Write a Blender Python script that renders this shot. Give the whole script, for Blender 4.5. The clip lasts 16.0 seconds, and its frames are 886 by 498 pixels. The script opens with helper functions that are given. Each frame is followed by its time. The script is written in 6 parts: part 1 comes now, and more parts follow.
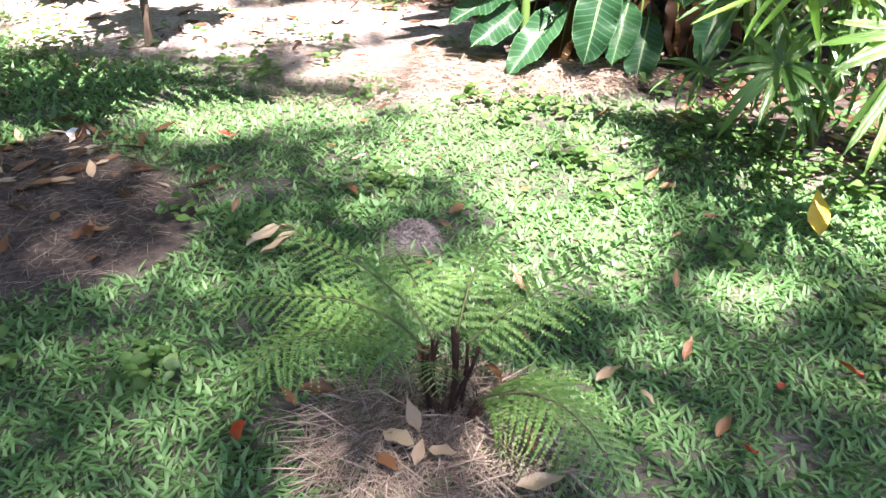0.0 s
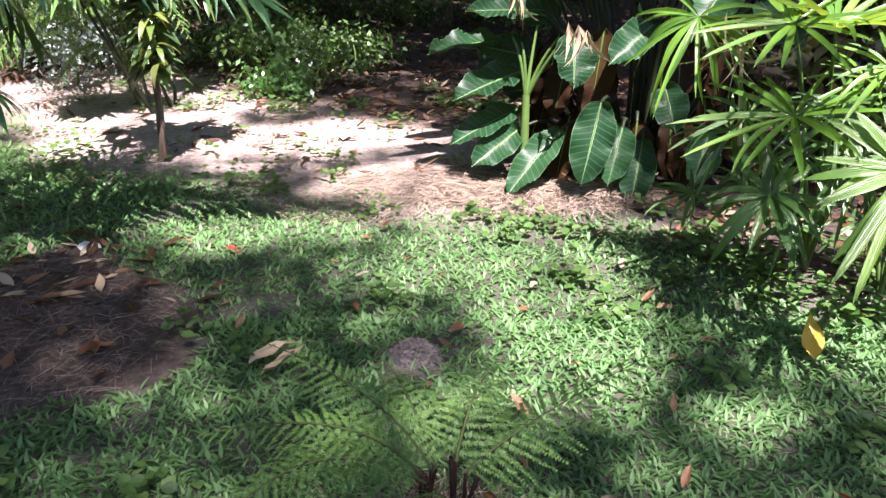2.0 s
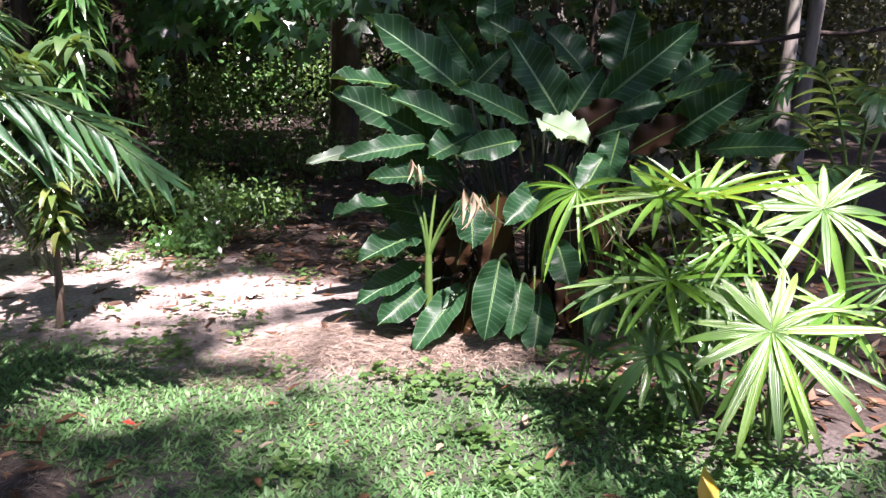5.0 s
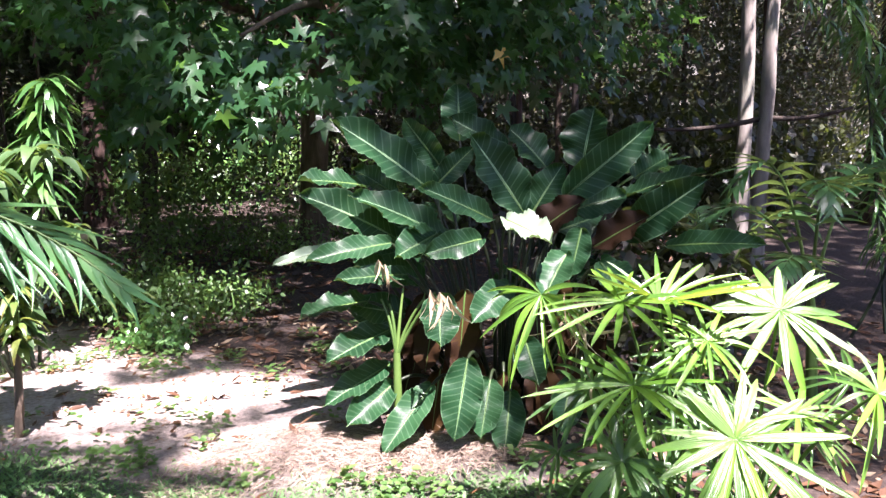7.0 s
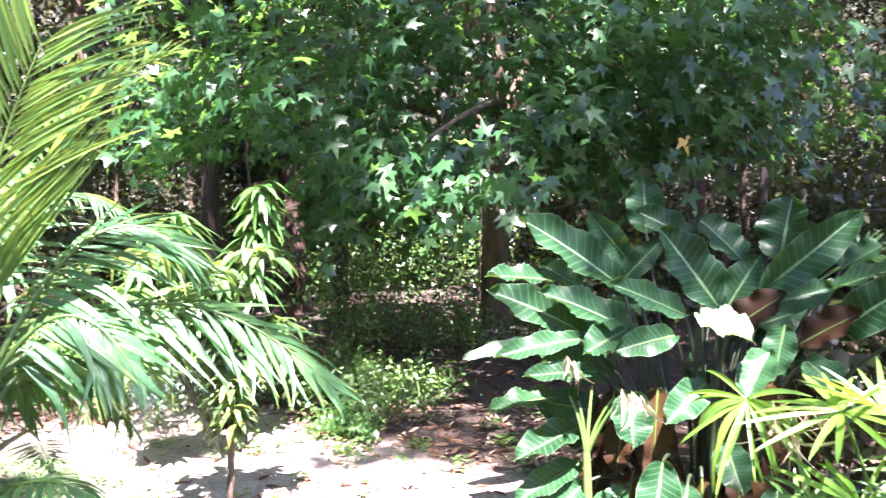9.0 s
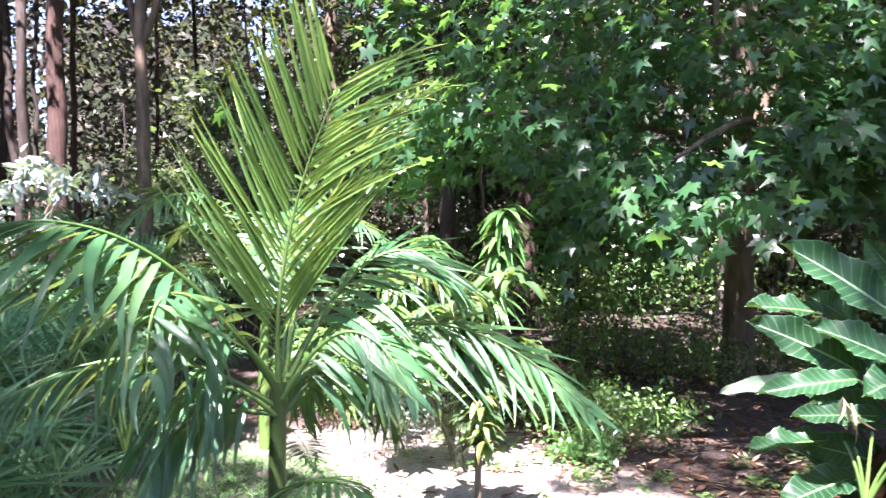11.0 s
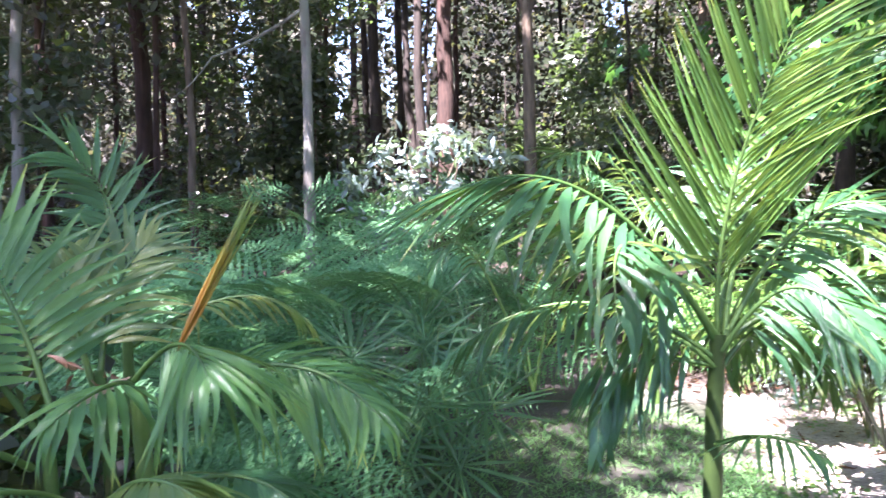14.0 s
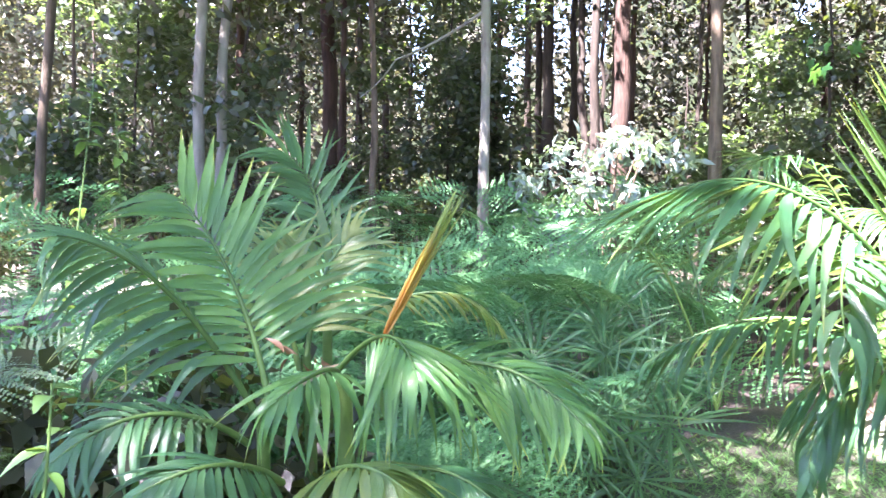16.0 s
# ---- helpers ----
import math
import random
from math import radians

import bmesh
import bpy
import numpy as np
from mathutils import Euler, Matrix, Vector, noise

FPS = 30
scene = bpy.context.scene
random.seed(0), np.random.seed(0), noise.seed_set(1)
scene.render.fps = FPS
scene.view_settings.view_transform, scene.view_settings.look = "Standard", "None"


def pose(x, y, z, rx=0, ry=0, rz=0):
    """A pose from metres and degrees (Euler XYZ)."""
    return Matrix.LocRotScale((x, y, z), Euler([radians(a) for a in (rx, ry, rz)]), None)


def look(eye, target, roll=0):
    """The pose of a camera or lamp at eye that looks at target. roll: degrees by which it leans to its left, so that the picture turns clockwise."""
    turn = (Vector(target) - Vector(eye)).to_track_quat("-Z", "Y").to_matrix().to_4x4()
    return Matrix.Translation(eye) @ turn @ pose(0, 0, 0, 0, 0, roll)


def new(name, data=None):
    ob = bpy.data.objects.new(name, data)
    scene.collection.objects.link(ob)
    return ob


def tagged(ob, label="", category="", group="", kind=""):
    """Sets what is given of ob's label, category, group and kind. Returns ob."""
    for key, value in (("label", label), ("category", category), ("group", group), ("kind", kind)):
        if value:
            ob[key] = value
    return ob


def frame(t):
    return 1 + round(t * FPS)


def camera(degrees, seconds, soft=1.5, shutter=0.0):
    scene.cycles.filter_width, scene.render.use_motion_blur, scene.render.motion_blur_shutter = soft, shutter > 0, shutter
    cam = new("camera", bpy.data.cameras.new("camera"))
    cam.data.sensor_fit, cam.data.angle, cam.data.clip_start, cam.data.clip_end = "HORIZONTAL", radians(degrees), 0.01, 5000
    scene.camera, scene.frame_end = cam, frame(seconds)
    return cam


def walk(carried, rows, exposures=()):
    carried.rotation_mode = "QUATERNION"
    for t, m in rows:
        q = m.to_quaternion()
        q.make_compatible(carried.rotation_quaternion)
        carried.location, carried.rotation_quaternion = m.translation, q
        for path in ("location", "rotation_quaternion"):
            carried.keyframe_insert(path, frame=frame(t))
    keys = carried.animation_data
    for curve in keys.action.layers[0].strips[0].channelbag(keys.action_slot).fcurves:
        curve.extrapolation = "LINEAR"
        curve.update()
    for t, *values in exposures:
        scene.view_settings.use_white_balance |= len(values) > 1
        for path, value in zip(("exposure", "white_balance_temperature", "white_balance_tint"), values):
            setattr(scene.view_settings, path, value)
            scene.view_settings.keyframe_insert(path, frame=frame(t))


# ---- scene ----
cam = camera(60.3, 16.0, soft=1.35, shutter=0.35)
METRES, EYE, TILT, LEAN, TURN = 1.15, 1.25, -32.0, 0.0, 0.0
ROWS = [
    (0.0, 0.0, 0.0, 0.0, 0.0, 0.0, -0.0),
    (0.5, -0.0062, -0.0097, 0.0139, 0.5, 1.9, -0.89),
    (1.0, -0.0069, -0.0232, 0.0258, 0.76, 3.75, -0.84),
    (1.5, -0.0023, -0.0373, 0.0395, 0.7, 5.71, -1.09),
    (2.0, 0.0026, -0.0498, 0.0489, 0.06, 7.59, -0.67),
    (2.5, 0.0033, -0.0646, 0.0626, 0.14, 9.46, -0.34),
    (3.0, 0.0078, -0.0788, 0.0717, -0.36, 11.45, -0.32),
    (3.5, 0.0163, -0.0928, 0.0876, -1.22, 13.45, 0.44),
    (4.0, 0.026, -0.1028, 0.0978, -2.27, 15.17, 1.25),
    (4.5, 0.0395, -0.1146, 0.1096, -3.97, 16.38, 1.74),
    (5.0, 0.0495, -0.1303, 0.1274, -5.52, 17.65, 2.59),
    (7.5, 0.0769, -0.202, 0.2369, -6.91, 25.05, 4.51),
    (8.0, 0.059, -0.2172, 0.2482, -2.26, 27.4, 2.92),
    (8.5, 0.0389, -0.2308, 0.2519, 0.87, 28.85, 1.01),
    (9.0, 0.0134, -0.2454, 0.2535, 4.74, 29.64, -1.15),
    (11.5, -0.1445, -0.3362, 0.2303, 21.78, 29.41, -12.5),
    (12.0, -0.1778, -0.3698, 0.2096, 25.28, 28.43, -14.78),
    (12.5, -0.219, -0.4074, 0.1852, 28.91, 26.93, -16.59),
    (13.0, -0.2605, -0.4422, 0.1564, 32.58, 25.78, -18.54),
    (13.5, -0.2934, -0.4723, 0.1261, 37.57, 23.19, -20.23),
    (14.0, -0.3309, -0.4914, 0.1051, 42.51, 20.12, -21.63),
    (14.5, -0.364, -0.5066, 0.0835, 46.97, 17.56, -22.75),
    (15.0, -0.3846, -0.5207, 0.0777, 49.69, 16.31, -25.36),
    (15.5, -0.403, -0.5332, 0.0728, 51.61, 15.87, -26.69),
    (16.0, -0.4253, -0.548, 0.0651, 54.31, 15.33, -27.57),
]
EXPOSURES = [(0.0, 2.95, 6350, 26), (0.5, 2.68, 6350, 26), (1.0, 2.46, 6300, 27), (2.0, 2.1, 6250, 30), (3.5, 1.86, 6150, 33), (5.0, 1.98, 6200, 34), (7.5, 2.95, 6150, 34), (9.0, 3.9, 6150, 35), (11.5, 3.38, 5950, 36), (13.5, 3.54, 5800, 34), (15.0, 4.3, 5900, 31), (16.0, 4.55, 6000, 30)]
walk(cam, [(t, pose(0, 0, EYE, TILT, LEAN, TURN) @ pose(METRES * x, METRES * y, METRES * z, 90 + pitch, roll, yaw)) for t, x, y, z, yaw, pitch, roll in ROWS], EXPOSURES)

# ---- light ----
SUN = Vector((0.12, -0.42, 0.90)).normalized()
world = bpy.data.worlds.new("sky")
scene.world = world
world.use_nodes = True
sky = world.node_tree.nodes.new("ShaderNodeTexSky")
sky.sky_type, sky.sun_disc = "NISHITA", False
sky.sun_elevation, sky.sun_rotation = math.asin(SUN.z), math.atan2(SUN.x, SUN.y)
background = world.node_tree.nodes["Background"]
background.inputs["Strength"].default_value = 0.06
world.node_tree.links.new(sky.outputs[0], background.inputs["Color"])
sun = new("sun", bpy.data.lights.new("sun", "SUN"))
sun.data.energy, sun.data.angle, sun.data.color = 5.0, radians(0.55), (1.0, 0.95, 0.86)
sun.matrix_world = look(SUN * 40, (0, 0, 0))



# ---- materials ----
def material(name):
    m = bpy.data.materials.new(name)
    m.use_nodes = True
    nt = m.node_tree
    return m, nt, nt.nodes["Principled BSDF"], nt.nodes["Material Output"]


def ramp(nt, fac, stops):
    r = nt.nodes.new("ShaderNodeValToRGB")
    while len(r.color_ramp.elements) < len(stops):
        r.color_ramp.elements.new(0.5)
    for e, (p, c) in zip(r.color_ramp.elements, stops):
        e.position, e.color = p, (*c, 1)
    nt.links.new(fac, r.inputs[0])
    return r.outputs[0]


def math_node(nt, op, a, b=None, c=None):
    n = nt.nodes.new("ShaderNodeMath")
    n.operation = op
    for i, v in enumerate((a, b, c)):
        if v is None:
            continue
        if isinstance(v, (int, float)):
            n.inputs[i].default_value = v
        else:
            nt.links.new(v, n.inputs[i])
    return n.outputs[0]


def mix(nt, fac, a, b, kind="MIX"):
    n = nt.nodes.new("ShaderNodeMix")
    n.data_type, n.blend_type = "RGBA", kind
    for s, v in ((n.inputs[0], fac), (n.inputs[6], a), (n.inputs[7], b)):
        if isinstance(v, (int, float)):
            s.default_value = v
        elif isinstance(v, tuple):
            s.default_value = (*v, 1)
        else:
            nt.links.new(v, s)
    return n.outputs[2]


def noise_tex(nt, scale, detail=3, coords="Object", stretch=None, rough=0.6):
    tc = nt.nodes.new("ShaderNodeTexCoord")
    n = nt.nodes.new("ShaderNodeTexNoise")
    n.inputs["Scale"].default_value, n.inputs["Detail"].default_value, n.inputs["Roughness"].default_value = scale, detail, rough
    if stretch:
        mp = nt.nodes.new("ShaderNodeMapping")
        mp.inputs["Scale"].default_value = stretch
        nt.links.new(tc.outputs[coords], mp.inputs[0])
        nt.links.new(mp.outputs[0], n.inputs["Vector"])
    else:
        nt.links.new(tc.outputs[coords], n.inputs["Vector"])
    return n.outputs[0]


def bump(nt, bsdf, height, strength, distance):
    b = nt.nodes.new("ShaderNodeBump")
    b.inputs["Strength"].default_value, b.inputs["Distance"].default_value = strength, distance
    nt.links.new(height, b.inputs["Height"])
    nt.links.new(b.outputs[0], bsdf.inputs["Normal"])
    return b.outputs[0]


def leaf_material(name, dark, mid, light, rough=0.38, through_light=0.3, glow=(0.25, 0.45, 0.04), veins=0.0, tip=None, noise_scale=9.0, ribs=0.0, spec=0.75):
    """A leaf: colour by piece and by stain, gloss, and light that shines through. veins: pale midrib and side veins along the leaf's own
    coordinates; ribs: fine lengthwise grooves; tip: the colour of a dry tip."""
    m, nt, bsdf, out = material(name)
    def soft(c):
        return (c[0] * 1.2 + 0.004, c[1], c[2] * 1.35 + 0.005) if c[1] > c[0] and not veins else c
    dark, mid, light, glow = soft(dark), soft(mid), soft(light), soft(glow)
    oi, ge = nt.nodes.new("ShaderNodeObjectInfo"), nt.nodes.new("ShaderNodeNewGeometry")
    r = math_node(nt, "FRACT", math_node(nt, "ADD", oi.outputs["Random"], ge.outputs["Random Per Island"]))
    n = noise_tex(nt, noise_scale, 4)
    fac = math_node(nt, "ADD", math_node(nt, "MULTIPLY", r, 0.6), math_node(nt, "MULTIPLY", n, 0.4))
    col = ramp(nt, fac, [(0.15, dark), (0.5, mid), (0.85, light)])
    uv = nt.nodes.new("ShaderNodeUVMap")
    sep = nt.nodes.new("ShaderNodeSeparateXYZ")
    nt.links.new(uv.outputs[0], sep.inputs[0])
    u, v = sep.outputs[0], sep.outputs[1]
    off = math_node(nt, "ABSOLUTE", math_node(nt, "SUBTRACT", u, 0.5))
    if veins:
        rib = math_node(nt, "LESS_THAN", off, math_node(nt, "SUBTRACT", 0.034, math_node(nt, "MULTIPLY", v, 0.022)))
        wave = math_node(nt, "FRACT", math_node(nt, "SUBTRACT", math_node(nt, "MULTIPLY", v, veins), math_node(nt, "MULTIPLY", off, 3.2)))
        dist = math_node(nt, "ABSOLUTE", math_node(nt, "SUBTRACT", wave, 0.5))
        side = math_node(nt, "MAXIMUM", math_node(nt, "SUBTRACT", 1.0, math_node(nt, "MULTIPLY", dist, 8.5)), 0.0)
        edge = math_node(nt, "GREATER_THAN", off, 0.475)
        pale = math_node(nt, "MAXIMUM", math_node(nt, "MAXIMUM", rib, math_node(nt, "MULTIPLY", side, 0.19)), math_node(nt, "MULTIPLY", edge, 0.2))
        col = mix(nt, pale, col, (0.21, 0.36, 0.19))
    if tip:
        far = math_node(nt, "MULTIPLY", math_node(nt, "SUBTRACT", math_node(nt, "ADD", v, math_node(nt, "MULTIPLY", r, 0.3)), 1.04), 3.5)
        clampn = nt.nodes.new("ShaderNodeClamp")
        nt.links.new(far, clampn.inputs[0])
        col = mix(nt, clampn.outputs[0], col, tip)
    nt.links.new(col, bsdf.inputs["Base Color"])
    bsdf.inputs["Roughness"].default_value = rough
    bsdf.inputs["Specular IOR Level"].default_value = spec
    h = noise_tex(nt, 60, 2)
    if ribs:
        h = math_node(nt, "ADD", math_node(nt, "MULTIPLY", h, 0.3), math_node(nt, "SINE", math_node(nt, "MULTIPLY", u, ribs)))
    normal = bump(nt, bsdf, h, 0.25, 0.004)
    if through_light:
        tr, ms = nt.nodes.new("ShaderNodeBsdfTranslucent"), nt.nodes.new("ShaderNodeMixShader")
        nt.links.new(mix(nt, 0.55, col, glow), tr.inputs["Color"])
        nt.links.new(normal, tr.inputs["Normal"])
        ms.inputs[0].default_value = through_light
        nt.links.new(bsdf.outputs[0], ms.inputs[1])
        nt.links.new(tr.outputs[0], ms.inputs[2])
        nt.links.new(ms.outputs[0], out.inputs["Surface"])
    return m


def bark_material(name, dark, light, scale=6.0, stretch=(1, 1, 0.25), depth=0.01, moss=None):
    m, nt, bsdf, out = material(name)
    oi = nt.nodes.new("ShaderNodeObjectInfo")
    a = noise_tex(nt, scale, 6, stretch=stretch)
    b = noise_tex(nt, scale * 0.25, 3)
    fac = math_node(nt, "ADD", math_node(nt, "MULTIPLY", a, 0.7), math_node(nt, "MULTIPLY", b, 0.3))
    col = ramp(nt, fac, [(0.32, dark), (0.66, light)])
    if moss:
        col = mix(nt, ramp(nt, b, [(0.5, (0, 0, 0)), (0.62, (1, 1, 1))]), col, moss)
    col = mix(nt, math_node(nt, "MULTIPLY", oi.outputs["Random"], 0.35), col, dark)
    nt.links.new(col, bsdf.inputs["Base Color"])
    bsdf.inputs["Roughness"].default_value = 0.9
    bump(nt, bsdf, a, 0.9, depth)
    return m


def plain_material(name, a, b, scale=12, rough=0.8, depth=0.003):
    m, nt, bsdf, out = material(name)
    oi, ge = nt.nodes.new("ShaderNodeObjectInfo"), nt.nodes.new("ShaderNodeNewGeometry")
    r = math_node(nt, "FRACT", math_node(nt, "ADD", oi.outputs["Random"], ge.outputs["Random Per Island"]))
    n = noise_tex(nt, scale, 5)
    fac = math_node(nt, "ADD", math_node(nt, "MULTIPLY", r, 0.5), math_node(nt, "MULTIPLY", n, 0.5))
    nt.links.new(ramp(nt, fac, [(0.25, a), (0.75, b)]), bsdf.inputs["Base Color"])
    bsdf.inputs["Roughness"].default_value = rough
    bump(nt, bsdf, n, 0.5, depth)
    return m


GRASS = leaf_material("grass_blade", (0.045, 0.14, 0.030), (0.084, 0.24, 0.054), (0.15, 0.335, 0.088), 0.48, 0.28, (0.26, 0.46, 0.06), noise_scale=3.0, spec=0.4)
WEED = leaf_material("weed_leaf", (0.03, 0.10, 0.015), (0.06, 0.17, 0.025), (0.12, 0.25, 0.05), 0.45, 0.3)
PALM = leaf_material("palm_leaf", (0.016, 0.085, 0.022), (0.036, 0.155, 0.040), (0.085, 0.25, 0.060), 0.32, 0.36, (0.3, 0.46, 0.05), tip=(0.32, 0.33, 0.05), ribs=60.0, spec=0.65)
PALM_FRESH = leaf_material("pale_palm_leaf", (0.033, 0.135, 0.025), (0.062, 0.21, 0.038), (0.125, 0.315, 0.052), 0.30, 0.40, (0.33, 0.57, 0.05), tip=(0.40, 0.38, 0.05), ribs=60.0, spec=0.55)
PALM_NEW = leaf_material("new_palm_leaf", (0.042, 0.14, 0.022), (0.085, 0.225, 0.034), (0.165, 0.335, 0.05), 0.30, 0.40, (0.40, 0.60, 0.05), tip=(0.40, 0.38, 0.05), ribs=60.0, spec=0.8)
PALM_OLD = leaf_material("yellowing_palm_leaf", (0.055, 0.16, 0.025), (0.10, 0.215, 0.032), (0.19, 0.28, 0.05), 0.34, 0.34, (0.45, 0.45, 0.05), tip=(0.36, 0.24, 0.06), ribs=60.0)
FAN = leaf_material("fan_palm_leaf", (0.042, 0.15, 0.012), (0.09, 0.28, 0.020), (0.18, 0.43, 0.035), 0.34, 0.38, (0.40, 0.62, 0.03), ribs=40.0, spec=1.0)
# The fan leaf again with shade put into its green, for low and inner fans.
FAN_SHADED = leaf_material("shaded_fan_palm_leaf", (0.022, 0.085, 0.012), (0.042, 0.14, 0.02), (0.085, 0.21, 0.03), 0.28, 0.30, (0.22, 0.42, 0.05), ribs=40.0, spec=0.6)
BIGLEAF = leaf_material("giant_leaf", (0.007, 0.030, 0.012), (0.011, 0.045, 0.017), (0.019, 0.066, 0.025), 0.40, 0.14, (0.2, 0.42, 0.04), veins=13.0, spec=0.22)
# Big leaf with the sun's glare lightened into its base colour.
GLOSS_GLARE = leaf_material("glossy_glare_leaf", (0.12, 0.19, 0.11), (0.18, 0.26, 0.16), (0.26, 0.34, 0.23), 0.34, 0.2, (0.3, 0.45, 0.1), veins=15.0, spec=1.0)
# Brown leaf undersides, and the dark filler that paints shade among the stems.
BROWNLEAF = leaf_material("brown_underside_and_shade_leaf", (0.014, 0.007, 0.003), (0.026, 0.012, 0.005), (0.042, 0.022, 0.006), 0.6, 0.05, (0.3, 0.2, 0.02), spec=0.2)
# Stalk green with the shade inside the foliage put into its colour.
SHADED_STALK = plain_material("shaded_green_stalk", (0.006, 0.011, 0.005), (0.02, 0.034, 0.012), 20, 0.5)
STALK = plain_material("green_stalk", (0.05, 0.11, 0.022), (0.11, 0.19, 0.045), 20, 0.45)
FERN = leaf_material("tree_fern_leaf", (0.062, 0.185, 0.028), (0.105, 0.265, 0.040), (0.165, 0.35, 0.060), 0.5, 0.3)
# Fern green with the shade beside the near palm mixed into the colour.
SHADED_FERN = leaf_material("shaded_fern_leaf", (0.035, 0.105, 0.026), (0.06, 0.16, 0.038), (0.10, 0.22, 0.055), 0.45, 0.3)
BRACKEN = leaf_material("bracken_leaf", (0.052, 0.192, 0.052), (0.088, 0.285, 0.080), (0.145, 0.38, 0.115), 0.5, 0.32, (0.22, 0.44, 0.08), spec=0.4)
FERN_STEM = plain_material("fern_rachis", (0.06, 0.085, 0.02), (0.11, 0.13, 0.04), 60, 0.7)
STIPE = plain_material("brown_fern_stipe", (0.018, 0.009, 0.006), (0.085, 0.036, 0.02), 60, 0.9, 0.01)
MAPLE = leaf_material("lobed_leaf", (0.010, 0.050, 0.012), (0.016, 0.080, 0.018), (0.034, 0.115, 0.026), 0.30, 0.40, (0.20, 0.55, 0.05), spec=0.65)
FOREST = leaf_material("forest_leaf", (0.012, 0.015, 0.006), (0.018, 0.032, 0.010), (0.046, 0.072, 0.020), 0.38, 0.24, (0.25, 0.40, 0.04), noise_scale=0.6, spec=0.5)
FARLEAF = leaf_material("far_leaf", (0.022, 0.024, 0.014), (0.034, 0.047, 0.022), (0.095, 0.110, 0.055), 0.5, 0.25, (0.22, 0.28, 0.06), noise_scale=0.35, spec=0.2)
UNDERLEAF = leaf_material("understory_leaf", (0.022, 0.038, 0.016), (0.040, 0.072, 0.027), (0.085, 0.13, 0.052), 0.34, 0.28, (0.22, 0.45, 0.05), noise_scale=0.8, spec=0.7)
# Leaf whose pale tone is white sun glare put into the colour.
GLARE_LEAF = leaf_material("sun_glare_leaf", (0.075, 0.14, 0.085), (0.15, 0.24, 0.165), (0.27, 0.38, 0.28), 0.34, 0.25, spec=1.0)
SAPLEAF = leaf_material("sapling_leaf", (0.02, 0.065, 0.014), (0.035, 0.105, 0.022), (0.075, 0.18, 0.035), 0.36, 0.28, spec=1.0)
LONGLEAF = leaf_material("long_leaf", (0.028, 0.11, 0.02), (0.055, 0.19, 0.032), (0.11, 0.28, 0.05), 0.30, 0.32, (0.22, 0.48, 0.05), spec=1.0)
BARK_GREY = bark_material("pale_grey_bark", (0.12, 0.105, 0.09), (0.42, 0.385, 0.335), 11, moss=(0.24, 0.24, 0.19))
BARK_RED = bark_material("red_brown_bark", (0.022, 0.012, 0.009), (0.11, 0.060, 0.045), 22, stretch=(1, 1, 0.10), depth=0.03)
BARK_DARK = bark_material("dark_bark", (0.014, 0.011, 0.009), (0.085, 0.062, 0.048), 20, stretch=(1, 1, 0.12), depth=0.03)
BARK_BROWN = bark_material("grey_brown_bark", (0.045, 0.032, 0.022), (0.215, 0.158, 0.11), 16, stretch=(1, 1, 0.2), depth=0.025)
STRAW = plain_material("dry_straw", (0.14, 0.098, 0.070), (0.44, 0.355, 0.275), 15, 0.85)
DEADLEAF = leaf_material("dead_leaf", (0.11, 0.042, 0.017), (0.20, 0.088, 0.038), (0.33, 0.18, 0.09), 0.55, 0.12, (0.5, 0.25, 0.05), noise_scale=30)
# Dead leaf colour taken down to hold the shade of the woods.
LITTERLEAF = leaf_material("shaded_litter_leaf", (0.05, 0.024, 0.013), (0.11, 0.055, 0.03), (0.23, 0.135, 0.08), 0.6, 0.08, (0.4, 0.2, 0.05), noise_scale=30, spec=0.3)
PALELEAF = leaf_material("pale_dry_leaf", (0.28, 0.20, 0.12), (0.40, 0.30, 0.19), (0.5, 0.42, 0.3), 0.6, 0.12, (0.5, 0.3, 0.1), noise_scale=30)
REDLEAF = leaf_material("red_fallen_leaf", (0.30, 0.012, 0.012), (0.42, 0.03, 0.02), (0.5, 0.10, 0.03), 0.45, 0.15, (0.6, 0.1, 0.03), noise_scale=30)
YELLOWLEAF = leaf_material("yellow_fallen_leaf", (0.5, 0.28, 0.03), (0.62, 0.38, 0.04), (0.7, 0.45, 0.06), 0.45, 0.2, (0.7, 0.5, 0.05), noise_scale=30)
PAPER = plain_material("white_scrap", (0.72, 0.74, 0.76), (0.82, 0.83, 0.84), 30, 0.6)


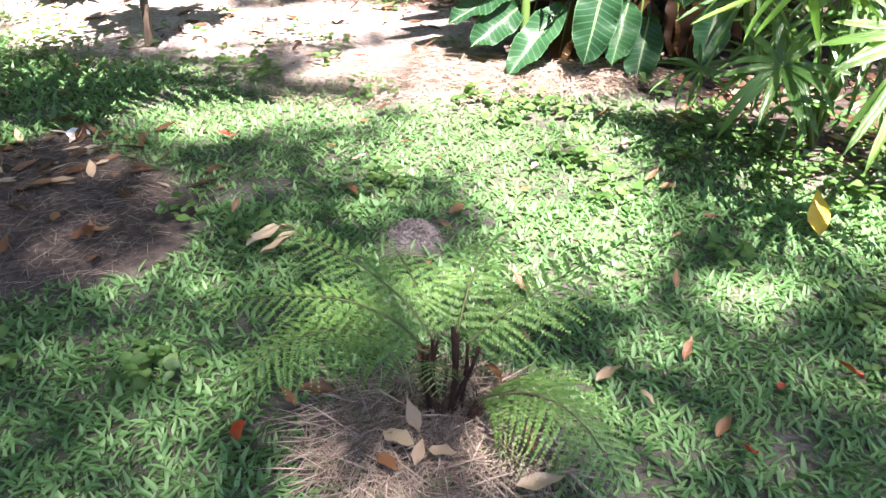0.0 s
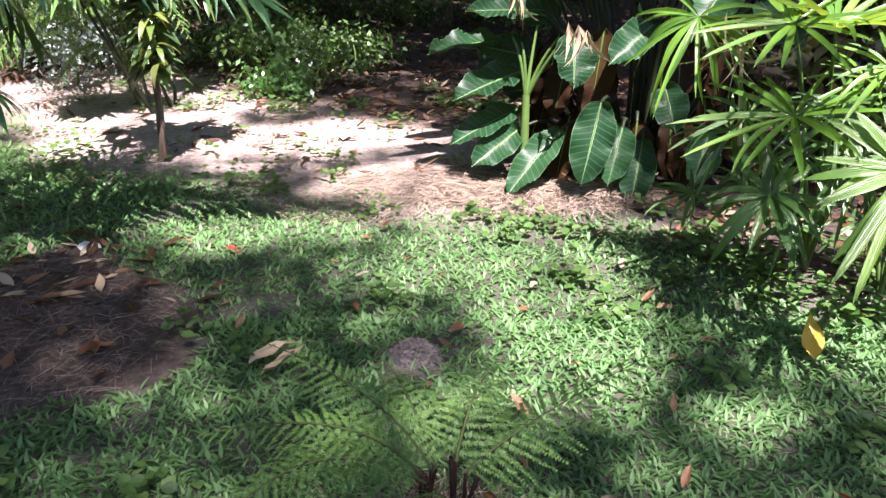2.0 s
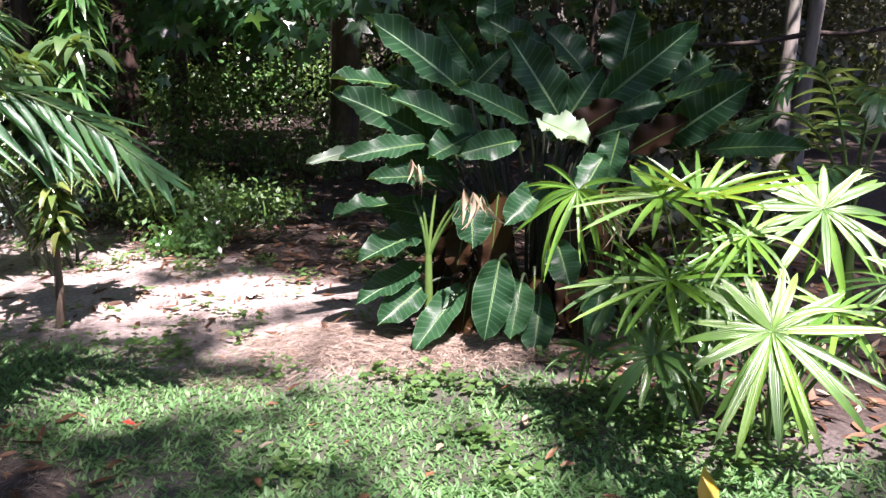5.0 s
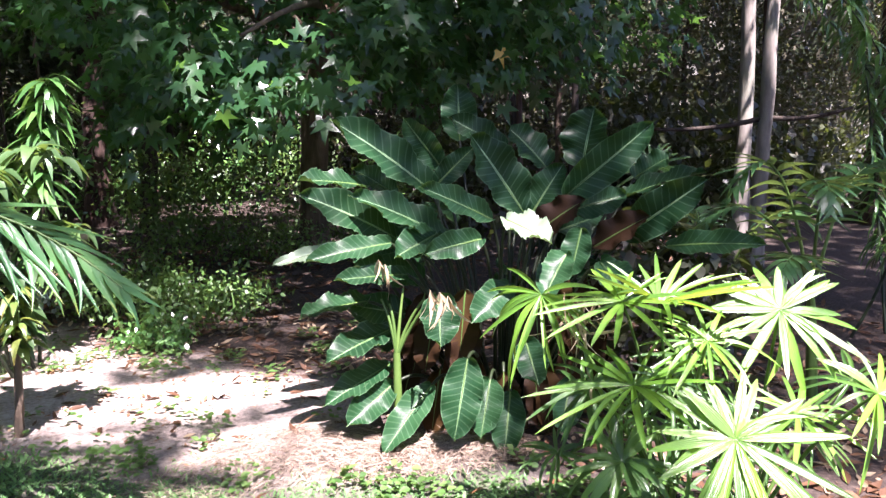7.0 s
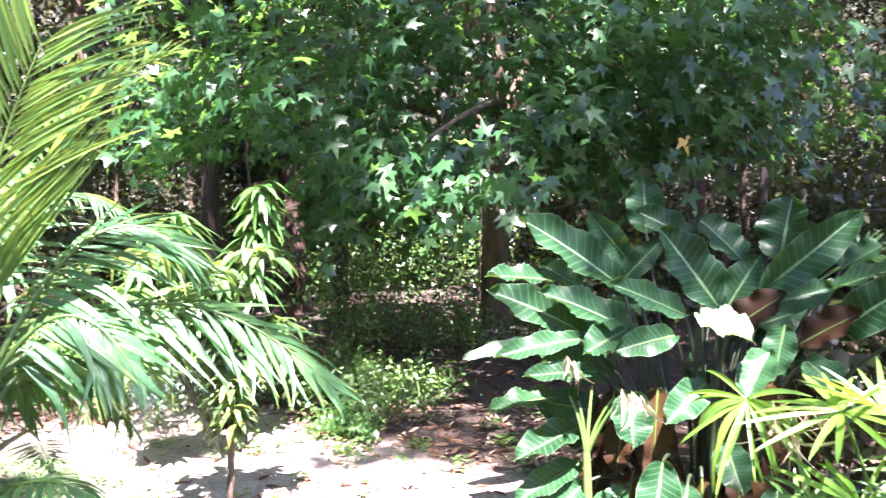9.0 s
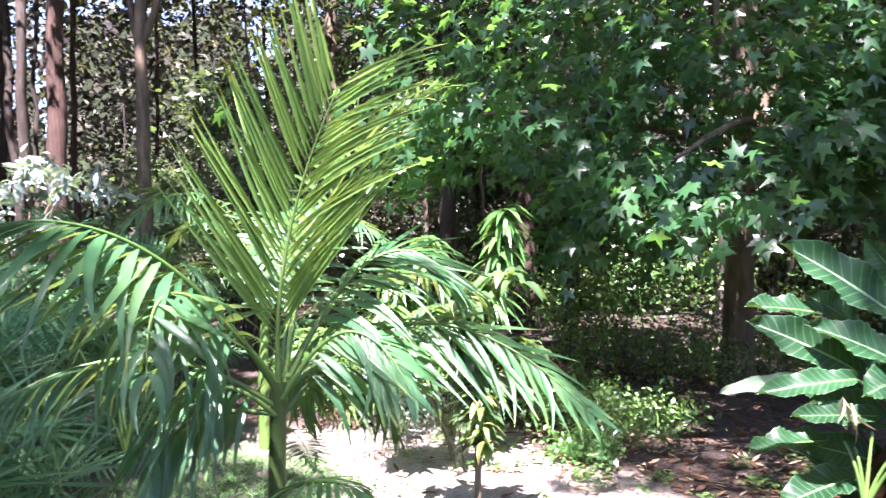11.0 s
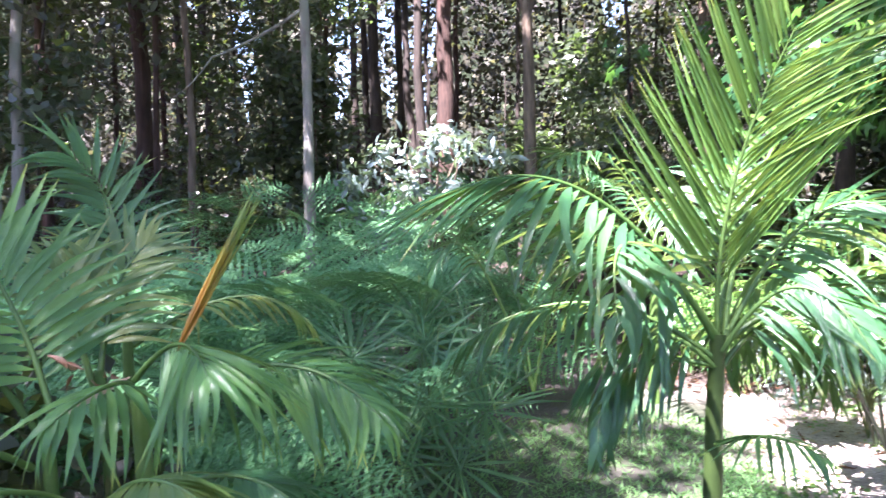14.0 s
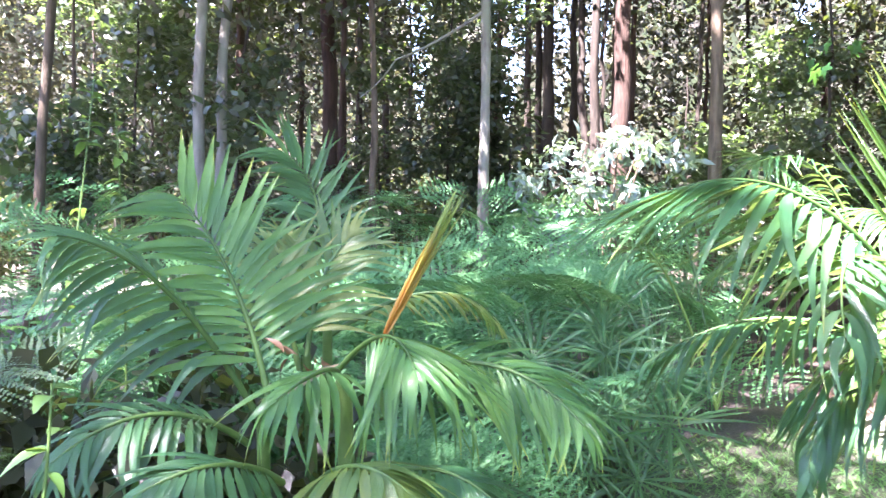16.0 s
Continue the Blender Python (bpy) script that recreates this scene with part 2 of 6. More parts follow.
def ground_material():
    m, nt, bsdf, out = material("ground_soil")
    def zone(name):
        a = nt.nodes.new("ShaderNodeAttribute")
        a.attribute_name = name
        return a.outputs["Fac"]
    fine, coarse, grain = noise_tex(nt, 40, 6), noise_tex(nt, 4, 5), noise_tex(nt, 220, 3)
    soil = ramp(nt, fine, [(0.3, (0.065, 0.052, 0.047)), (0.7, (0.18, 0.152, 0.138))])
    sand = ramp(nt, math_node(nt, "ADD", math_node(nt, "MULTIPLY", fine, 0.6), math_node(nt, "MULTIPLY", coarse, 0.4)), [(0.34, (0.15, 0.112, 0.095)), (0.48, (0.31, 0.255, 0.225)), (0.64, (0.46, 0.395, 0.355))])
    # Brown litter, its tones lowered to carry the woods' shade.
    litter = ramp(nt, fine, [(0.3, (0.018, 0.012, 0.009)), (0.5, (0.046, 0.031, 0.024)), (0.72, (0.115, 0.084, 0.066))])
    turf = ramp(nt, coarse, [(0.3, (0.05, 0.058, 0.034)), (0.7, (0.10, 0.11, 0.07))])
    col = mix(nt, zone("litter"), soil, litter)
    col = mix(nt, zone("sand"), col, sand)
    col = mix(nt, zone("turf"), col, turf)
    nt.links.new(mix(nt, 0.35, col, mix(nt, grain, (0.03, 0.03, 0.03), (1, 1, 1)), "OVERLAY"), bsdf.inputs["Base Color"])
    bsdf.inputs["Roughness"].default_value = 0.95
    bump(nt, bsdf, math_node(nt, "ADD", fine, math_node(nt, "MULTIPLY", grain, 0.4)), 0.8, 0.02)
    return m


# ---- geometry helpers ----
class Geo:
    """Vertices, faces and leaf coordinates gathered for one mesh."""
    def __init__(self):
        self.v, self.f, self.uv, self.n = [], [], [], 0

    def add(self, v, f, uv):
        self.v.append(v), self.f.append(f + self.n), self.uv.append(uv)
        self.n += len(v)

    def scatter(self, shape, m, t):
        """Copies of a shape (v, f, uv) by matrices m (n, 3, 3) at places t (n, 3)."""
        v, f, uv = shape
        n, k = len(t), len(v)
        w = np.einsum("nij,kj->nki", m, v) + t[:, None]
        self.add(w.reshape(-1, 3), (f[None] + (np.arange(n) * k)[:, None, None]).reshape(-1, f.shape[1]), np.tile(uv, (n, 1)))

    def mesh(self, name, mat, smooth=True):
        me = bpy.data.meshes.new(name)
        v, uv = np.concatenate(self.v), np.concatenate(self.uv)
        sizes = np.concatenate([np.full(len(f), f.shape[1]) for f in self.f])
        loops = np.concatenate([f.ravel() for f in self.f])
        me.vertices.add(len(v))
        me.vertices.foreach_set("co", v.astype(np.float32).ravel())
        me.loops.add(len(loops))
        me.loops.foreach_set("vertex_index", loops.astype(np.int32))
        me.polygons.add(len(sizes))
        me.polygons.foreach_set("loop_start", (np.cumsum(sizes) - sizes).astype(np.int32))
        me.polygons.foreach_set("use_smooth", np.full(len(sizes), smooth))
        me.uv_layers.new(name="UVMap").data.foreach_set("uv", uv[loops].astype(np.float32).ravel())
        me.update()
        me.validate()
        me.materials.append(mat)
        return me


def part(name, geo, mat, parent=None, label="", smooth=True):
    ob = new(name, geo.mesh(name, mat, smooth) if isinstance(geo, Geo) else geo)
    ob.parent = parent
    if label:
        tagged(ob, label)
    return ob


def thing(name, label, category, group="", kind="", at=(0, 0, 0)):
    ob = new(name)
    ob.location = at
    ob.empty_display_size = 0.1
    return tagged(ob, label, category, group, kind)


def unit(a):
    a = np.asarray(a, float)
    return a / np.maximum(np.linalg.norm(a, axis=-1, keepdims=True), 1e-9)


def axes(ahead, up, length, width=None):
    """Matrices whose y goes ahead and whose z is as near up as can be, scaled by length (and width across)."""
    y = unit(ahead)
    x = unit(np.cross(y, up))
    z = np.cross(x, y)
    length = np.broadcast_to(np.asarray(length, float), y.shape[:1])
    width = length if width is None else np.broadcast_to(np.asarray(width, float), y.shape[:1])
    return np.stack([x * width[:, None], y * length[:, None], z * length[:, None]], -1)


def blade(half=0.05, droop=0.2, fold=0.2, segs=6, point=1.0, belly=0.4, cols=3, wave=0.0, waves=0, base=0.6, twist=0.0, sweep=0.0):
    """A leaf of length 1 along y: half its width, how far it droops, the fold at the midrib, its waviness, its bend to the side."""
    s = np.linspace(0, 1, segs + 1)
    w = half * (np.clip(s / belly, 0, 1) ** base) * (np.clip((1 - s) / (1 - belly), 0, 1) ** point)
    w = np.maximum(w, half * 0.03)
    u = np.linspace(-1, 1, cols)
    y = s - 0.35 * droop * s ** 2
    z = -droop * s ** 2
    X = w[:, None] * u[None]
    Y = np.repeat(y[:, None], cols, 1) - 0.15 * np.abs(u)[None] * w[:, None]
    Z = z[:, None] + fold * np.abs(X) + wave * half * np.sin(s * waves * 6.28)[:, None] * np.abs(u)[None] ** 1.5
    if twist:
        X, Z = X * np.cos(twist * s)[:, None], Z + X * np.sin(twist * s)[:, None]
    X, Y = X + sweep * s[:, None] ** 2, Y - 0.3 * abs(sweep) * s[:, None] ** 2
    v = np.stack([X, Y, Z], -1).reshape(-1, 3)
    uv = np.stack([np.repeat((u * 0.5 + 0.5)[None], segs + 1, 0), np.repeat(s[:, None], cols, 1)], -1).reshape(-1, 2)
    i = (np.arange(segs)[:, None] * cols + np.arange(cols - 1)[None]).ravel()
    return v, np.stack([i, i + 1, i + cols + 1, i + cols], -1), uv


def tube(points, radii, sides=8, rough=0.0, seed=0):
    p, r = np.asarray(points, float), np.asarray(radii, float)
    t = unit(np.gradient(p, axis=0))
    ref = np.where(np.abs(t[:, 2:3]) > 0.9, [[1.0, 0, 0]], [[0, 0, 1.0]])
    ref = np.repeat(ref[:1], len(p), 0)
    a = unit(np.cross(t, ref))
    b = np.cross(t, a)
    th = np.linspace(0, 2 * np.pi, sides, endpoint=False)
    ring = a[:, None] * np.cos(th)[None, :, None] + b[:, None] * np.sin(th)[None, :, None]
    k = np.ones((len(p), sides))
    if rough:
        k += np.random.default_rng(seed).normal(0, rough, k.shape)
    v = (p[:, None] + ring * (r[:, None] * k)[..., None]).reshape(-1, 3)
    i, j = np.meshgrid(np.arange(len(p) - 1), np.arange(sides), indexing="ij")
    j2 = (j + 1) % sides
    f = np.stack([i * sides + j, i * sides + j2, (i + 1) * sides + j2, (i + 1) * sides + j], -1).reshape(-1, 4)
    uv = np.stack([np.tile(th / 6.2832, len(p)), np.repeat(np.linspace(0, 1, len(p)), sides)], -1)
    return v, f, uv


def bend(a, m, b, n=12):
    """Points of a smooth curve from a through m to b."""
    a, m, b = (np.asarray(q, float) for q in (a, m, b))
    c = 2 * m - 0.5 * (a + b)
    s = np.linspace(0, 1, n)[:, None]
    return (1 - s) ** 2 * a + 2 * s * (1 - s) * c + s ** 2 * b


def lumps(x, y, scale, seed=0):
    """Smooth unevenness between about -1 and 1 over the plan."""
    r = np.random.default_rng(seed)
    out = np.zeros(np.shape(x))
    for k in range(7):
        a, f, p = r.uniform(0, 6.28), scale * r.uniform(0.6, 1.7), r.uniform(0, 6.28)
        out = out + np.sin((x * np.cos(a) + y * np.sin(a)) * f + p + 0.8 * np.sin((y * np.cos(a) - x * np.sin(a)) * f * 0.7 + p * 2))
    return out / 3.5


# ---- the lie of the land ----
EDGE_X = (-6.0, -3.2, -2.7, -2.3, -1.7, -1.3, -0.9, -0.5, 0.4, 0.8, 1.05, 1.25, 1.5, 2.2, 3.5)
EDGE_Y = (5.9, 5.4, 4.6, 4.05, 3.85, 3.72, 3.58, 3.40, 3.28, 3.2, 2.95, 2.62, 2.42, 2.25, 2.0)


def smooth(a, lo, hi):
    k = np.clip((a - lo) / (hi - lo), 0, 1)
    return k * k * (3 - 2 * k)


def land(x, y):
    """The ground's height."""
    d = np.hypot(x, y)
    z = 0.012 * lumps(x, y, 3.0, 1) * smooth(d, 0, 1) + 0.055 * np.clip(d - 7, 0, 9)
    z = z + 0.07 * np.exp(-((x - 0.0) ** 2 + (y - 1.19) ** 2) / 0.05)
    z = z + 0.07 * np.exp(-(((x + 0.1) / 0.4) ** 2 + ((y - 3.62) / 0.28) ** 2))
    z = z + 0.05 * np.exp(-(((x - 0.65) / 0.4) ** 2 + ((y - 3.45) / 0.2) ** 2))
    return z + 0.02 * np.exp(-((x + 0.09) ** 2 + (y - 2.07) ** 2) / 0.012)


def lawn(x, y):
    """How much turf grows there, 0 to 1."""
    e = np.interp(x, EDGE_X, EDGE_Y) + 0.12 * lumps(x, y, 5, 2)
    k = smooth(e - y, -0.22, 0.25)
    k = k * (1 - smooth(0.45 + 0.15 * lumps(x, y, 7, 3) - np.hypot((x + 1.42) / 1.15, (y - 2.2) / 1.3), -0.06, 0.06))
    k = k * (1 - np.exp(-(((x + 0.02) / 0.27) ** 2 + ((y - 1.18) / 0.18) ** 2) ** 2))
    k = k * (1 - np.exp(-(((x + 0.09) ** 2 + (y - 2.05) ** 2) / 0.016) ** 2))
    k = k * smooth(x + 4.4 + 0.2 * lumps(x, y, 3, 4), -0.1, 0.2)
    # Turf left out under the near palm, where dark litter paints its shade.
    k = k * smooth(np.hypot((x + 2.75) / 1.0, (y + 0.1) / 1.1) + 0.12 * lumps(x, y, 5, 21), 0.8, 1.1)
    k = k * (1 - np.exp(-(((x + 0.1) / 0.46) ** 2 + ((y - 3.6) / 0.27) ** 2) ** 2)) * (1 - np.exp(-(((x - 0.6) / 0.4) ** 2 + ((y - 3.42) / 0.2) ** 2) ** 2))
    thin = smooth(lumps(x, y, 11, 5), 0.45, 0.85) * 0.6
    return k * (1 - thin)


def sand(x, y):
    e = np.interp(x, EDGE_X, EDGE_Y)
    far = np.interp(x, (-5, -3.4, -2.8, -1.9, -1.6, -0.8, 0, 0.5, 1.2), (5.2, 6.0, 6.7, 6.3, 5.7, 5.3, 4.7, 4.2, 3.6)) + 0.18 * lumps(x, y, 4, 6)
    return smooth(y - e, -0.5, 0.1) * smooth(far - y, -0.2, 0.25) * (1 - smooth(x + 0.2 * lumps(x, y, 5, 12), 0.0, 0.5))


def litter(x, y):
    e = np.interp(x, EDGE_X, EDGE_Y)
    far = smooth(y - e, 0.0, 0.5)
    dirt = smooth(0.6 + 0.2 * lumps(x, y, 7, 3) - np.hypot((x + 1.42) / 1.15, (y - 2.3) / 1.2), -0.1, 0.2)
    # Dark disc under the near palm: shade below its fronds, painted as litter.
    palm = 1 - smooth(np.hypot((x + 2.9) / 1.3, (y + 0.1) / 1.3), 0.85, 1.1)
    return np.clip(far + dirt * 0.8 + palm, 0, 1)


def build_ground():
    near = np.linspace(-6, 6, 171)
    out = 6 * (1.1 ** np.arange(1, 80) - 1) * 0.5 + 6.05
    out = out[out < 900]
    xs = np.concatenate([-out[::-1], near, out])
    X, Y = np.meshgrid(xs, xs + 2, indexing="ij")
    n = len(xs)
    v = np.stack([X, Y, land(X, Y)], -1).reshape(-1, 3)
    i = (np.arange(n - 1)[:, None] * n + np.arange(n - 1)[None]).ravel()
    g = Geo()
    g.add(v, np.stack([i, i + n, i + n + 1, i + 1], -1), v[:, :2] * 0.1)
    ob = part("ground", g, ground_material())
    for name, fn in (("turf", lawn), ("sand", sand), ("litter", litter)):
        ob.data.attributes.new(name, "FLOAT", "POINT").data.foreach_set("value", fn(v[:, 0], v[:, 1]).astype(np.float32))
    return tagged(ob, "garden ground of turf, pale sand path and shade-darkened brown leaf litter", "ground", kind="structure")


build_ground()


def build_grass():
    def sow(n, x0, x1, y0, y1, lo, hi, wide, seed):
        r = np.random.default_rng(seed)
        x, y = r.uniform(x0, x1, n), r.uniform(y0, y1, n)
        keep = r.uniform(0, 1, n) < lawn(x, y)
        x, y = x[keep], y[keep]
        n = len(x)
        a = r.uniform(0, 6.283, n)
        lift = r.uniform(0.1, 1.5, n)
        ahead = np.stack([np.cos(a), np.sin(a), lift], -1)
        length = r.uniform(lo, hi, n)
        up = np.stack([-np.cos(a) * lift, -np.sin(a) * lift, np.ones(n)], -1)
        m = axes(ahead, up, length, length * wide / 0.18 * r.uniform(0.8, 1.3, n))
        return m, np.stack([x, y, land(x, y) - 0.003], -1)
    g = Geo()
    near = blade(0.10, 0.22, 0.5, 3, 0.75, 0.4, 3)
    far = blade(0.10, 0.25, 0.0, 2, 0.75, 0.45, 2)
    g.scatter(near, *sow(34000, -1.3, 1.5, 0.75, 2.3, 0.023, 0.056, 0.21, 11))
    g.scatter(far, *sow(64000, -2.6, 2.3, 2.2, 4.3, 0.023, 0.054, 0.22, 12))
    g.scatter(far, *sow(20000, -4.7, -1.3, 1.0, 5.0, 0.04, 0.09, 0.17, 13))
    g.scatter(far, *sow(12000, 1.3, 4.0, 0.3, 2.3, 0.04, 0.08, 0.17, 14))
    g.scatter(far, *sow(9000, -4.0, 4.5, -4.0, 0.9, 0.05, 0.10, 0.2, 15))
    tagged(part("grass", g, GRASS), "broad-bladed green lawn grass with thin patches", "grass", kind="stuff")


build_grass()


# ---- plants ----
SAGS, SWEEPS = (0.04, 0.25, 0.5), (-0.5, -0.25, 0.0, 0.25, 0.5)
LEAFLETS = [blade(0.035, d, 0.45, 8, 0.8, 0.3, 3, sweep=w) for d in SAGS for w in SWEEPS]


def leaflet_meshes(name, mat):
    out = []
    for s in LEAFLETS:
        g = Geo()
        g.add(*s)
        out.append(g.mesh(name, mat))
    return out


def palm_frond(parent, base, mid, tip, mat, meshes, count=30, long=0.4, wide=0.035, droop=0.5, vee=0.25, start=0.18, split=True, thick=0.012, twist=0.0, seed=0, label="", face=None, opening=68, closing=20, taper=0.0, reach=None, droop_end=None):
    """One feather frond: its rachis through three points, leaflets along both sides."""
    r = np.random.default_rng(seed)
    p = bend(base, mid, tip, 24)
    g = Geo()
    g.add(*tube(p, np.linspace(thick, thick * 0.2, 24), 6))
    fr = part("frond", g, STALK, parent, label)
    t = unit(np.gradient(p, axis=0))
    up = np.array([0, 0, 1.0]) if face is None else unit(face)
    side = unit(np.cross(t, up) + 1e-4)
    side = unit(side + twist * np.cross(side, t))
    nrm = np.cross(side, t)
    s = np.linspace(start, 0.985, count)
    joined = Geo()
    for sgn in (-1, 1):
        for k in s:
            q = min(k + r.uniform(-0.006, 0.006), 0.99) * 23
            i, fq = int(q), q - int(q)
            pos = p[i] * (1 - fq) + p[i + 1] * fq
            rel = (k - start) / (1 - start)
            ang = radians(opening + (closing - opening) * rel + r.normal(0, 3))
            hang = vee if reach is None else vee + (reach - vee) * rel
            d = np.cos(ang) * t[i] + np.sin(ang) * (sgn * side[i] + hang * nrm[i])
            L = long * (0.55 + 0.45 * np.sin(np.pi * min(1, 0.18 + rel * 0.75))) * (1 - 0.45 * rel ** 3) * r.uniform(0.93, 1.05) if not taper else long * (1 - taper * rel) * r.uniform(0.92, 1.05)
            upv = nrm[i] + np.array([0, 0, 0.25]) + r.normal(0, 0.08, 3)
            m = axes(d[None], upv[None], L, wide / 0.07 * r.uniform(0.9, 1.1))[0]
            across, over = unit(m[:, 0]), unit(m[:, 2])
            sag = droop if droop_end is None else droop + (droop_end - droop) * rel
            fall = int(np.clip(np.rint(sag * 3.2 * max(over[2], 0) + r.normal(0, 0.35)), 0, 2))
            turn = int(np.clip(np.rint(2 - sag * 3.4 * across[2] + r.normal(0, 0.3)), 0, 4))
            which = fall * 5 + turn
            if split:
                ob = new("leaflet", meshes[which])
                ob.parent = fr
                ob.matrix_local = Matrix.Translation(pos) @ Matrix([list(x) for x in m]).to_4x4()
            else:
                joined.scatter(LEAFLETS[which], m[None], pos[None])
    if not split:
        tagged(part("leaf_fringe", joined, mat, fr), kind="stuff")
    return fr


LEAFLET_PALM, LEAFLET_OLD, LEAFLET_FRESH, LEAFLET_NEW = (leaflet_meshes("leaflet", m) for m in (PALM, PALM_OLD, PALM_FRESH, PALM_NEW))


def build_tall_palm():
    k = thing("feather_palm", "young feather palm with tall arching glossy green fronds", "palm", "feather palms")
    g = Geo()
    g.add(*tube(bend((-1.86, 2.46, -0.05), (-1.85, 2.43, 0.55), (-1.81, 2.4, 1.15)), np.linspace(0.047, 0.03, 12), 12, 0.04))
    part("trunk", g, plain_material("palm_crownshaft", (0.018, 0.036, 0.010), (0.05, 0.085, 0.022), 12, 0.45), k, "smooth green crownshaft")
    def f(a, m, b, seed, mat=PALM, **kw):
        palm_frond(k, a, m, b, mat, LEAFLET_PALM if mat is PALM else LEAFLET_NEW, seed=seed, **kw)
    f((-1.81, 2.40, 1.08), (-1.75, 2.38, 1.68), (-1.50, 2.36, 2.27), 1, PALM_NEW, count=38, long=0.80, wide=0.023, droop=0.0, droop_end=0.4, vee=0.4, face=(0.35, -0.85, 0.3), start=0.2, thick=0.012, opening=33, closing=36, taper=0.38)
    f((-1.79, 2.41, 1.14), (-1.70, 2.68, 1.91), (-1.37, 3.03, 2.36), 2, PALM_NEW, count=30, long=0.45, wide=0.028, droop=0.3, vee=0.4, face=(-0.4, -0.6, 0.7))
    f((-1.82, 2.39, 1.12), (-1.99, 1.86, 1.68), (-2.19, 1.36, 1.72), 3, count=24, long=0.56, wide=0.042, droop=0.5, droop_end=0.2, vee=-1.6, reach=-0.25, thick=0.013, opening=80, closing=7, taper=0.12)
    f((-1.81, 2.39, 1.14), (-1.90, 1.95, 1.52), (-1.75, 1.62, 1.30), 4, count=13, long=0.50, wide=0.040, droop=0.4, vee=-0.1, closing=45)
    f((-1.78, 2.41, 1.12), (-1.30, 2.76, 1.35), (-0.68, 2.82, 1.02), 5, count=28, long=0.52, wide=0.038, droop=0.3, droop_end=0.2, vee=-0.55, reach=-0.2, thick=0.014, face=(0.1, -0.45, 0.85), start=0.06, opening=78, closing=14)
    f((-1.79, 2.41, 1.12), (-1.52, 2.66, 1.62), (-1.20, 2.78, 1.52), 13, count=22, long=0.50, wide=0.034, droop=0.3, droop_end=0.2, vee=-0.35, reach=-0.2, face=(-0.1, -0.5, 0.8), start=0.2, opening=72, closing=16)
    f((-1.79, 2.39, 1.08), (-1.55, 2.48, 1.34), (-1.28, 2.46, 1.14), 14, count=18, long=0.44, wide=0.034, droop=0.3, droop_end=0.2, vee=-0.45, reach=-0.2, face=(0.1, -0.5, 0.8), start=0.2, opening=74, closing=16)
    f((-1.82, 2.39, 1.10), (-1.86, 2.62, 1.66), (-2.02, 2.80, 1.82), 15, count=20, long=0.42, wide=0.030, droop=0.5, vee=0.1, face=(0.3, -0.8, 0.5), start=0.25, opening=60, closing=20)
    f((-1.82, 2.38, 1.02), (-1.98, 2.16, 1.16), (-2.10, 1.92, 0.98), 16, count=15, long=0.46, wide=0.030, droop=0.55, vee=-0.8, reach=-0.3, opening=70, closing=14)
    f((-1.82, 2.42, 1.00), (-1.94, 2.74, 1.18), (-2.06, 3.02, 0.86), 17, count=16, long=0.42, wide=0.030, droop=0.5, vee=-0.7, reach=-0.3, start=0.2, opening=72, closing=14)
    f((-1.80, 2.42, 1.02), (-1.68, 2.70, 1.16), (-1.56, 2.94, 0.84), 18, count=16, long=0.40, wide=0.030, droop=0.5, vee=-0.7, reach=-0.3, start=0.2, opening=72, closing=14)
    f((-1.82, 2.39, 1.05), (-2.18, 2.02, 1.28), (-2.47, 1.58, 1.11), 6, count=26, long=0.42, wide=0.030, droop=0.9, vee=-0.2)
    f((-1.78, 2.41, 1.16), (-1.77, 3.20, 1.52), (-1.43, 3.85, 1.38), 7, count=26, long=0.42, wide=0.032, droop=0.7, vee=0.0)
    f((-1.81, 2.39, 1.02), (-2.04, 2.12, 1.02), (-2.02, 1.89, 0.78), 8, count=18, long=0.40, wide=0.032, droop=0.9, vee=-0.3)
    f((-1.80, 2.36, 0.72), (-1.56, 2.30, 0.81), (-1.37, 2.28, 0.78), 9, count=12, long=0.28, wide=0.022, droop=0.6, vee=0.0)


build_tall_palm()


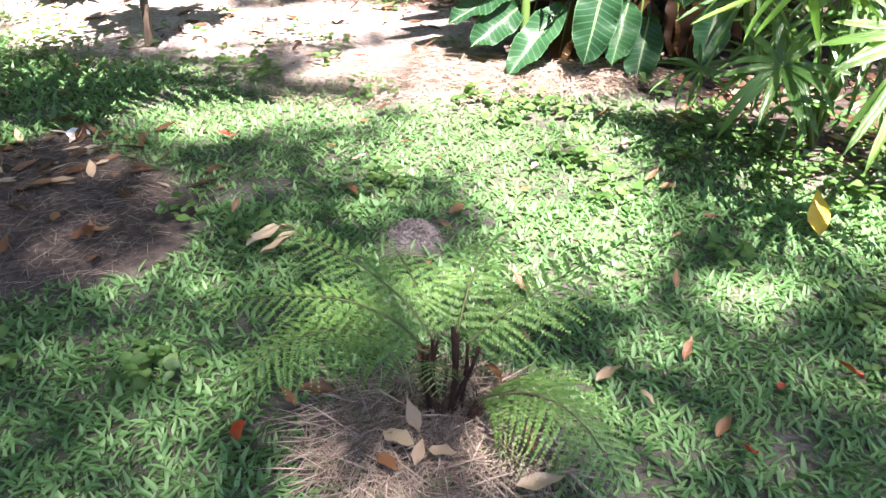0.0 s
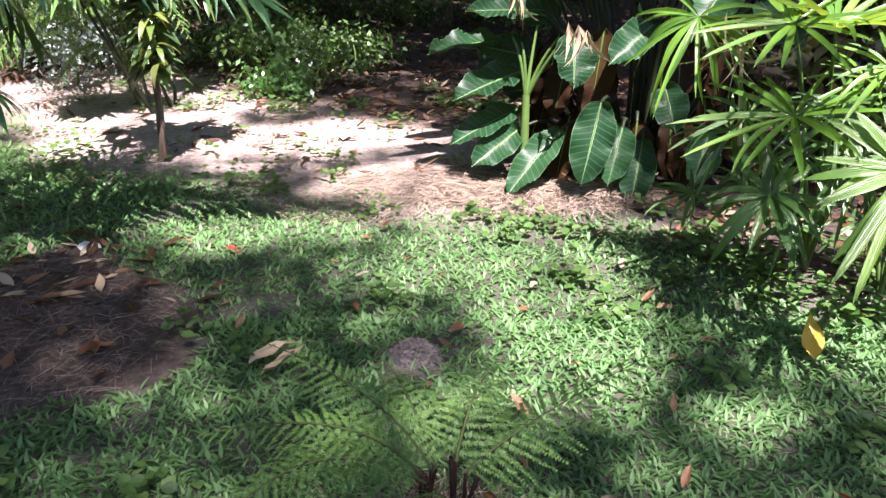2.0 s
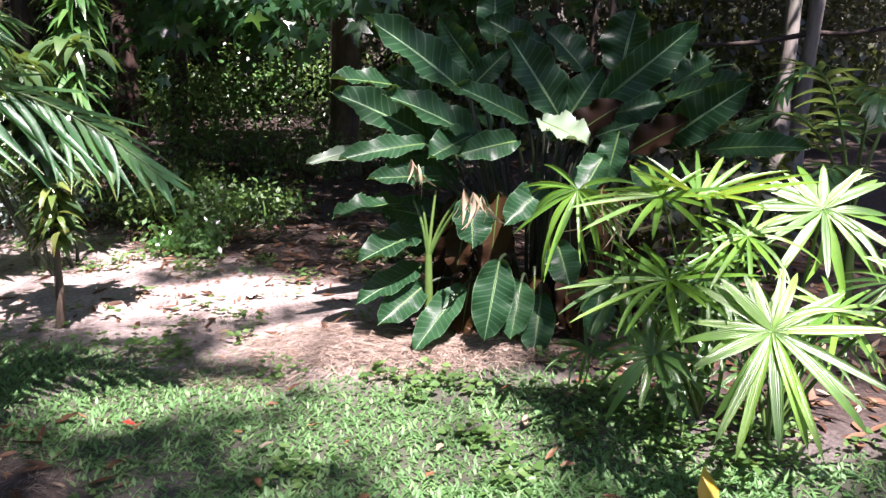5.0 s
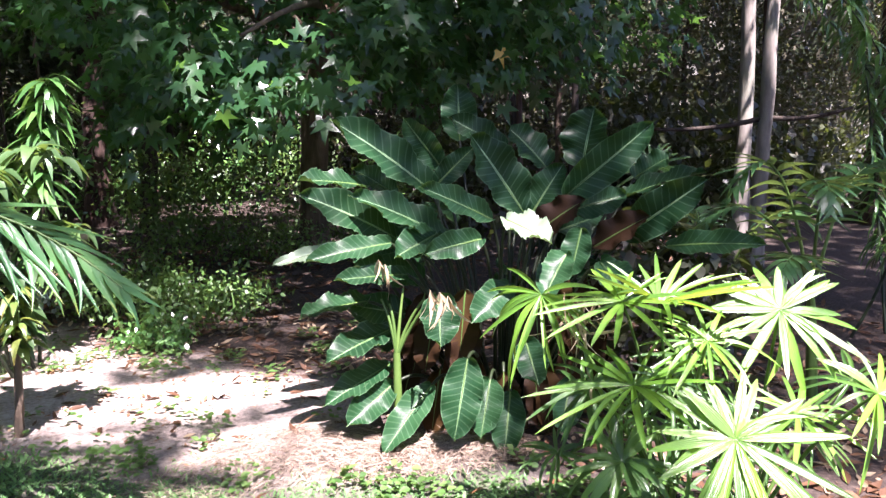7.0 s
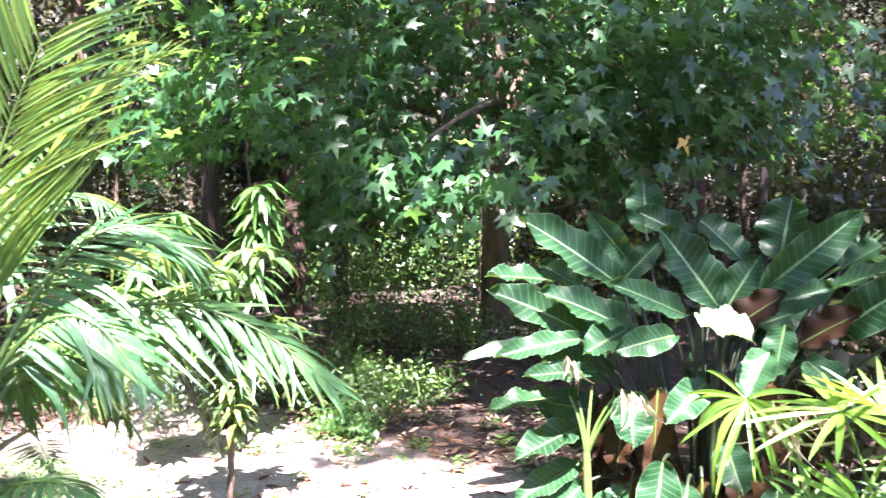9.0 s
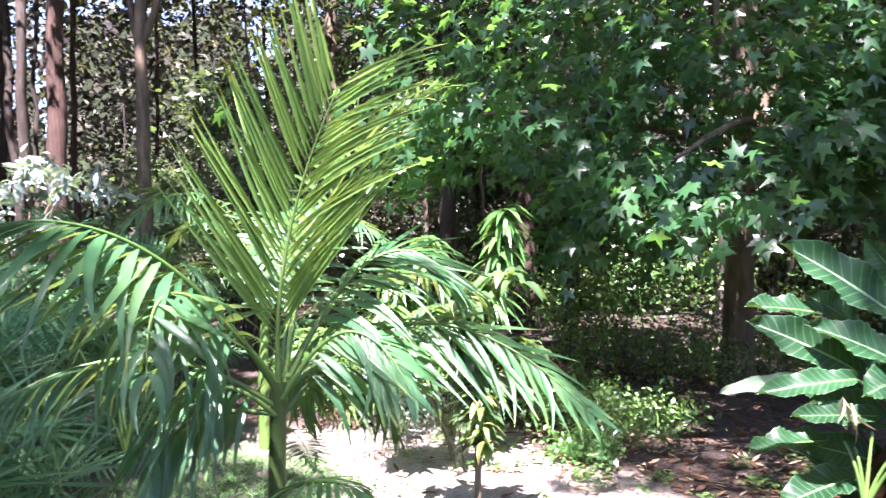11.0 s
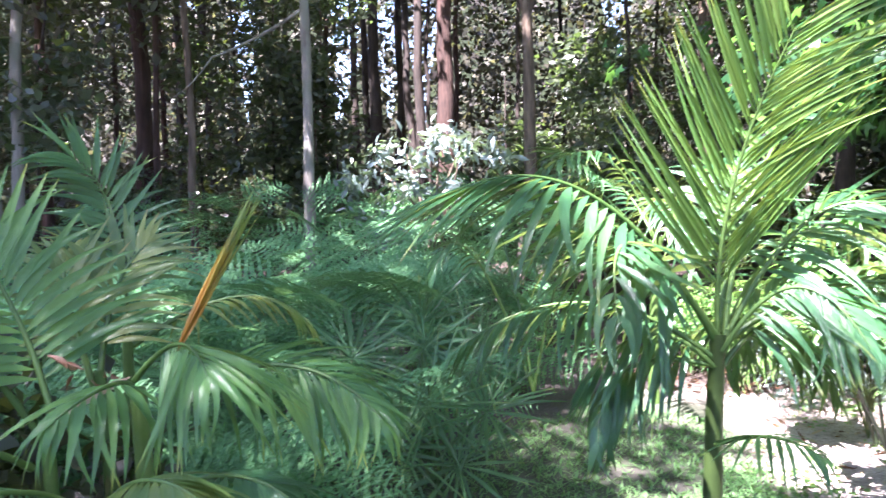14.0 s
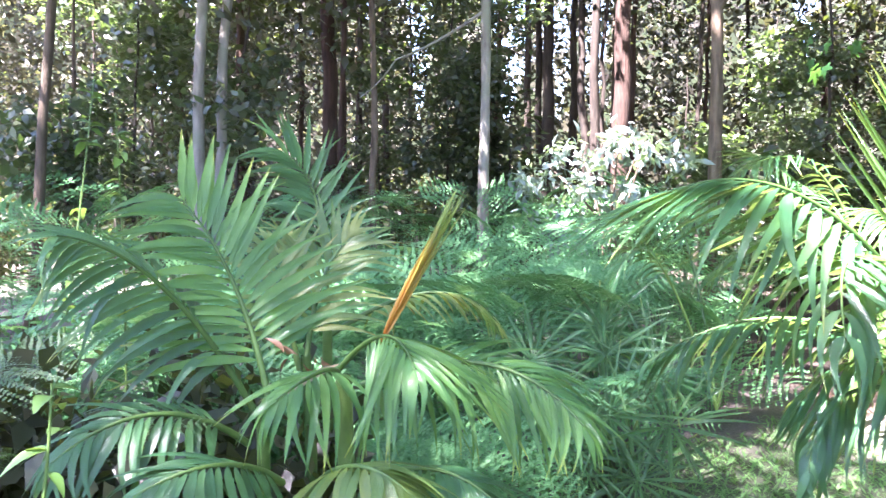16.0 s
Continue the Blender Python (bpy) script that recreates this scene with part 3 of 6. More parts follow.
def build_near_palm():
    k = thing("feather_palm", "bushy feather palm with broad fronds and an orange new spear", "palm", "feather palms")
    for a, b, rr in (((-2.72, 0.45, -0.05), (-2.66, 0.46, 1.14), 0.04), ((-2.78, 0.2, -0.05), (-2.72, 0.22, 1.05), 0.032), ((-2.98, 0.45, -0.05), (-2.98, 0.46, 1.15), 0.03)):
        g = Geo()
        g.add(*tube(bend(a, np.add(a, b) / 2 + (0.02, 0.02, 0), b), np.linspace(rr, rr * 0.6, 12), 10, 0.04))
        part("trunk", g, STALK, k)
    def f(a, m, b, seed, mat=PALM, **kw):
        palm_frond(k, a, m, b, mat, {PALM: LEAFLET_PALM, PALM_OLD: LEAFLET_OLD, PALM_FRESH: LEAFLET_FRESH}[mat], seed=seed, **kw)
    cam_side = (0.8, -0.25, 0.55)
    f((-2.68, 0.23, 1.08), (-2.79, 0.16, 1.42), (-2.90, 0.03, 1.68), 21, PALM_FRESH, count=22, long=0.44, taper=0.4, wide=0.034, droop=0.25, vee=0.1, face=cam_side, start=0.16, opening=66, closing=36, thick=0.011)
    f((-2.74, 0.20, 1.05), (-2.74, -0.06, 1.43), (-2.67, -0.33, 1.58), 22, count=20, long=0.40, wide=0.030, droop=0.6, vee=-0.5, face=(0.6, 0.0, 0.8), start=0.16, opening=66, closing=22)
    f((-2.68, 0.46, 1.16), (-2.46, 0.50, 1.29), (-2.20, 0.46, 1.24), 24, PALM_FRESH, count=14, long=0.46, wide=0.026, droop=0.5, vee=-0.9, reach=-0.4, face=(0.3, -0.3, 0.9), start=0.3, opening=70, closing=16, thick=0.010)
    f((-2.68, 0.46, 1.12), (-2.49, 0.33, 1.20), (-2.38, 0.15, 1.16), 25, PALM_FRESH, count=11, long=0.34, wide=0.028, droop=0.5, vee=-0.35, face=(0.4, -0.2, 0.9), start=0.3, opening=58, closing=16)
    f((-2.66, 0.52, 1.10), (-2.36, 0.78, 1.20), (-2.02, 0.88, 1.08), 23, PALM_FRESH, count=23, long=0.38, wide=0.022, droop=0.5, vee=-0.35, face=(0.5, -0.35, 0.8), start=0.2, opening=66, closing=14)
    f((-2.72, 0.18, 0.95), (-2.62, -0.10, 1.10), (-2.57, -0.36, 1.02), 26, count=18, long=0.30, wide=0.028, droop=0.6, vee=-0.2, face=(0.5, 0.0, 0.85))
    f((-2.62, 0.25, 0.85), (-2.42, 0.02, 1.00), (-2.38, -0.20, 0.97), 30, count=18, long=0.30, wide=0.028, droop=0.6, vee=-0.2, face=(0.4, 0.0, 0.9))
    f((-2.60, 0.32, 0.80), (-2.25, 0.30, 1.00), (-2.08, 0.38, 0.97), 29, PALM_OLD, count=17, long=0.30, wide=0.030, droop=0.6, vee=-0.2, face=(0.3, -0.1, 0.95))
    f((-2.60, 0.45, 0.80), (-2.22, 0.50, 0.97), (-2.02, 0.60, 0.92), 28, count=17, long=0.30, wide=0.030, droop=0.6, vee=-0.2, face=(0.3, -0.1, 0.95))
    f((-2.98, 0.46, 1.10), (-3.05, 0.55, 1.40), (-3.06, 0.68, 1.56), 27, PALM_OLD, count=16, long=0.32, wide=0.028, droop=0.3, vee=0.2, face=cam_side, opening=60, closing=20)
    f((-2.98, 0.44, 1.10), (-3.06, 0.40, 1.38), (-3.14, 0.42, 1.52), 31, PALM_OLD, count=14, long=0.30, wide=0.028, droop=0.3, vee=0.2, face=cam_side, opening=60, closing=20)
    g = Geo()
    p = bend((-2.61, 0.52, 1.17), (-2.61, 0.69, 1.45), (-2.58, 0.85, 1.74), 10)
    for i in range(14):
        rr = np.random.default_rng(i)
        s = rr.uniform(0, 0.55)
        d = p[-1] - p[0] + rr.normal(0, 0.014, 3)
        g.scatter(blade(0.02, 0.03, 0.8, 5, 0.8, 0.3, 3), axes(d[None], rr.normal(0, 1, (1, 3)), 0.66 * (1 - s * 0.7)), (p[0] + d * s * 0.6)[None])
    m, nt, bsdf, out = material("orange_spear")
    uv, sep = nt.nodes.new("ShaderNodeUVMap"), nt.nodes.new("ShaderNodeSeparateXYZ")
    nt.links.new(uv.outputs[0], sep.inputs[0])
    fac = math_node(nt, "ADD", math_node(nt, "MULTIPLY", noise_tex(nt, 20, 3), 0.3), math_node(nt, "MULTIPLY", sep.outputs[1], 0.8))
    nt.links.new(ramp(nt, fac, [(0.1, (0.55, 0.20, 0.02)), (0.45, (0.42, 0.26, 0.03)), (0.75, (0.20, 0.28, 0.05))]), bsdf.inputs["Base Color"])
    bsdf.inputs["Roughness"].default_value = 0.45
    part("spear", g, m, k, "unopened orange and green spear")
    g = Geo()
    q = np.random.default_rng(45)
    g.scatter(blade(0.14, 0.35, 0.6, 6, 0.8, 0.4, 3, twist=1.0), axes(q.normal(0, 0.6, (7, 3)) + (0.5, -0.3, 0.1), q.normal(0, 1, (7, 3)), q.uniform(0.05, 0.09, 7)), np.array([[-2.66, 0.33, 1.2]]) + q.normal(0, 0.04, (7, 3)))
    part("withered_sheath", g, DEADLEAF, k, "curled brown withered sheath")
    g = Geo()
    g.scatter(blade(0.06, 0.2, 0.4, 6, 0.8, 0.4, 3), axes(np.array([[0.05, -0.25, -0.06]]), np.array([[0.6, 0, 1.0]]), 0.3), np.array([[-2.6, 0.42, 1.19]]))
    part("withered_leaflet", g, PALELEAF, k, "pale dry leaflet")
    # a smaller one behind
    q = thing("feather_palm", "small feather palm half hidden among ferns", "palm", "feather palms")
    g = Geo()
    g.add(*tube(bend((-3.36, 0.72, -0.05), (-3.35, 0.70, 0.6), (-3.34, 0.69, 1.2)), np.linspace(0.035, 0.02, 12), 8))
    part("trunk", g, STALK, q)
    palm_frond(q, (-3.34, 0.69, 1.15), (-3.37, 0.67, 1.64), (-3.40, 0.53, 1.88), PALM, LEAFLET_PALM, 22, 0.32, 0.024, 0.35, 0.1, 0.25, seed=31, face=(0.7, -0.3, 0.6), thick=0.008, opening=58, closing=22, taper=0.3)
    palm_frond(q, (-3.34, 0.70, 1.15), (-3.20, 1.10, 1.32), (-3.02, 1.32, 1.18), PALM_OLD, LEAFLET_OLD, 18, 0.26, 0.028, 0.6, 0.0, seed=32)


build_near_palm()


def build_back_palms():
    k = thing("feather_palm", "feather palm with sunlit fronds behind the lawn", "palm", "feather palms")
    g = Geo()
    g.add(*tube(bend((-3.8, 5.2, -0.05), (-3.8, 5.2, 0.7), (-3.75, 5.2, 1.4)), np.linspace(0.05, 0.03, 12), 8))
    part("trunk", g, STALK, k)
    for i, (m, b) in enumerate((((-4.01, 4.64, 2.09), (-4.13, 3.61, 1.50)), ((-4.35, 4.76, 2.08), (-3.79, 4.50, 1.84)), ((-3.2, 5.3, 1.9), (-2.5, 5.2, 1.5)), ((-4.4, 5.4, 1.9), (-5.1, 5.5, 1.6)), ((-3.4, 4.7, 1.7), (-2.9, 4.2, 1.2)), ((-4.1, 4.6, 1.5), (-4.4, 4.0, 1.0)))):
        palm_frond(k, (-3.76, 5.2, 1.3), m, b, PALM, LEAFLET_PALM, 26, 0.42, 0.034, 0.6, 0.1, seed=40 + i)
    q = thing("feather_palm", "small feather palm among bracken", "palm", "feather palms")
    for i, (m, b) in enumerate((((-4.05, 3.27, 1.38), (-4.09, 2.92, 1.06)), ((-4.5, 4.0, 1.6), (-5.1, 4.2, 1.3)), ((-3.6, 3.9, 1.5), (-3.2, 3.9, 1.2)))):
        palm_frond(q, (-3.98, 3.85, 0.3), m, b, PALM, LEAFLET_PALM, 24, 0.28, 0.022, 0.6, 0.0, 0.4, seed=50 + i)
    q = thing("feather_palm", "young feather palm with yellow-green arching fronds on bare soil", "palm", "feather palms")
    g = Geo()
    g.add(*tube(bend((2.95, 4.05, -0.05), (2.93, 4.05, 0.3), (2.9, 4.05, 0.6)), np.linspace(0.04, 0.025, 12), 8))
    part("trunk", g, STALK, q)
    for i, (m, b) in enumerate((((2.56, 3.93, 1.36), (2.22, 3.83, 1.22)), ((2.45, 3.85, 1.12), (2.05, 3.75, 1.10)), ((2.75, 3.8, 1.25), (2.6, 3.5, 1.20)), ((3.15, 4.1, 1.3), (3.5, 4.2, 1.25)), ((2.6, 3.75, 0.9), (2.35, 3.5, 0.85)))):
        palm_frond(q, (2.9, 4.05, 0.55), m, b, PALM, LEAFLET_PALM, 14, 0.30, 0.042, 0.4, 0.1, 0.3, seed=60 + i, opening=60, closing=22)
    q = thing("feather_palm", "small feather palm seedling with broad dark fronds on bare soil", "palm", "feather palms")
    for i, (dx, dy, h) in enumerate(((0.2, -0.2, 0.95), (-0.2, -0.3, 0.9), (-0.2, 0.1, 0.85), (0.1, 0.3, 0.9))):
        palm_frond(q, (2.5, 4.6, 0.0), (2.5 + dx, 4.6 + dy, h), (2.5 + 2.3 * dx, 4.6 + 2.3 * dy, h + 0.05), PALM, LEAFLET_PALM, 14, 0.28, 0.04, 0.4, 0.1, 0.45, seed=70 + i)


build_back_palms()


FANBLADE = [blade(0.06, d, 0.5, 9, 0.4, 0.4, 3, base=0.45, sweep=w) for d in (0.05, 0.2, 0.5) for w in (-0.4, 0.0, 0.4)]


def build_fan_palm():
    k = thing("fan_palm", "clump of fan palm with bright ribbed finger leaves", "palm")
    shapes = {}
    for mat in (FAN, FAN_SHADED):
        shapes[mat] = []
        for s in FANBLADE:
            g = Geo()
            g.add(*s)
            shapes[mat].append(g.mesh("finger", mat))
    def fan(c, facing, count, long, wide, base, droop=0.4, spread=300, seed=0, mat=FAN, cup=0.22):
        meshes = shapes[mat]
        r = np.random.default_rng(seed)
        c = np.array(c)
        n = unit(np.array(facing, float))
        stem = Geo()
        stem.add(*tube(bend(base, np.add(base, c) / 2 + (0, 0, 0.08), c, 10), np.linspace(0.009, 0.005, 10), 6))
        fr = part("fan", stem, STALK, k)
        down = unit(np.array([0, 0, -1.0]) - n * np.dot([0, 0, -1.0], n))
        right = np.cross(down, n)
        count = int(count * 1.15)
        for i in range(count):
            a = radians((i / (count - 1) - 0.5) * spread + r.normal(0, 5))
            d = np.cos(a) * down + np.sin(a) * right + n * cup
            d = d + r.normal(0, 0.06, 3)
            L = long * r.uniform(0.78, 1.1) * (0.8 + 0.2 * np.cos(a))
            m = axes(d[None], (n + r.normal(0, 0.1, 3))[None], L, wide * 0.64 / 0.12 * r.uniform(0.85, 1.15))[0]
            over, across = unit(m[:, 2])[2], unit(m[:, 0])[2]
            fall = int(np.clip(np.rint(droop * 2.6 * max(over, 0) + r.normal(0, 0.5)), 0, 2))
            turn = int(np.clip(np.rint(1 - droop * 1.8 * across + r.normal(0, 0.35)), 0, 2))
            ob = new("finger", meshes[fall * 3 + turn])
            ob.parent = fr
            ob.matrix_local = Matrix.Translation(c) @ Matrix([list(x) for x in m]).to_4x4()
    b1, b2 = (1.45, 2.75, 0.0), (1.62, 2.5, 0.0)
    fan((1.01, 2.21, 0.51), (-0.35, -0.55, 0.8), 15, 0.28, 0.046, b1, 0.6, 330, 1, FAN_SHADED)
    fan((1.24, 1.93, 0.69), (-0.24, -0.71, 0.67), 22, 0.38, 0.054, b2, 0.2, 340, 2, cup=0.1)
    fan((1.64, 2.38, 0.96), (-0.26, -0.74, 0.62), 21, 0.35, 0.050, b2, 0.2, 345, 3, cup=0.1)
    fan((0.84, 2.62, 0.99), (-0.55, -0.5, 0.42), 19, 0.36, 0.032, b1, 0.9, 230, 4)
    fan((1.22, 2.45, 0.98), (0.0, -0.2, 1.0), 18, 0.42, 0.040, b1, 0.1, 340, 5, cup=0.55)
    fan((1.07, 2.41, 1.00), (-0.3, -0.3, 0.9), 15, 0.36, 0.036, b1, 0.2, 330, 6)
    fan((1.07, 2.29, 0.74), (-0.35, -0.2, 0.95), 15, 0.40, 0.038, b1, 0.15, 330, 7)
    fan((1.39, 2.53, 0.81), (0.1, -0.3, 1.0), 12, 0.30, 0.030, b1, 0.3, 320, 8)
    fan((1.72, 1.97, 0.79), (0.1, -0.5, 0.8), 14, 0.34, 0.030, b2, 0.5, 320, 9)
    fan((1.59, 2.17, 0.66), (0.0, -0.4, 0.9), 14, 0.33, 0.032, b2, 0.5, 320, 10)
    fan((0.94, 2.71, 0.33), (-0.3, -0.4, 0.8), 10, 0.24, 0.030, b1, 0.4, 300, 11, FAN_SHADED)
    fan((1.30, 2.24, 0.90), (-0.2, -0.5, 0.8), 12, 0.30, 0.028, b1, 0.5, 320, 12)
    fan((1.28, 2.25, 0.60), (-0.3, -0.5, 0.8), 12, 0.30, 0.030, b1, 0.5, 320, 13, FAN_SHADED)
    q = np.random.default_rng(18)
    g = Geo()
    g.add(*tube(bend((1.05, 2.62, 0.55), (1.0, 2.6, 0.85), (0.98, 2.55, 0.98), 8), np.linspace(0.008, 0.004, 8), 6))
    g.scatter(blade(0.025, 0.5, 0.4, 8, 0.8, 0.3, 3, sweep=0.3), axes(q.normal(0, 0.5, (26, 3)) + (-0.1, -0.3, -0.6), q.normal(0, 1, (26, 3)), q.uniform(0.12, 0.28, 26)), np.array([[0.97, 2.55, 0.96]]) + q.normal(0, 0.035, (26, 3)))
    part("dry_flower_stalk", g, PALELEAF, k, "withered pale brown flower strands")
    # Extra dark fans added to fill the clump's inside with painted shade.
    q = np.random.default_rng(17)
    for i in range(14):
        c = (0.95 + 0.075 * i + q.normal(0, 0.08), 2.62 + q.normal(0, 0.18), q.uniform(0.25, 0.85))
        fan(c, (q.normal(-0.2, 0.3), q.normal(-0.5, 0.2), 0.8), 11, q.uniform(0.26, 0.34), 0.028, b1 if i < 8 else b2, 0.6, 320, 30 + i, FAN_SHADED)
    fan((2.04, 4.45, 1.38), (-0.2, -0.75, 0.5), 18, 0.34, 0.036, (2.1, 4.6, 0.0), 0.1, 340, 14, FAN_SHADED)


build_fan_palm()


def big_leaf_plant():
    k = thing("giant_leaved_plant", "large clump of dark green ribbed leaves with pale veins", "plant")
    def leaf(joint, tip, wide, mat=BIGLEAF, root=None, seed=[0]):
        seed[0] += 1
        r = np.random.default_rng(seed[0])
        a, b = np.array(joint), np.array(tip)
        d = b - a
        L = np.linalg.norm(d) * 1.06
        if root is None:
            root = (0.95 + 0.35 * (a[0] - 0.85), 3.95 + 0.3 * (a[1] - 3.95), 0.03)
        root = np.array(root)
        g = Geo()
        mid = root * 0.45 + a * 0.55 + np.array([0, 0, 0.1]) - d * 0.12
        g.add(*tube(bend(root, mid, a, 12), np.linspace(0.013, 0.008, 12), 7))
        st = part("petiole", g, SHADED_STALK, k)
        g = Geo()
        w = 0.53 * wide / L
        shape = blade(0.5, 0.06 + 0.14 * r.uniform(), 0.0, 30, 0.5, 0.45, 9, base=0.42)
        v, f, uv = shape
        u, s = uv[:, 0] * 2 - 1, uv[:, 1]
        prof = np.sin(np.pi * np.clip(s, 0.004, 0.996) ** 0.88) ** 0.5
        v = np.stack([0.5 * u * prof, s - 0.05 * s ** 2, v[:, 2]], -1)
        z = 0.38 * w * np.abs(u) ** 1.3 + 0.08 * w * np.abs(u) * np.cos((s * 13 - np.abs(u) * 1.6) * 6.283)
        z += 0.2 * w * np.abs(u) ** 2 * np.sin(s * 17 + r.uniform(0, 6) + np.sign(u) * 1.5)
        v = np.stack([v[:, 0] * 2 * w, v[:, 1], v[:, 2] + z], -1)
        eye = np.array([-0.1, -0.9, 0.75]) + r.normal(0, 0.22, 3)
        g.scatter((v, f, uv), axes(d[None], eye[None], L), a[None])
        bl = part("leaf", g, mat, st, {BIGLEAF: "", GLOSS_GLARE: "glossy curled leaf with sun glare painted in pale"}.get(mat, "dark brown leaf, mostly added as inner shade"))
        g = Geo()
        c = np.array([[0, y, 0.004 - 0.0] for y in np.linspace(0, 0.97, 14)])
        dz = np.interp(c[:, 1], v[u == 0][:, 1], v[u == 0][:, 2])
        c[:, 2] = dz - 0.004
        m = axes(d[None], eye[None], L)[0]
        g.add(*tube(c @ m.T + a, np.linspace(0.007, 0.0015, 14), 5))
        part("midrib", g, STALK, st)
    leaf((0.63, 4.21, 1.26), (0.14, 4.05, 1.67), 0.23)
    leaf((0.86, 4.58, 1.53), (0.85, 4.59, 1.87), 0.21)
    leaf((1.12, 4.02, 1.15), (0.84, 3.98, 1.57), 0.25)
    leaf((1.34, 3.96, 1.24), (1.71, 3.71, 1.61), 0.20)
    leaf((1.32, 4.28, 1.38), (1.13, 4.33, 1.63), 0.20)
    leaf((1.55, 4.31, 1.38), (1.59, 4.29, 1.73), 0.27)
    leaf((1.10, 4.43, 1.48), (0.79, 4.39, 1.68), 0.17)
    leaf((0.72, 4.40, 1.38), (0.50, 4.33, 1.65), 0.16)
    leaf((0.68, 3.90, 1.02), (0.24, 3.74, 1.32), 0.19)
    leaf((0.41, 3.93, 1.03), (-0.02, 3.75, 1.31), 0.20)
    leaf((0.89, 3.76, 1.14), (0.53, 3.62, 1.33), 0.14)
    leaf((0.28, 4.14, 1.29), (-0.07, 3.94, 1.37), 0.14)
    leaf((1.16, 4.11, 1.07), (1.34, 4.06, 1.41), 0.19)
    leaf((1.64, 3.85, 1.02), (1.89, 3.52, 1.34), 0.21)
    leaf((1.64, 3.31, 1.05), (1.88, 2.95, 1.14), 0.12)
    leaf((1.70, 4.15, 1.19), (2.06, 3.88, 1.42), 0.16)
    leaf((0.66, 4.21, 1.28), (0.86, 4.18, 1.50), 0.13)
    leaf((0.94, 3.65, 1.15), (1.09, 3.38, 1.10), 0.17, GLOSS_GLARE)
    leaf((0.37, 3.74, 1.03), (-0.03, 3.55, 1.01), 0.12)
    leaf((0.17, 3.95, 0.99), (-0.20, 3.74, 0.96), 0.08, GLOSS_GLARE)
    leaf((0.26, 3.94, 0.69), (-0.07, 3.74, 0.72), 0.16)
    leaf((0.38, 3.84, 0.56), (0.05, 3.55, 0.52), 0.17)
    leaf((0.72, 3.49, 0.49), (0.63, 3.30, 0.17), 0.19)
    leaf((0.37, 3.84, 0.37), (0.04, 3.55, 0.30), 0.14)
    leaf((0.37, 3.74, 0.29), (0.14, 3.55, 0.17), 0.16)
    leaf((0.56, 3.62, 0.32), (0.30, 3.39, 0.10), 0.15)
    leaf((0.59, 3.61, 0.78), (0.59, 3.46, 0.58), 0.19)
    leaf((0.85, 3.57, 0.35), (0.77, 3.38, 0.15), 0.16)
    leaf((0.95, 3.55, 0.29), (0.88, 3.36, 0.04), 0.16)
    leaf((1.02, 3.53, 0.55), (1.03, 3.32, 0.41), 0.16)
    leaf((1.26, 3.56, 0.33), (1.18, 3.38, 0.15), 0.16)
    leaf((0.61, 3.81, 1.06), (0.39, 3.64, 0.99), 0.17)
    leaf((0.82, 3.68, 1.05), (0.53, 3.52, 1.02), 0.14)
    leaf((0.45, 3.73, 0.87), (0.10, 3.55, 0.90), 0.11)
    leaf((1.87, 4.30, 1.31), (2.05, 4.22, 1.46), 0.17)
    leaf((0.45, 4.33, 1.22), (0.22, 4.25, 1.39), 0.16)
    leaf((1.23, 3.57, 0.98), (1.07, 3.41, 0.82), 0.16)
    leaf((0.96, 3.65, 0.82), (0.75, 3.49, 0.69), 0.16)
    leaf((1.42, 3.61, 0.93), (1.53, 3.36, 0.78), 0.17)
    leaf((1.33, 3.64, 1.10), (1.25, 3.56, 0.88), 0.14)
    r = np.random.default_rng(91)
    for i in range(26):
        a, h = r.uniform(-0.5, 3.64), r.uniform(0.35, 1.15)
        c = np.array([0.95 + 0.42 * np.cos(a), 4.05 + 0.35 * np.sin(a), h])
        d = np.array([np.cos(a), np.sin(a), r.uniform(-0.7, 0.4)]) * r.uniform(0.3, 0.42)
        leaf(tuple(c), tuple(c + d), r.uniform(0.15, 0.2))
    # A skirt of dark hanging leaves, added to black out the plant's inside.
    for i in range(26):
        a, h = r.uniform(3.3, 6.1), r.uniform(0.35, 0.95)
        c = np.array([1.0 + 0.5 * np.cos(a), 4.05 + 0.42 * np.sin(a), h])
        leaf(tuple(c), tuple(c + (0.08 * np.cos(a), 0.08 * np.sin(a), -r.uniform(0.25, 0.38))), r.uniform(0.12, 0.18), BROWNLEAF)
    g = Geo()
    g.add(*tube(bend((0.40, 3.70, -0.03), (0.395, 3.69, 0.22), (0.39, 3.69, 0.48), 10), np.linspace(0.024, 0.019, 10), 10, 0.03))
    part("stalk", g, STALK, k, "thick pale green stalk")
    for e in ((0.32, 3.76, 0.74), (0.36, 3.74, 0.72), (0.43, 3.73, 0.80), (0.53, 3.66, 0.76), (0.58, 3.62, 0.80)):
        g = Geo()
        g.add(*tube(bend((0.39, 3.69, 0.45), (0.39 + 0.4 * (e[0] - 0.39), 3.69 + 0.3 * (e[1] - 3.69), 0.62), e, 9), np.linspace(0.011, 0.006, 9), 7))
        part("petiole", g, STALK, k)
    for x, y, z in ((0.56, 3.33, 0.86), (0.60, 3.34, 0.84), (0.30, 3.62, 0.97), (0.52, 3.35, 0.87), (0.33, 3.6, 0.95)):
        g = Geo()
        q = np.random.default_rng(int(x * 100))
        g.scatter(blade(0.07, 0.3, 0.5, 6, 0.8, 0.4, 3, twist=1.5), axes(q.normal(0, 0.3, (4, 3)) + (0.1, -0.1, -1), q.normal(0, 1, (4, 3)), q.uniform(0.12, 0.2, 4)), np.array([[x, y, z]] * 4))
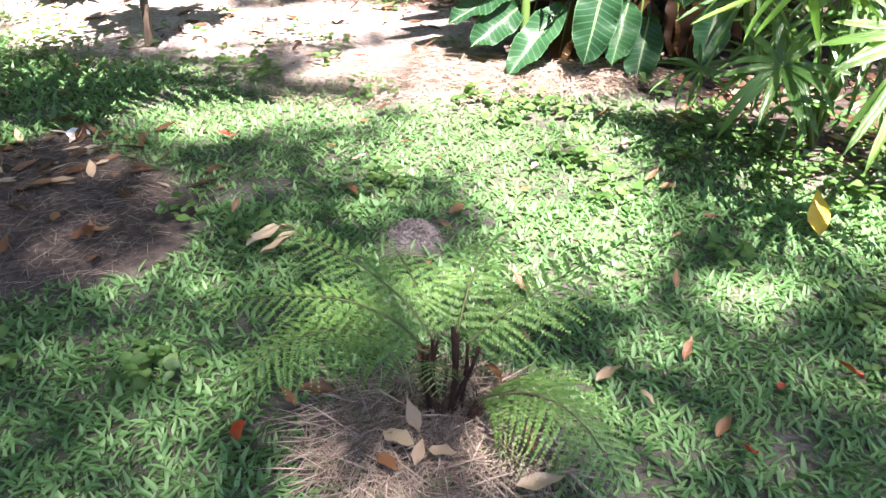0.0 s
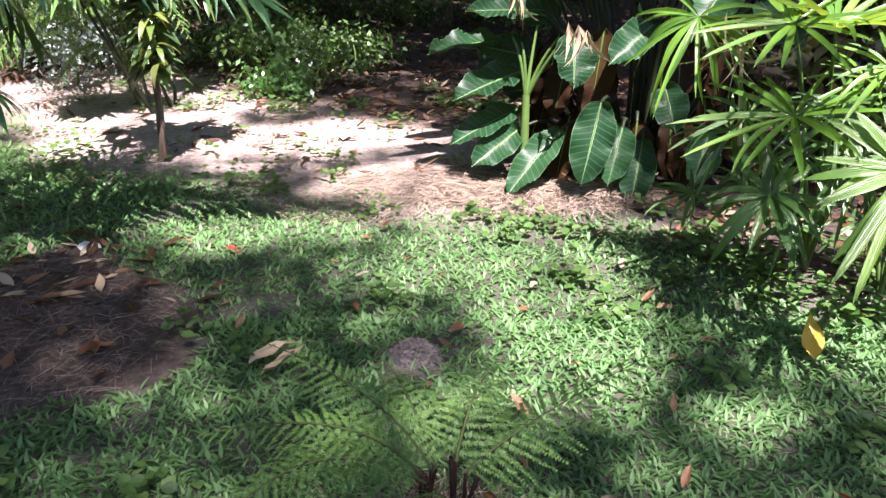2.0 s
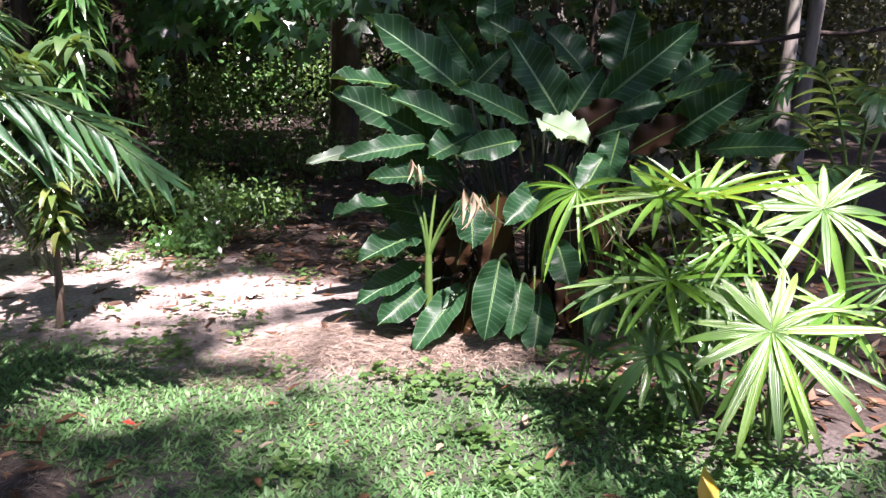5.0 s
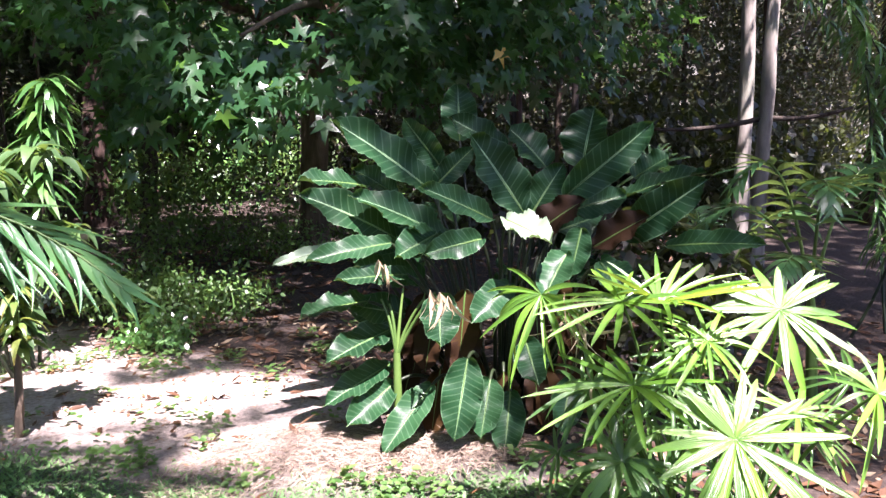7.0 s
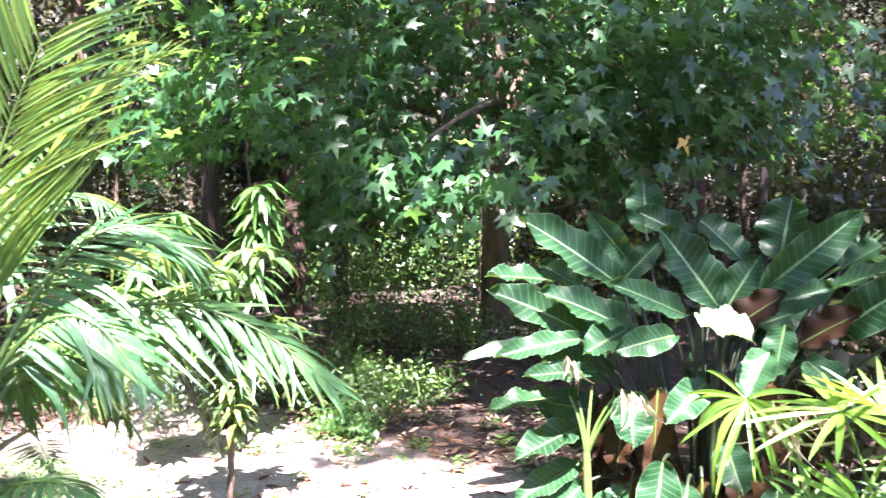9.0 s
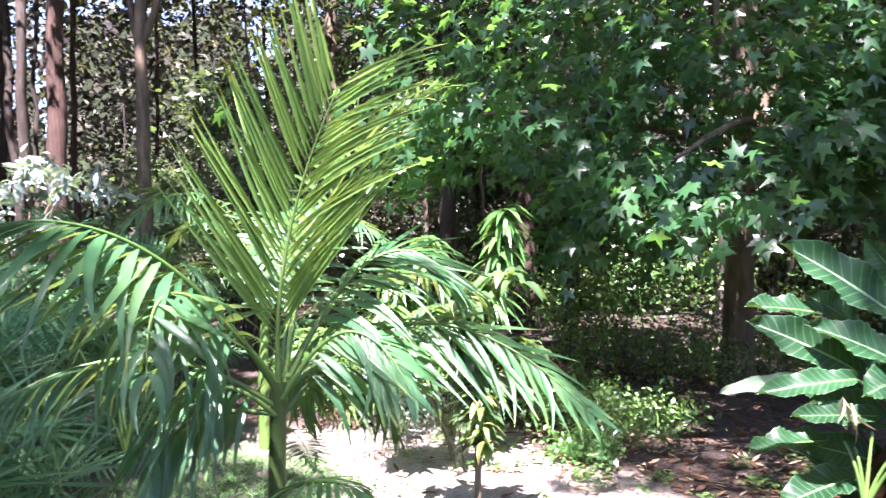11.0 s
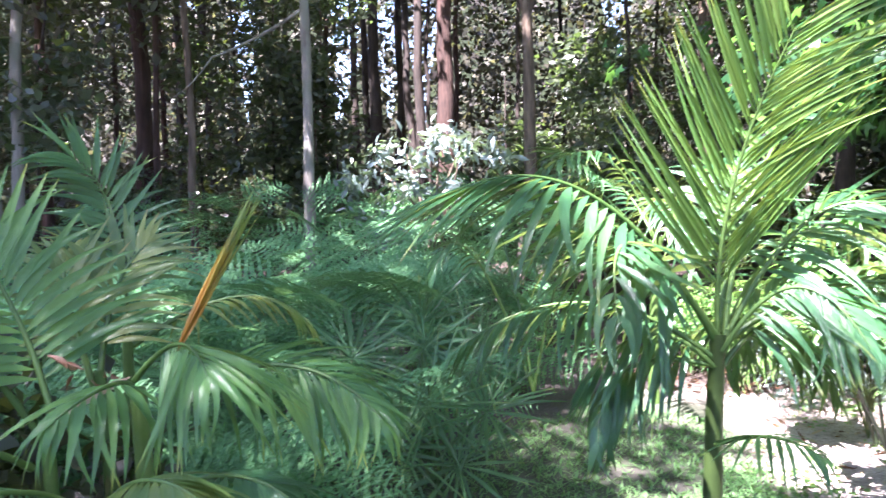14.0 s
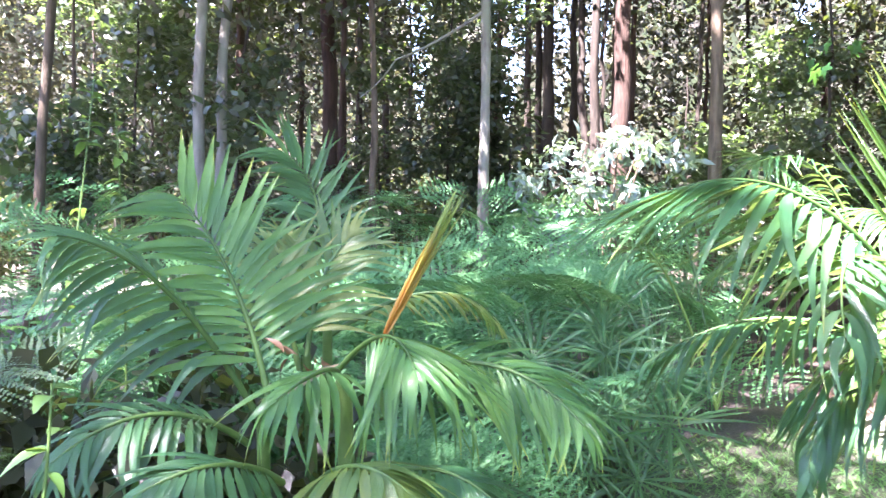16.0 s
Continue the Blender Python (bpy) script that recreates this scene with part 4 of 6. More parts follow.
        part("dead_strip", g, PALELEAF, k, "withered pale leaf strips")
    leaf((1.16, 3.95, 1.02), (1.36, 3.80, 1.25), 0.18, BROWNLEAF)
    leaf((1.46, 3.80, 0.98), (1.66, 3.62, 1.17), 0.17, BROWNLEAF)


big_leaf_plant()


def fern_frond(length, pairs, pinna, steps, curl=0.25, plumes=1.0, full=0.9, bare=0.16):
    """A twice-divided fern frond of length 1 along y as (v, f, uv)."""
    g = Geo()
    s = np.linspace(bare, 0.97, pairs)
    arch = lambda q: np.stack([0 * q, q - 0.15 * curl * q ** 2, -curl * q ** 2], -1)
    pin = np.array([[-0.42, 0, 0], [0.42, 0, 0], [0, 1, -0.1]], float)
    face = np.array([[0, 1, 2]])
    puv = np.array([[0, 0], [1, 0], [0.5, 1]], float)
    places, mats = [], []
    r = np.random.default_rng(pairs * 100 + steps)
    for k in s:
        L = pinna * np.sin(np.pi * min(1, 0.22 + 0.78 * k) ** 0.9) ** 0.8 * (1 - 0.25 * k)
        for sgn in (-1, 1):
            d = unit(np.array([sgn * 1.0, 0.30 + 0.35 * k, -0.12]) + r.normal(0, 0.07, 3))
            t = np.linspace(0.06, 0.98, steps)
            fall = np.stack([0 * t, r.normal(0.03, 0.05) * L * t ** 2, -r.uniform(0.1, 0.4) * L * t ** 2], -1)
            pts = arch(np.array([k]))[0] + d * (t * L)[:, None] + fall
            for sd in (-1, 1):
                ahead = unit(np.array([0, 1.0 * sd, 0]) + 0.45 * d)
                ll = (plumes * L * 0.30 * (1 - t) ** 0.7 + 0.006) * r.uniform(0.75, 1.15, steps)
                m = axes(ahead[None] + r.normal(0, 0.12, (steps, 3)), np.repeat([[0, 0.2, 1.0]], steps, 0) + r.normal(0, 0.2, (steps, 3)), ll, np.full(steps, L * full / steps))
                places.append(pts), mats.append(m)
    g.scatter((pin, face, puv), np.concatenate(mats), np.concatenate(places))
    stem = Geo()
    stem.add(*tube(arch(np.linspace(0, 1, 10)), np.linspace(0.006, 0.0015, 10), 5))
    return (np.concatenate(g.v), np.concatenate(g.f), np.concatenate(g.uv)), (stem.v[0], stem.f[0], stem.uv[0])


def along(shape, p):
    """A straight frond laid along a curve p."""
    v, f, uv = shape
    t = unit(np.gradient(p, axis=0))
    side = unit(np.cross(t, [0, 0, 1.0]))
    nrm = np.cross(side, t)
    L = np.linalg.norm(np.diff(p, axis=0), axis=1).sum()
    q = np.clip(v[:, 1], 0, 1) * (len(p) - 1)
    i = np.minimum(q.astype(int), len(p) - 2)
    k = (q - i)[:, None]
    at = lambda a: a[i] * (1 - k) + a[i + 1] * k
    return at(p) + at(side) * v[:, :1] * L + at(nrm) * v[:, 2:] * L, f, uv


def build_tree_fern():
    k = thing("tree_fern", "small tree fern with brown hairy stalks in a straw mulch ring", "fern")
    r = np.random.default_rng(5)
    hair = blade(0.06, 0.2, 0.0, 2, 0.8, 0.3, 2)
    def hairs(g, p, rad, n):
        i = r.integers(0, len(p), n)
        d = unit(r.normal(0, 1, (n, 3)) + (0, 0, 0.4))
        g.scatter(hair, axes(d, r.normal(0, 1, (n, 3)), r.uniform(0.008, 0.02, n)), p[i] + d * rad * 0.8)
    low = [
        ((-0.02, 1.20, 0.03), (-0.03, 1.20, 0.25), (-0.25, 1.18, 0.32), (-0.44, 1.05, 0.24), 23, 0.30),
        ((-0.02, 1.21, 0.03), (-0.04, 1.21, 0.26), (-0.22, 1.24, 0.36), (-0.50, 1.24, 0.33), 23, 0.26),
        ((-0.01, 1.22, 0.03), (-0.02, 1.22, 0.27), (-0.18, 1.35, 0.37), (-0.46, 1.52, 0.40), 24, 0.20),
        ((0.02, 1.22, 0.03), (0.03, 1.23, 0.28), (0.08, 1.38, 0.36), (0.16, 1.60, 0.30), 18, 0.28)]
    high = [
        ((0.03, 1.21, 0.03), (0.05, 1.22, 0.26), (0.21, 1.33, 0.32), (0.50, 1.53, 0.36), 20, 0.24),
        ((0.03, 1.18, 0.03), (0.07, 1.17, 0.15), (0.23, 1.09, 0.21), (0.34, 0.92, 0.12), 24, 0.40),
        ((0.0, 1.18, 0.03), (0.01, 1.17, 0.24), (-0.02, 1.08, 0.32), (0.0, 1.01, 0.30), 12, 0.34),
        ((-0.02, 1.22, 0.03), (-0.01, 1.23, 0.26), (-0.08, 1.40, 0.33), (-0.14, 1.56, 0.30), 16, 0.30)]
    for i, (foot, a, m, b, pairs, wide) in enumerate(low + high):
        foot, a = np.array(foot), np.array(a)
        p = bend(foot, (foot + a) / 2 + (0.3 * (foot[0] - 0.01), 0, 0.02), a, 12)
        g = Geo()
        g.add(*tube(p, np.linspace(0.0055, 0.0035, 12), 8, 0.15, i))
        hairs(g, p, 0.008, 160)
        st = part("stipe", g, STIPE, k, "brown hairy stalk")
        green, stem = fern_frond(1, pairs, wide, 18, 0.0, 0.34, 1.3, 0.05)
        c = bend(a, m, b, 24)
        g = Geo()
        g.add(*along(green, c))
        part("frond", g, FERN, st)
        g = Geo()
        g.add(*tube(c, np.linspace(0.003, 0.0008, 24), 6))
        part("rachis", g, FERN_STEM, st)
    g = Geo()
    for foot, top, rad in (((0.01, 1.2, 0.02), (0.02, 1.21, 0.31), 0.008), ((0.015, 1.2, 0.1), (0.075, 1.21, 0.26), 0.006), ((0.0, 1.2, 0.02), (-0.05, 1.19, 0.2), 0.007), ((0.01, 1.19, 0.02), (0.08, 1.17, 0.13), 0.006)):
        p = bend(foot, np.add(foot, top) / 2 + (0.008, -0.01, 0.02), top, 10)
        g.add(*tube(p, np.linspace(rad, rad * 0.8, 10) * 0.8, 8, 0.18, 3))
        hairs(g, p, rad, 220)
    part("crown", g, STIPE, k, "unfurling brown crown")


build_tree_fern()


def build_bracken():
    fine, coarse = fern_frond(1, 15, 0.38, 11, 0.28, 0.24, 1.6)[0], fern_frond(1, 12, 0.40, 7, 0.28, 0.26, 1.7)[0]
    r = np.random.default_rng(15)
    g = Geo()
    def bank(shape, n, x0, x1, y0, y1, low, high, edge):
        x, y = r.uniform(x0, x1, n), r.uniform(y0, y1, n)
        ok = edge(x, y)
        x, y = x[ok], y[ok]
        n = len(x)
        a = r.uniform(0, 6.283, n)
        top = np.interp(np.hypot(x, y), (3, 6, 9), (0.75, 1.2, 1.8))
        h = top * r.uniform(low, high, n)
        d = np.stack([np.cos(a), np.sin(a), r.uniform(-0.2, 0.55, n)], -1)
        up = np.stack([r.normal(0.2, 0.4, n), r.normal(-0.15, 0.4, n), np.ones(n)], -1)
        t = np.stack([x, y, land(x, y) + h], -1)
        g.scatter(shape, axes(d, up, r.uniform(0.65, 1.15, n)), t)
        for i in range(n):
            g.add(*tube(bend(t[i] - (0.08 * d[i, 0], 0.08 * d[i, 1], h[i]), t[i] - (0.06 * d[i, 0], 0.06 * d[i, 1], h[i] * 0.4), t[i], 4), np.full(4, 0.004), 3))
    edge = lambda x, y: (x < -4.5 - 0.1 * ((y > 1.3) & (y < 4.0)) + 1.0 * ((y < 1.3) & (y > 0)) + 0.5 * (y <= 0) + 0.15 * lumps(x, y, 3, 41)) & ~((y > 5.6) & (x > -4.6))
    bank(fine, 340, -6.3, -3.0, -3.0, 5.6, 0.35, 1.0, edge)
    bank(fine, 260, -5.2, -3.6, -2.0, 4.8, 0.12, 0.5, edge)
    bank(fine, 120, -5.6, -4.2, 1.2, 4.2, 0.7, 1.1, edge)
    lacy = fern_frond(1, 20, 0.34, 17, 0.28, 0.2, 1.5)[0]
    bank(lacy, 130, -4.8, -3.2, -1.6, 2.0, 0.45, 1.05, lambda x, y: x < -3.2 + 0.1 * y - 0.7 * (y < 0.1))
    bank(coarse, 370, -10.5, -6.0, -4.5, 9.0, 0.5, 1.0, edge)
    tagged(part("bracken", g, BRACKEN), "dense waist-high sea of soft green bracken fronds", "fern", kind="stuff")


build_bracken()


def star_leaf():
    """A five-lobed leaf of length about 1."""
    pts = [(0, 0)]
    for a, L in ((-115, 0.45), (-60, 0.8), (0, 1.0), (60, 0.8), (115, 0.45)):
        pts.append(((a - 24), 0.36))
        pts.append((a, L))
    pts.append((139, 0.3))
    v = [(0, 0.3, 0)]
    for a, L in pts[1:]:
        v.append((np.sin(radians(a)) * L * 0.6, 0.3 + np.cos(radians(a)) * L * 0.7, -0.12 * L))
    v = np.array(v, float)
    n = len(v)
    f = np.array([[0, i, i + 1] for i in range(1, n - 1)])
    return v, f, v[:, :2] * 0.5 + 0.5


def limbs(parent, mat, start, ends, r0, seed):
    r = np.random.default_rng(seed)
    for e in ends:
        g = Geo()
        s, e = np.array(start), np.array(e)
        g.add(*tube(bend(s, (s + e) / 2 + r.normal(0, 0.15, 3) + (0, 0, 0.2), e, 12), np.linspace(r0, r0 * 0.25, 12), 7, 0.05, seed))
        part("limb", g, mat, parent)


def build_lobed_tree():
    k = thing("lobed_leaf_tree", "tree with dense star-shaped dark green leaves", "tree")
    g = Geo()
    h = np.linspace(-0.1, 8.0, 30)
    p = np.stack([-0.14 + 0.03 * h, 8.9 + 0 * h, h + 0.1], -1)
    g.add(*tube(p, np.interp(h, (-0.1, 0.3, 3, 8), (0.23, 0.17, 0.14, 0.06)), 14, 0.04, 2))
    part("trunk", g, BARK_BROWN, k, "brown bark spotted with lichen")
    ends = [(-0.57, 6.0, 2.3), (-2.2, 6.2, 2.8), (2.4, 6.6, 2.8), (1.2, 6.4, 3.4), (-1.4, 7.2, 3.8), (0.6, 7.4, 4.2), (3.2, 7.4, 3.4), (-3.0, 7.4, 3.2), (1.8, 8.6, 4.8), (-1.8, 9, 4.6), (-0.6, 8.3, 5.5)]
    limbs(k, BARK_BROWN, (-0.08, 8.9, 2.6), ends, 0.06, 3)
    g = Geo()
    for a, b, c in (((-0.1, 8.85, 2.6), (-0.25, 8.7, 3.6), (-0.4, 8.6, 5.2)), ((-0.05, 8.9, 2.6), (0.4, 8.7, 3.6), (0.9, 8.5, 4.9))):
        g2 = Geo()
        g2.add(*tube(bend(a, b, c), np.linspace(0.09, 0.04, 12), 9, 0.05, 3))
        part("limb", g2, BARK_BROWN, k)
    r = np.random.default_rng(21)
    star = star_leaf()
    cents = [np.array(e) + r.normal(0, 1, 3) * (0.7, 0.6, 0.55) for e in ends for _ in range(30)]
    cents += [np.array([r.uniform(-3.8, 3.9), r.uniform(6.3, 10.5), r.uniform(2.1, 6.0)]) for _ in range(330)]
    for c, spread, n in (((-0.62, 5.9, 1.76), (0.36, 0.25, 0.18), 45), ((-1.6, 6.6, 2.0), (0.5, 0.4, 0.4), 60), ((-2.8, 5.8, 2.2), (0.35, 0.3, 0.4), 40), ((1.6, 6.8, 2.3), (0.9, 0.4, 0.4), 110), ((0.3, 6.6, 2.3), (0.8, 0.4, 0.4), 80), ((-0.6, 7.2, 3.2), (1.3, 0.5, 0.5), 120), ((2.0, 7.2, 3.2), (1.2, 0.5, 0.5), 110)):
        cents += [np.array(c) + r.normal(0, 1, 3) * spread for _ in range(n)]
    cents = np.array(cents)
    q = cents[:, 1] / 6.0
    hem = np.interp(cents[:, 0] / q, (-4, -2.6, -1.95, -1.6, -1.5, -1.2, -0.87, -0.2, 0.47, 1.8, 2.7, 4), (2.4, 2.2, 2.4, 2.3, 1.5, 1.52, 1.68, 1.7, 1.85, 2.05, 2.25, 2.5))
    cents = cents[cents[:, 2] > 1.65 + (hem - 1.65) * q]
    cents = cents[cents[:, 0] / (cents[:, 1] / 6.0) < 2.7 + 0.3 * np.sin(cents[:, 2] * 3)]
    front = (np.abs(cents[:, 0] * 8.9 / cents[:, 1] + 0.05) < 0.3) & (cents[:, 1] < 8.9) & (cents[:, 2] > 1.7) & (r.uniform(0, 1, len(cents)) < 0.75)
    cents = cents[~front]
    for lit, wide in (((-0.62, 5.9, 1.80), 0.5), ((-1.25, 6.15, 0.4), 0.42), ((-0.75, 6.5, 0.3), 0.3)):
        off = cents - np.array(lit)
        along = off @ np.array(SUN)
        cents = cents[~((along > 0.35) & (np.linalg.norm(off - along[:, None] * np.array(SUN), axis=1) < wide))]
    m = 11
    t = np.repeat(cents, m, 0) + r.normal(0, 0.13, (len(cents) * m, 3))
    n = len(t)
    away = unit(t - np.array([-0.1, 9.2, 2.0]))
    d = away * 0.5 + r.normal(0, 0.6, (n, 3)) + (0, 0, -0.7)
    up = away * 0.9 + r.normal(0, 0.45, (n, 3)) + (0, 0, 0.75)
    g.scatter(star, axes(d, up, r.uniform(0.15, 0.25, n)), t)
    tagged(part("crown", g, MAPLE, k), kind="stuff")
    g = Geo()
    g.scatter(star, axes(np.array([[0.2, -0.3, -1.0]]), np.array([[0.0, -1.0, 0.3]]), 0.2), np.array([[1.42, 6.05, 2.27]]))
    part("yellow_leaf", g, YELLOWLEAF, k, "single yellowed leaf")


build_lobed_tree()


DIAMOND = (np.array([[0, 0, 0], [0.27, 0.45, 0.05], [0, 1, -0.1], [-0.27, 0.45, 0.05]], float), np.array([[0, 1, 2, 3]]), np.array([[0.5, 0], [1, 0.45], [0.5, 1], [0, 0.45]], float))


def leaf_cloud(n, rx, ry, rz, seed, size=(0.06, 0.13), clumps=40, shape=None, tight=0.28):
    """Leaves in clumps inside an egg of these half widths, round the origin."""
    r = np.random.default_rng(seed)
    c = unit(r.normal(0, 1, (clumps, 3))) * (r.uniform(0.15, 1, (clumps, 1)) ** 0.5) * (rx, ry, rz)
    which = r.integers(0, clumps, n)
    t = c[which] + r.normal(0, 1, (n, 3)) * tight * (rx + rz) * 0.35
    d = r.normal(0, 1, (n, 3)) + (0, 0, -0.5)
    up = r.normal(0, 0.6, (n, 3)) + (0, 0, 0.8) + 0.7 * unit(t)
    return (shape or DIAMOND), axes(d, up, r.uniform(*size, n)), t


def trunk_line(x, y, h, lean=(0, 0), wobble=0.06, seed=0, n=20):
    r = np.random.default_rng(seed)
    s = np.linspace(0, 1, n)
    z = land(np.array([x]), np.array([y]))[0] - 0.1
    w = np.cumsum(r.normal(0, wobble, (n, 2)), 0) * 0.35
    return np.stack([x + lean[0] * s * h + w[:, 0], y + lean[1] * s * h + w[:, 1], z + s * h], -1)


CROWNS = []
for i in range(6):
    g = Geo()
    g.scatter(*leaf_cloud(2200, 1.7, 1.7, 2.4, 300 + i, (0.08, 0.17), 60))
    CROWNS.append(g.mesh("crown", FOREST))
BUSHES = []
for i in range(5):
    g = Geo()
    g.scatter(*leaf_cloud(1200, 0.8, 0.8, 0.75, 320 + i, (0.08, 0.17), 36))
    BUSHES.append(g.mesh("foliage", FOREST))


def forest_tree(x, y, radius, bark, label, h=9.5, lean=(0, 0), fork=False, crowns=((0, 0, 6.5),), seed=0, wobble=0.05, name="forest_tree", boughs=()):
    k = thing(name, label, "tree", "forest trees")
    r = np.random.default_rng(seed)
    p = trunk_line(x, y, h, lean, wobble, seed)
    g = Geo()
    s = np.linspace(0, 1, len(p))
    g.add(*tube(p, radius * (1 - 0.55 * s) * (1 + 0.5 * np.exp(-s * 25)), 12, 0.07, seed))
    part("trunk", g, bark, k)
    if fork:
        for sg in (-1, 1):
            g = Geo()
            i = int(len(p) * fork)
            g.add(*tube(bend(p[i], p[i] + (sg * 0.25, 0.1, 0.7), p[i] + (sg * 0.55, 0.2, 2.2), 10), np.linspace(radius * 0.6, radius * 0.3, 10), 8, 0.04, seed))
            part("limb", g, bark, k)
    for a, b, rad in boughs:
        o = np.array([p[int(len(p) * a[2] / h)][0], p[int(len(p) * a[2] / h)][1], p[0][2] + 0.1])
        g = Geo()
        g.add(*tube(bend(o + a, o + (np.add(a, b)) / 2 + (0, 0, -0.05), o + b, 10), np.linspace(rad, rad * 0.6, 10), 8, 0.05, seed))
        part("bough", g, BARK_DARK if rad > 0.025 else bark, k)
    for cx, cy, cz in crowns:
        ob = new("crown", CROWNS[int(r.integers(0, 6))])
        ob.parent = k
        q = p[int(np.clip(cz / h, 0, 0.99) * len(p))]
        ob.location = (q[0] + cx, q[1] + cy, q[2])
        ob.rotation_euler = (0, 0, r.uniform(0, 6.28))
        ob.scale = (1.3, 1.3, 1.1) if cz > 5.5 else (0.8, 0.8, 0.7)
    return k


def build_forest():
    def tree(x, y, rad, bark, label, **kw):
        forest_tree(x, y, rad, bark, label, seed=int(abs(x * 131 + y * 17)) + 3, **kw)
    pale, red, dark, brown = "tall slender tree with smooth pale grey bark", "tall straight tree with red-brown bark", "tall dark-barked forest tree", "forest tree with grey-brown bark"
    tree(-9.24, 1.62, 0.075, BARK_GREY, pale, lean=(0.0, -0.01))
    tree(-9.38, 1.85, 0.07, BARK_GREY, pale)
    tree(-11.1, 3.94, 0.14, BARK_RED, red)
    tree(-10.6, 3.9, 0.05, BARK_RED, red)
    tree(-9.04, 3.65, 0.05, BARK_BROWN, brown)
    tree(-8.35, 4.85, 0.075, BARK_GREY, pale, wobble=0.02, crowns=((-1.2, -0.8, 9.0),), boughs=(((0, 0, 4.0), (-0.48, -1.0, 3.35), 0.022), ((-0.48, -1.0, 3.35), (-0.75, -1.35, 2.9), 0.012)))
    tree(-11.3, 9.95, 0.21, BARK_RED, red, crowns=((0, 0, 9.4),))
    tree(-6.53, 6.83, 0.085, BARK_BROWN, "grey-brown tree that forks high up", fork=0.44, crowns=((0.6, 1.8, 9.0),))
    tree(-13.9, 3.47, 0.10, BARK_RED, red)
    tree(-13.8, 10.1, 0.16, BARK_DARK, dark, crowns=((0, 0, 9.4),))
    tree(-14.2, 11.2, 0.11, BARK_DARK, dark, crowns=((0, 0, 9.4),))
    tree(-14.0, 9.8, 0.10, BARK_DARK, dark, crowns=((0, 0, 9.4),))
    tree(-12.4, 10.2, 0.10, BARK_DARK, dark, wobble=0.12, crowns=((0, 0, 9.4),))
    tree(-9.45, -0.1, 0.06, BARK_BROWN, brown, lean=(0, 0.06))
    tree(-11.15, 9.27, 0.11, BARK_DARK, dark, wobble=0.12, crowns=((0, 0, 9.4),))
    tree(-6.92, 12.0, 0.16, BARK_BROWN, brown)
    tree(-3.24, 11.5, 0.18, BARK_RED, red, crowns=((0, 0, 7),))
    tree(-2.73, 12.6, 0.13, BARK_RED, red, crowns=((0, 0, 7),))
    tree(-4.03, 10.1, 0.13, BARK_DARK, dark)
    tree(4.80, 8.18, 0.09, BARK_GREY, pale, crowns=((0, 0, 7.5),))
    tree(4.66, 7.68, 0.08, BARK_GREY, pale, crowns=((0, 0, 7.5),), boughs=(((0, 0, 1.62), (-1.15, 0.3, 1.5), 0.03), ((0, 0, 1.62), (0.8, -0.3, 1.72), 0.03)))
    r = np.random.default_rng(77)
    n = 0
    while n < 62:
        a, d = r.uniform(radians(-42), radians(97)), r.uniform(11, 27)
        x, y = -d * np.sin(a), d * np.cos(a)
        if (abs(x + 0.2) < 1.5 and y < 12) or (a > radians(20) and d < 15) or (radians(-36) < a < radians(-20) and d < 17) or (a > radians(72) and d < 19):
            continue
        n += 1
        kind = int(r.integers(0, 4))
        low = [(r.uniform(-1, 1), r.uniform(-1, 1), r.uniform(7, 9))] if a < radians(20) or n % 3 == 0 else []
        if d > 16 and not radians(49) < a < radians(59):
            low += [(r.uniform(-1, 1), r.uniform(-1, 1), z) for z in r.uniform(1.5, 6, int(r.integers(0, 3)))]
        if radians(46) < a < radians(57):
            low = []
        top = r.uniform(9.6, 12)
        twigs = ()
        if not low and radians(46) < a < radians(60):
            twigs = (((0, 0, 6.2), (0.7, 0.2, 6.9), 0.02), ((0, 0, 7.4), (-0.6, 0.3, 8.2), 0.018))
        elif not low:
            low = [(r.uniform(-0.5, 0.5), r.uniform(-0.5, 0.5), top - 0.6)]
        tree(x, y, r.uniform(0.045, 0.11), (BARK_DARK, BARK_BROWN, BARK_RED, BARK_DARK)[kind], (dark, brown, red, dark)[kind], h=top, crowns=low, wobble=0.08, boughs=twigs)
    n = 0
    while n < 90:
        a, d = r.uniform(radians(-42), radians(97)), r.uniform(10, 24)
        if (a > radians(15) and d < 13.5) or (radians(-8) < a and d < 14.5):
            continue
        n += 1
        x, y = -d * np.sin(a), d * np.cos(a)
        k = thing("undergrowth_bush", "leafy green undergrowth bush on the forest floor", "bush", "undergrowth", at=(x, y, float(land(np.array([x]), np.array([y]))[0])))
        s = r.uniform(0.7, 1.7)
        ob = new("foliage", BUSHES[n % 5])
        ob.parent = k
        ob.location, ob.scale, ob.rotation_euler = (0, 0, 0.55 * s), (s, s, s), (0, 0, r.uniform(0, 6.28))
        g = Geo()
        g.add(*tube(bend((0, 0, -0.1), (0.05, 0, 0.4 * s), (0, 0.08, 0.8 * s), 6), np.linspace(0.03, 0.01, 6), 5))
        part("stem", g, BARK_DARK, k)


build_forest()


